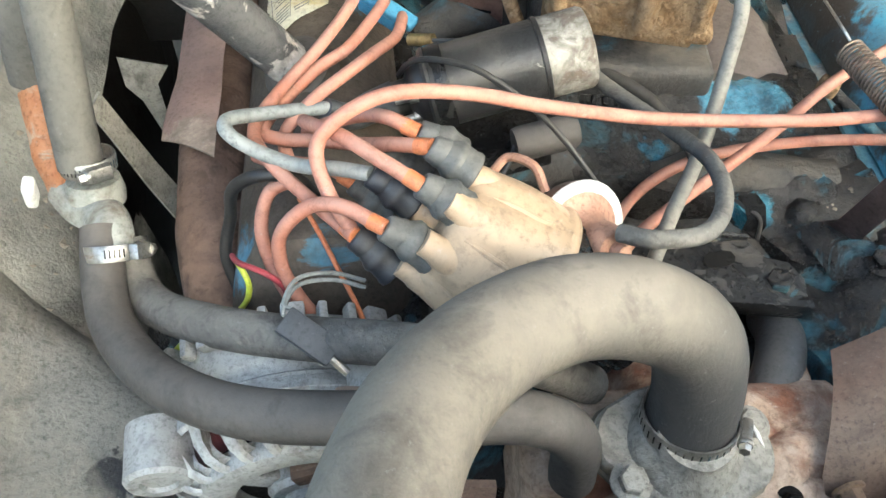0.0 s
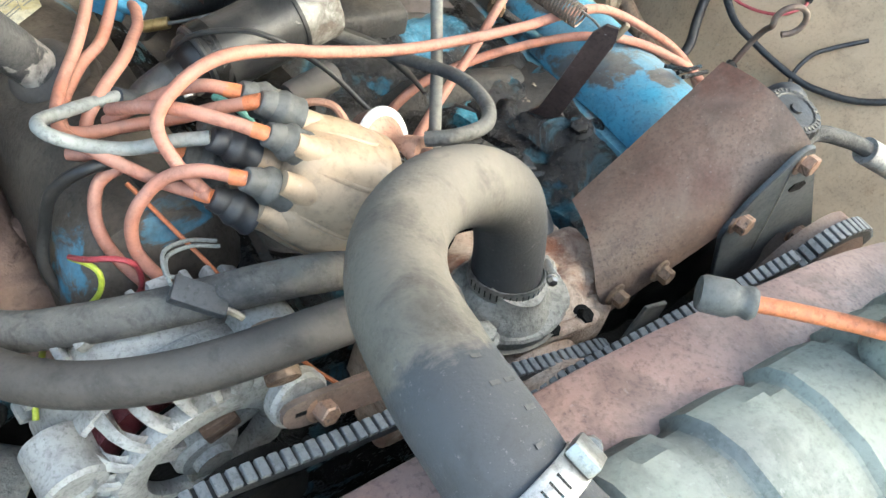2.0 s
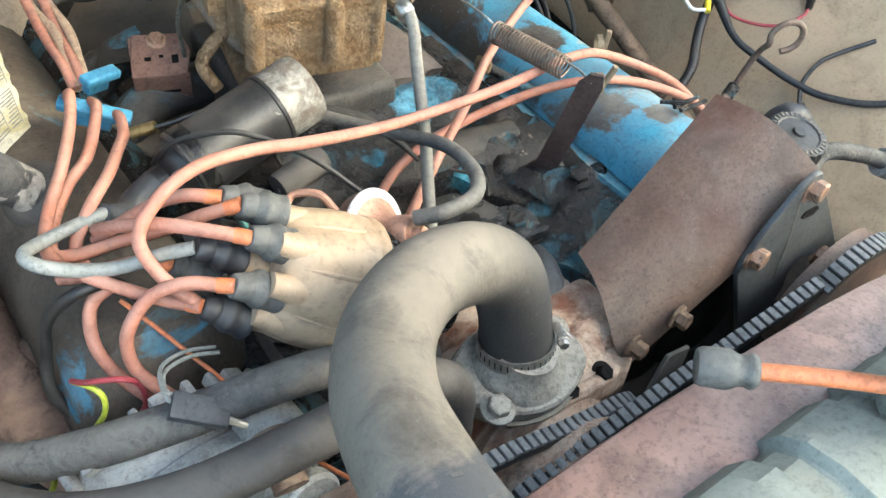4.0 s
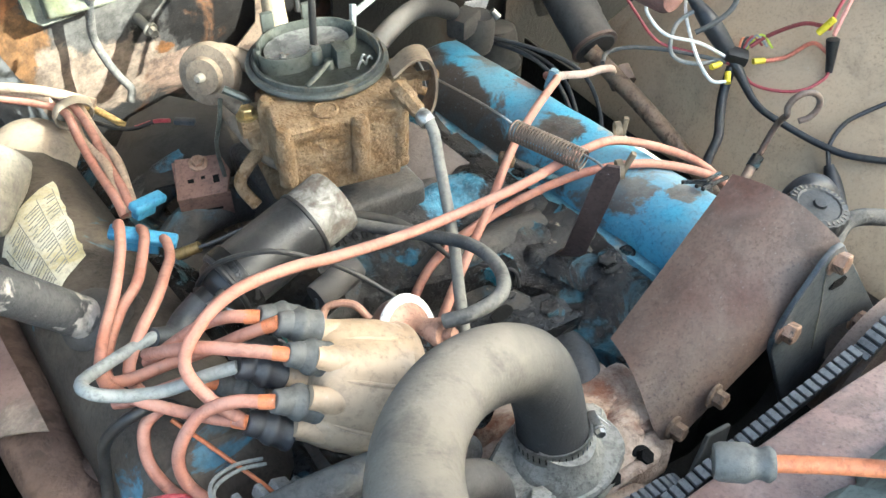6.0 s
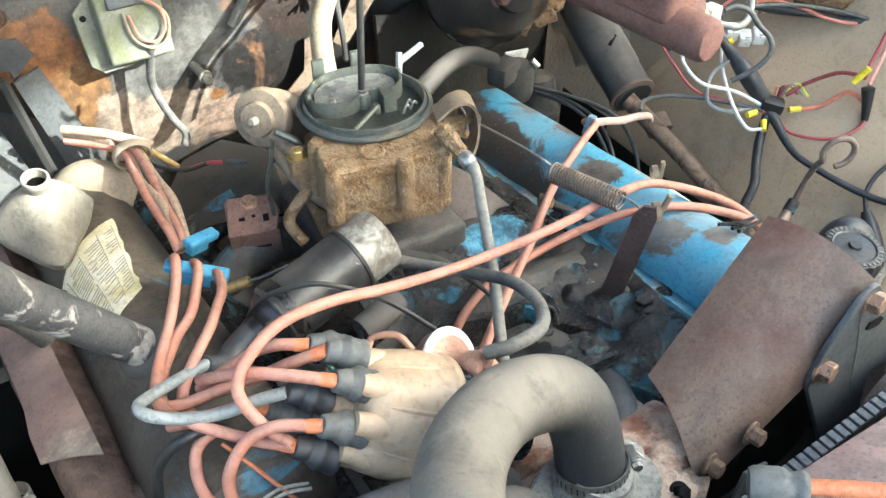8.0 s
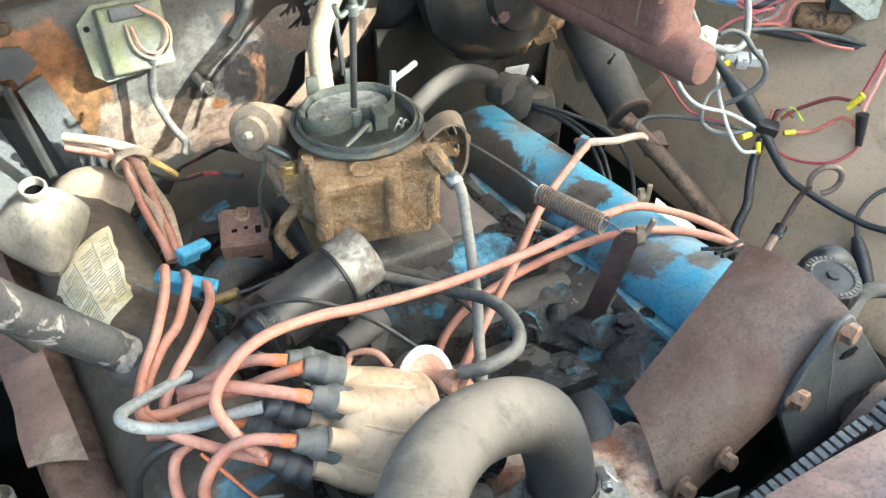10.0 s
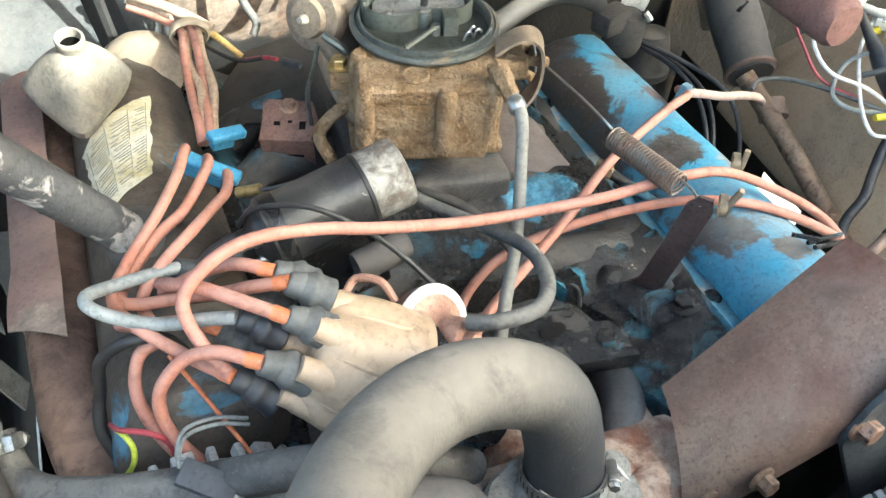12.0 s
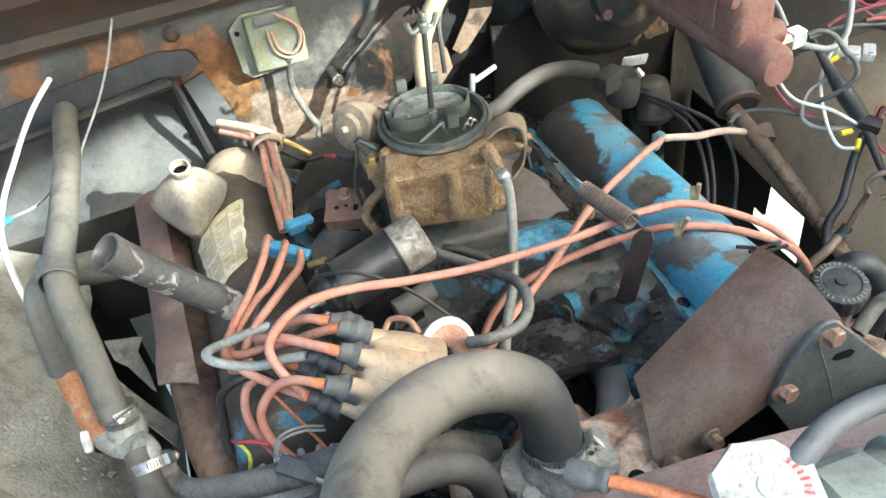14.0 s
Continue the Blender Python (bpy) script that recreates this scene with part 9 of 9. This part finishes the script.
# ---------------------------------------------------------------- dirt and debris
def crumbs(name, count, seed, place, size, m, label):
    """Loose crumbs scattered by place(random) -> point."""
    rr = random.Random(seed)
    verts, faces = [], []
    for _ in range(count):
        p = V(place(rr))
        s = size * (0.35 + 0.9 * rr.random() ** 2)
        o = len(verts)
        for d in ((1, 0, 0), (0, 1, 0), (-1, 0, 0), (0, -1, 0), (0, 0, 0.8), (0, 0, -0.5)):
            verts.append(p + V(d) * s * (0.6 + 0.8 * rr.random()) + V(rr.random() - 0.5, rr.random() - 0.5, rr.random() - 0.5) * s * 0.5)
        for a, b in ((0, 1), (1, 2), (2, 3), (3, 0)):
            faces.append((o + a, o + b, o + 4))
            faces.append((o + b, o + a, o + 5))
    me = bpy.data.meshes.new(name)
    me.from_pydata(verts, [], faces)
    me.materials.append(m)
    return tagged(new(name, me), label, "dirt", "", "stuff")


def on_apron(rr):
    prof = [(-0.225, 0.74), (-0.26, 0.80), (-0.31, 0.845), (-0.37, 0.885), (-0.43, 0.95)]
    k = rr.random() * 3.99
    i = int(k)
    w = k - i
    y = 0.05 + (0.47 if k < 1.3 else 0.75) * rr.random()
    return (prof[i][0] * (1 - w) + prof[i + 1][0] * w, y, prof[i][1] * (1 - w) + prof[i + 1][1] * w + 0.012 * noise.noise(V(prof[i][0] * 12, y * 12, 5.0)) + 0.001)


def on_valley(rr):
    x = 0.06 + 0.32 * rr.random()
    y = 0.36 + 0.48 * rr.random()
    prof = [(0.045, 0.925), (0.075, 0.905), (0.11, 0.885), (0.15, 0.878), (0.21, 0.88), (0.27, 0.885), (0.31, 0.898), (0.345, 0.915), (0.396, 0.930)]
    for (a, za), (b, zb) in zip(prof, prof[1:]):
        if a <= x <= b:
            z = za + (zb - za) * (x - a) / (b - a)
    return (x, y, z + along(y) + 0.018 * max(0, math.sin((y - 0.35) * 26)) * (1 if abs(x - 0.21) > 0.06 else 0.3) + 0.001)


M_CRUMB = mat("dry_dirt", (0.20, 0.175, 0.135), (0.30, 0.265, 0.21), 0.95, bump=0.2)
crumbs("apron_dirt", 900, 3, on_apron, 0.0042, M_CRUMB, "dry mud crumbs caked on the apron")
crumbs("valley_dirt", 500, 5, on_valley, 0.0030, M_CRUMB, "dirt crumbs lying in the engine valley")
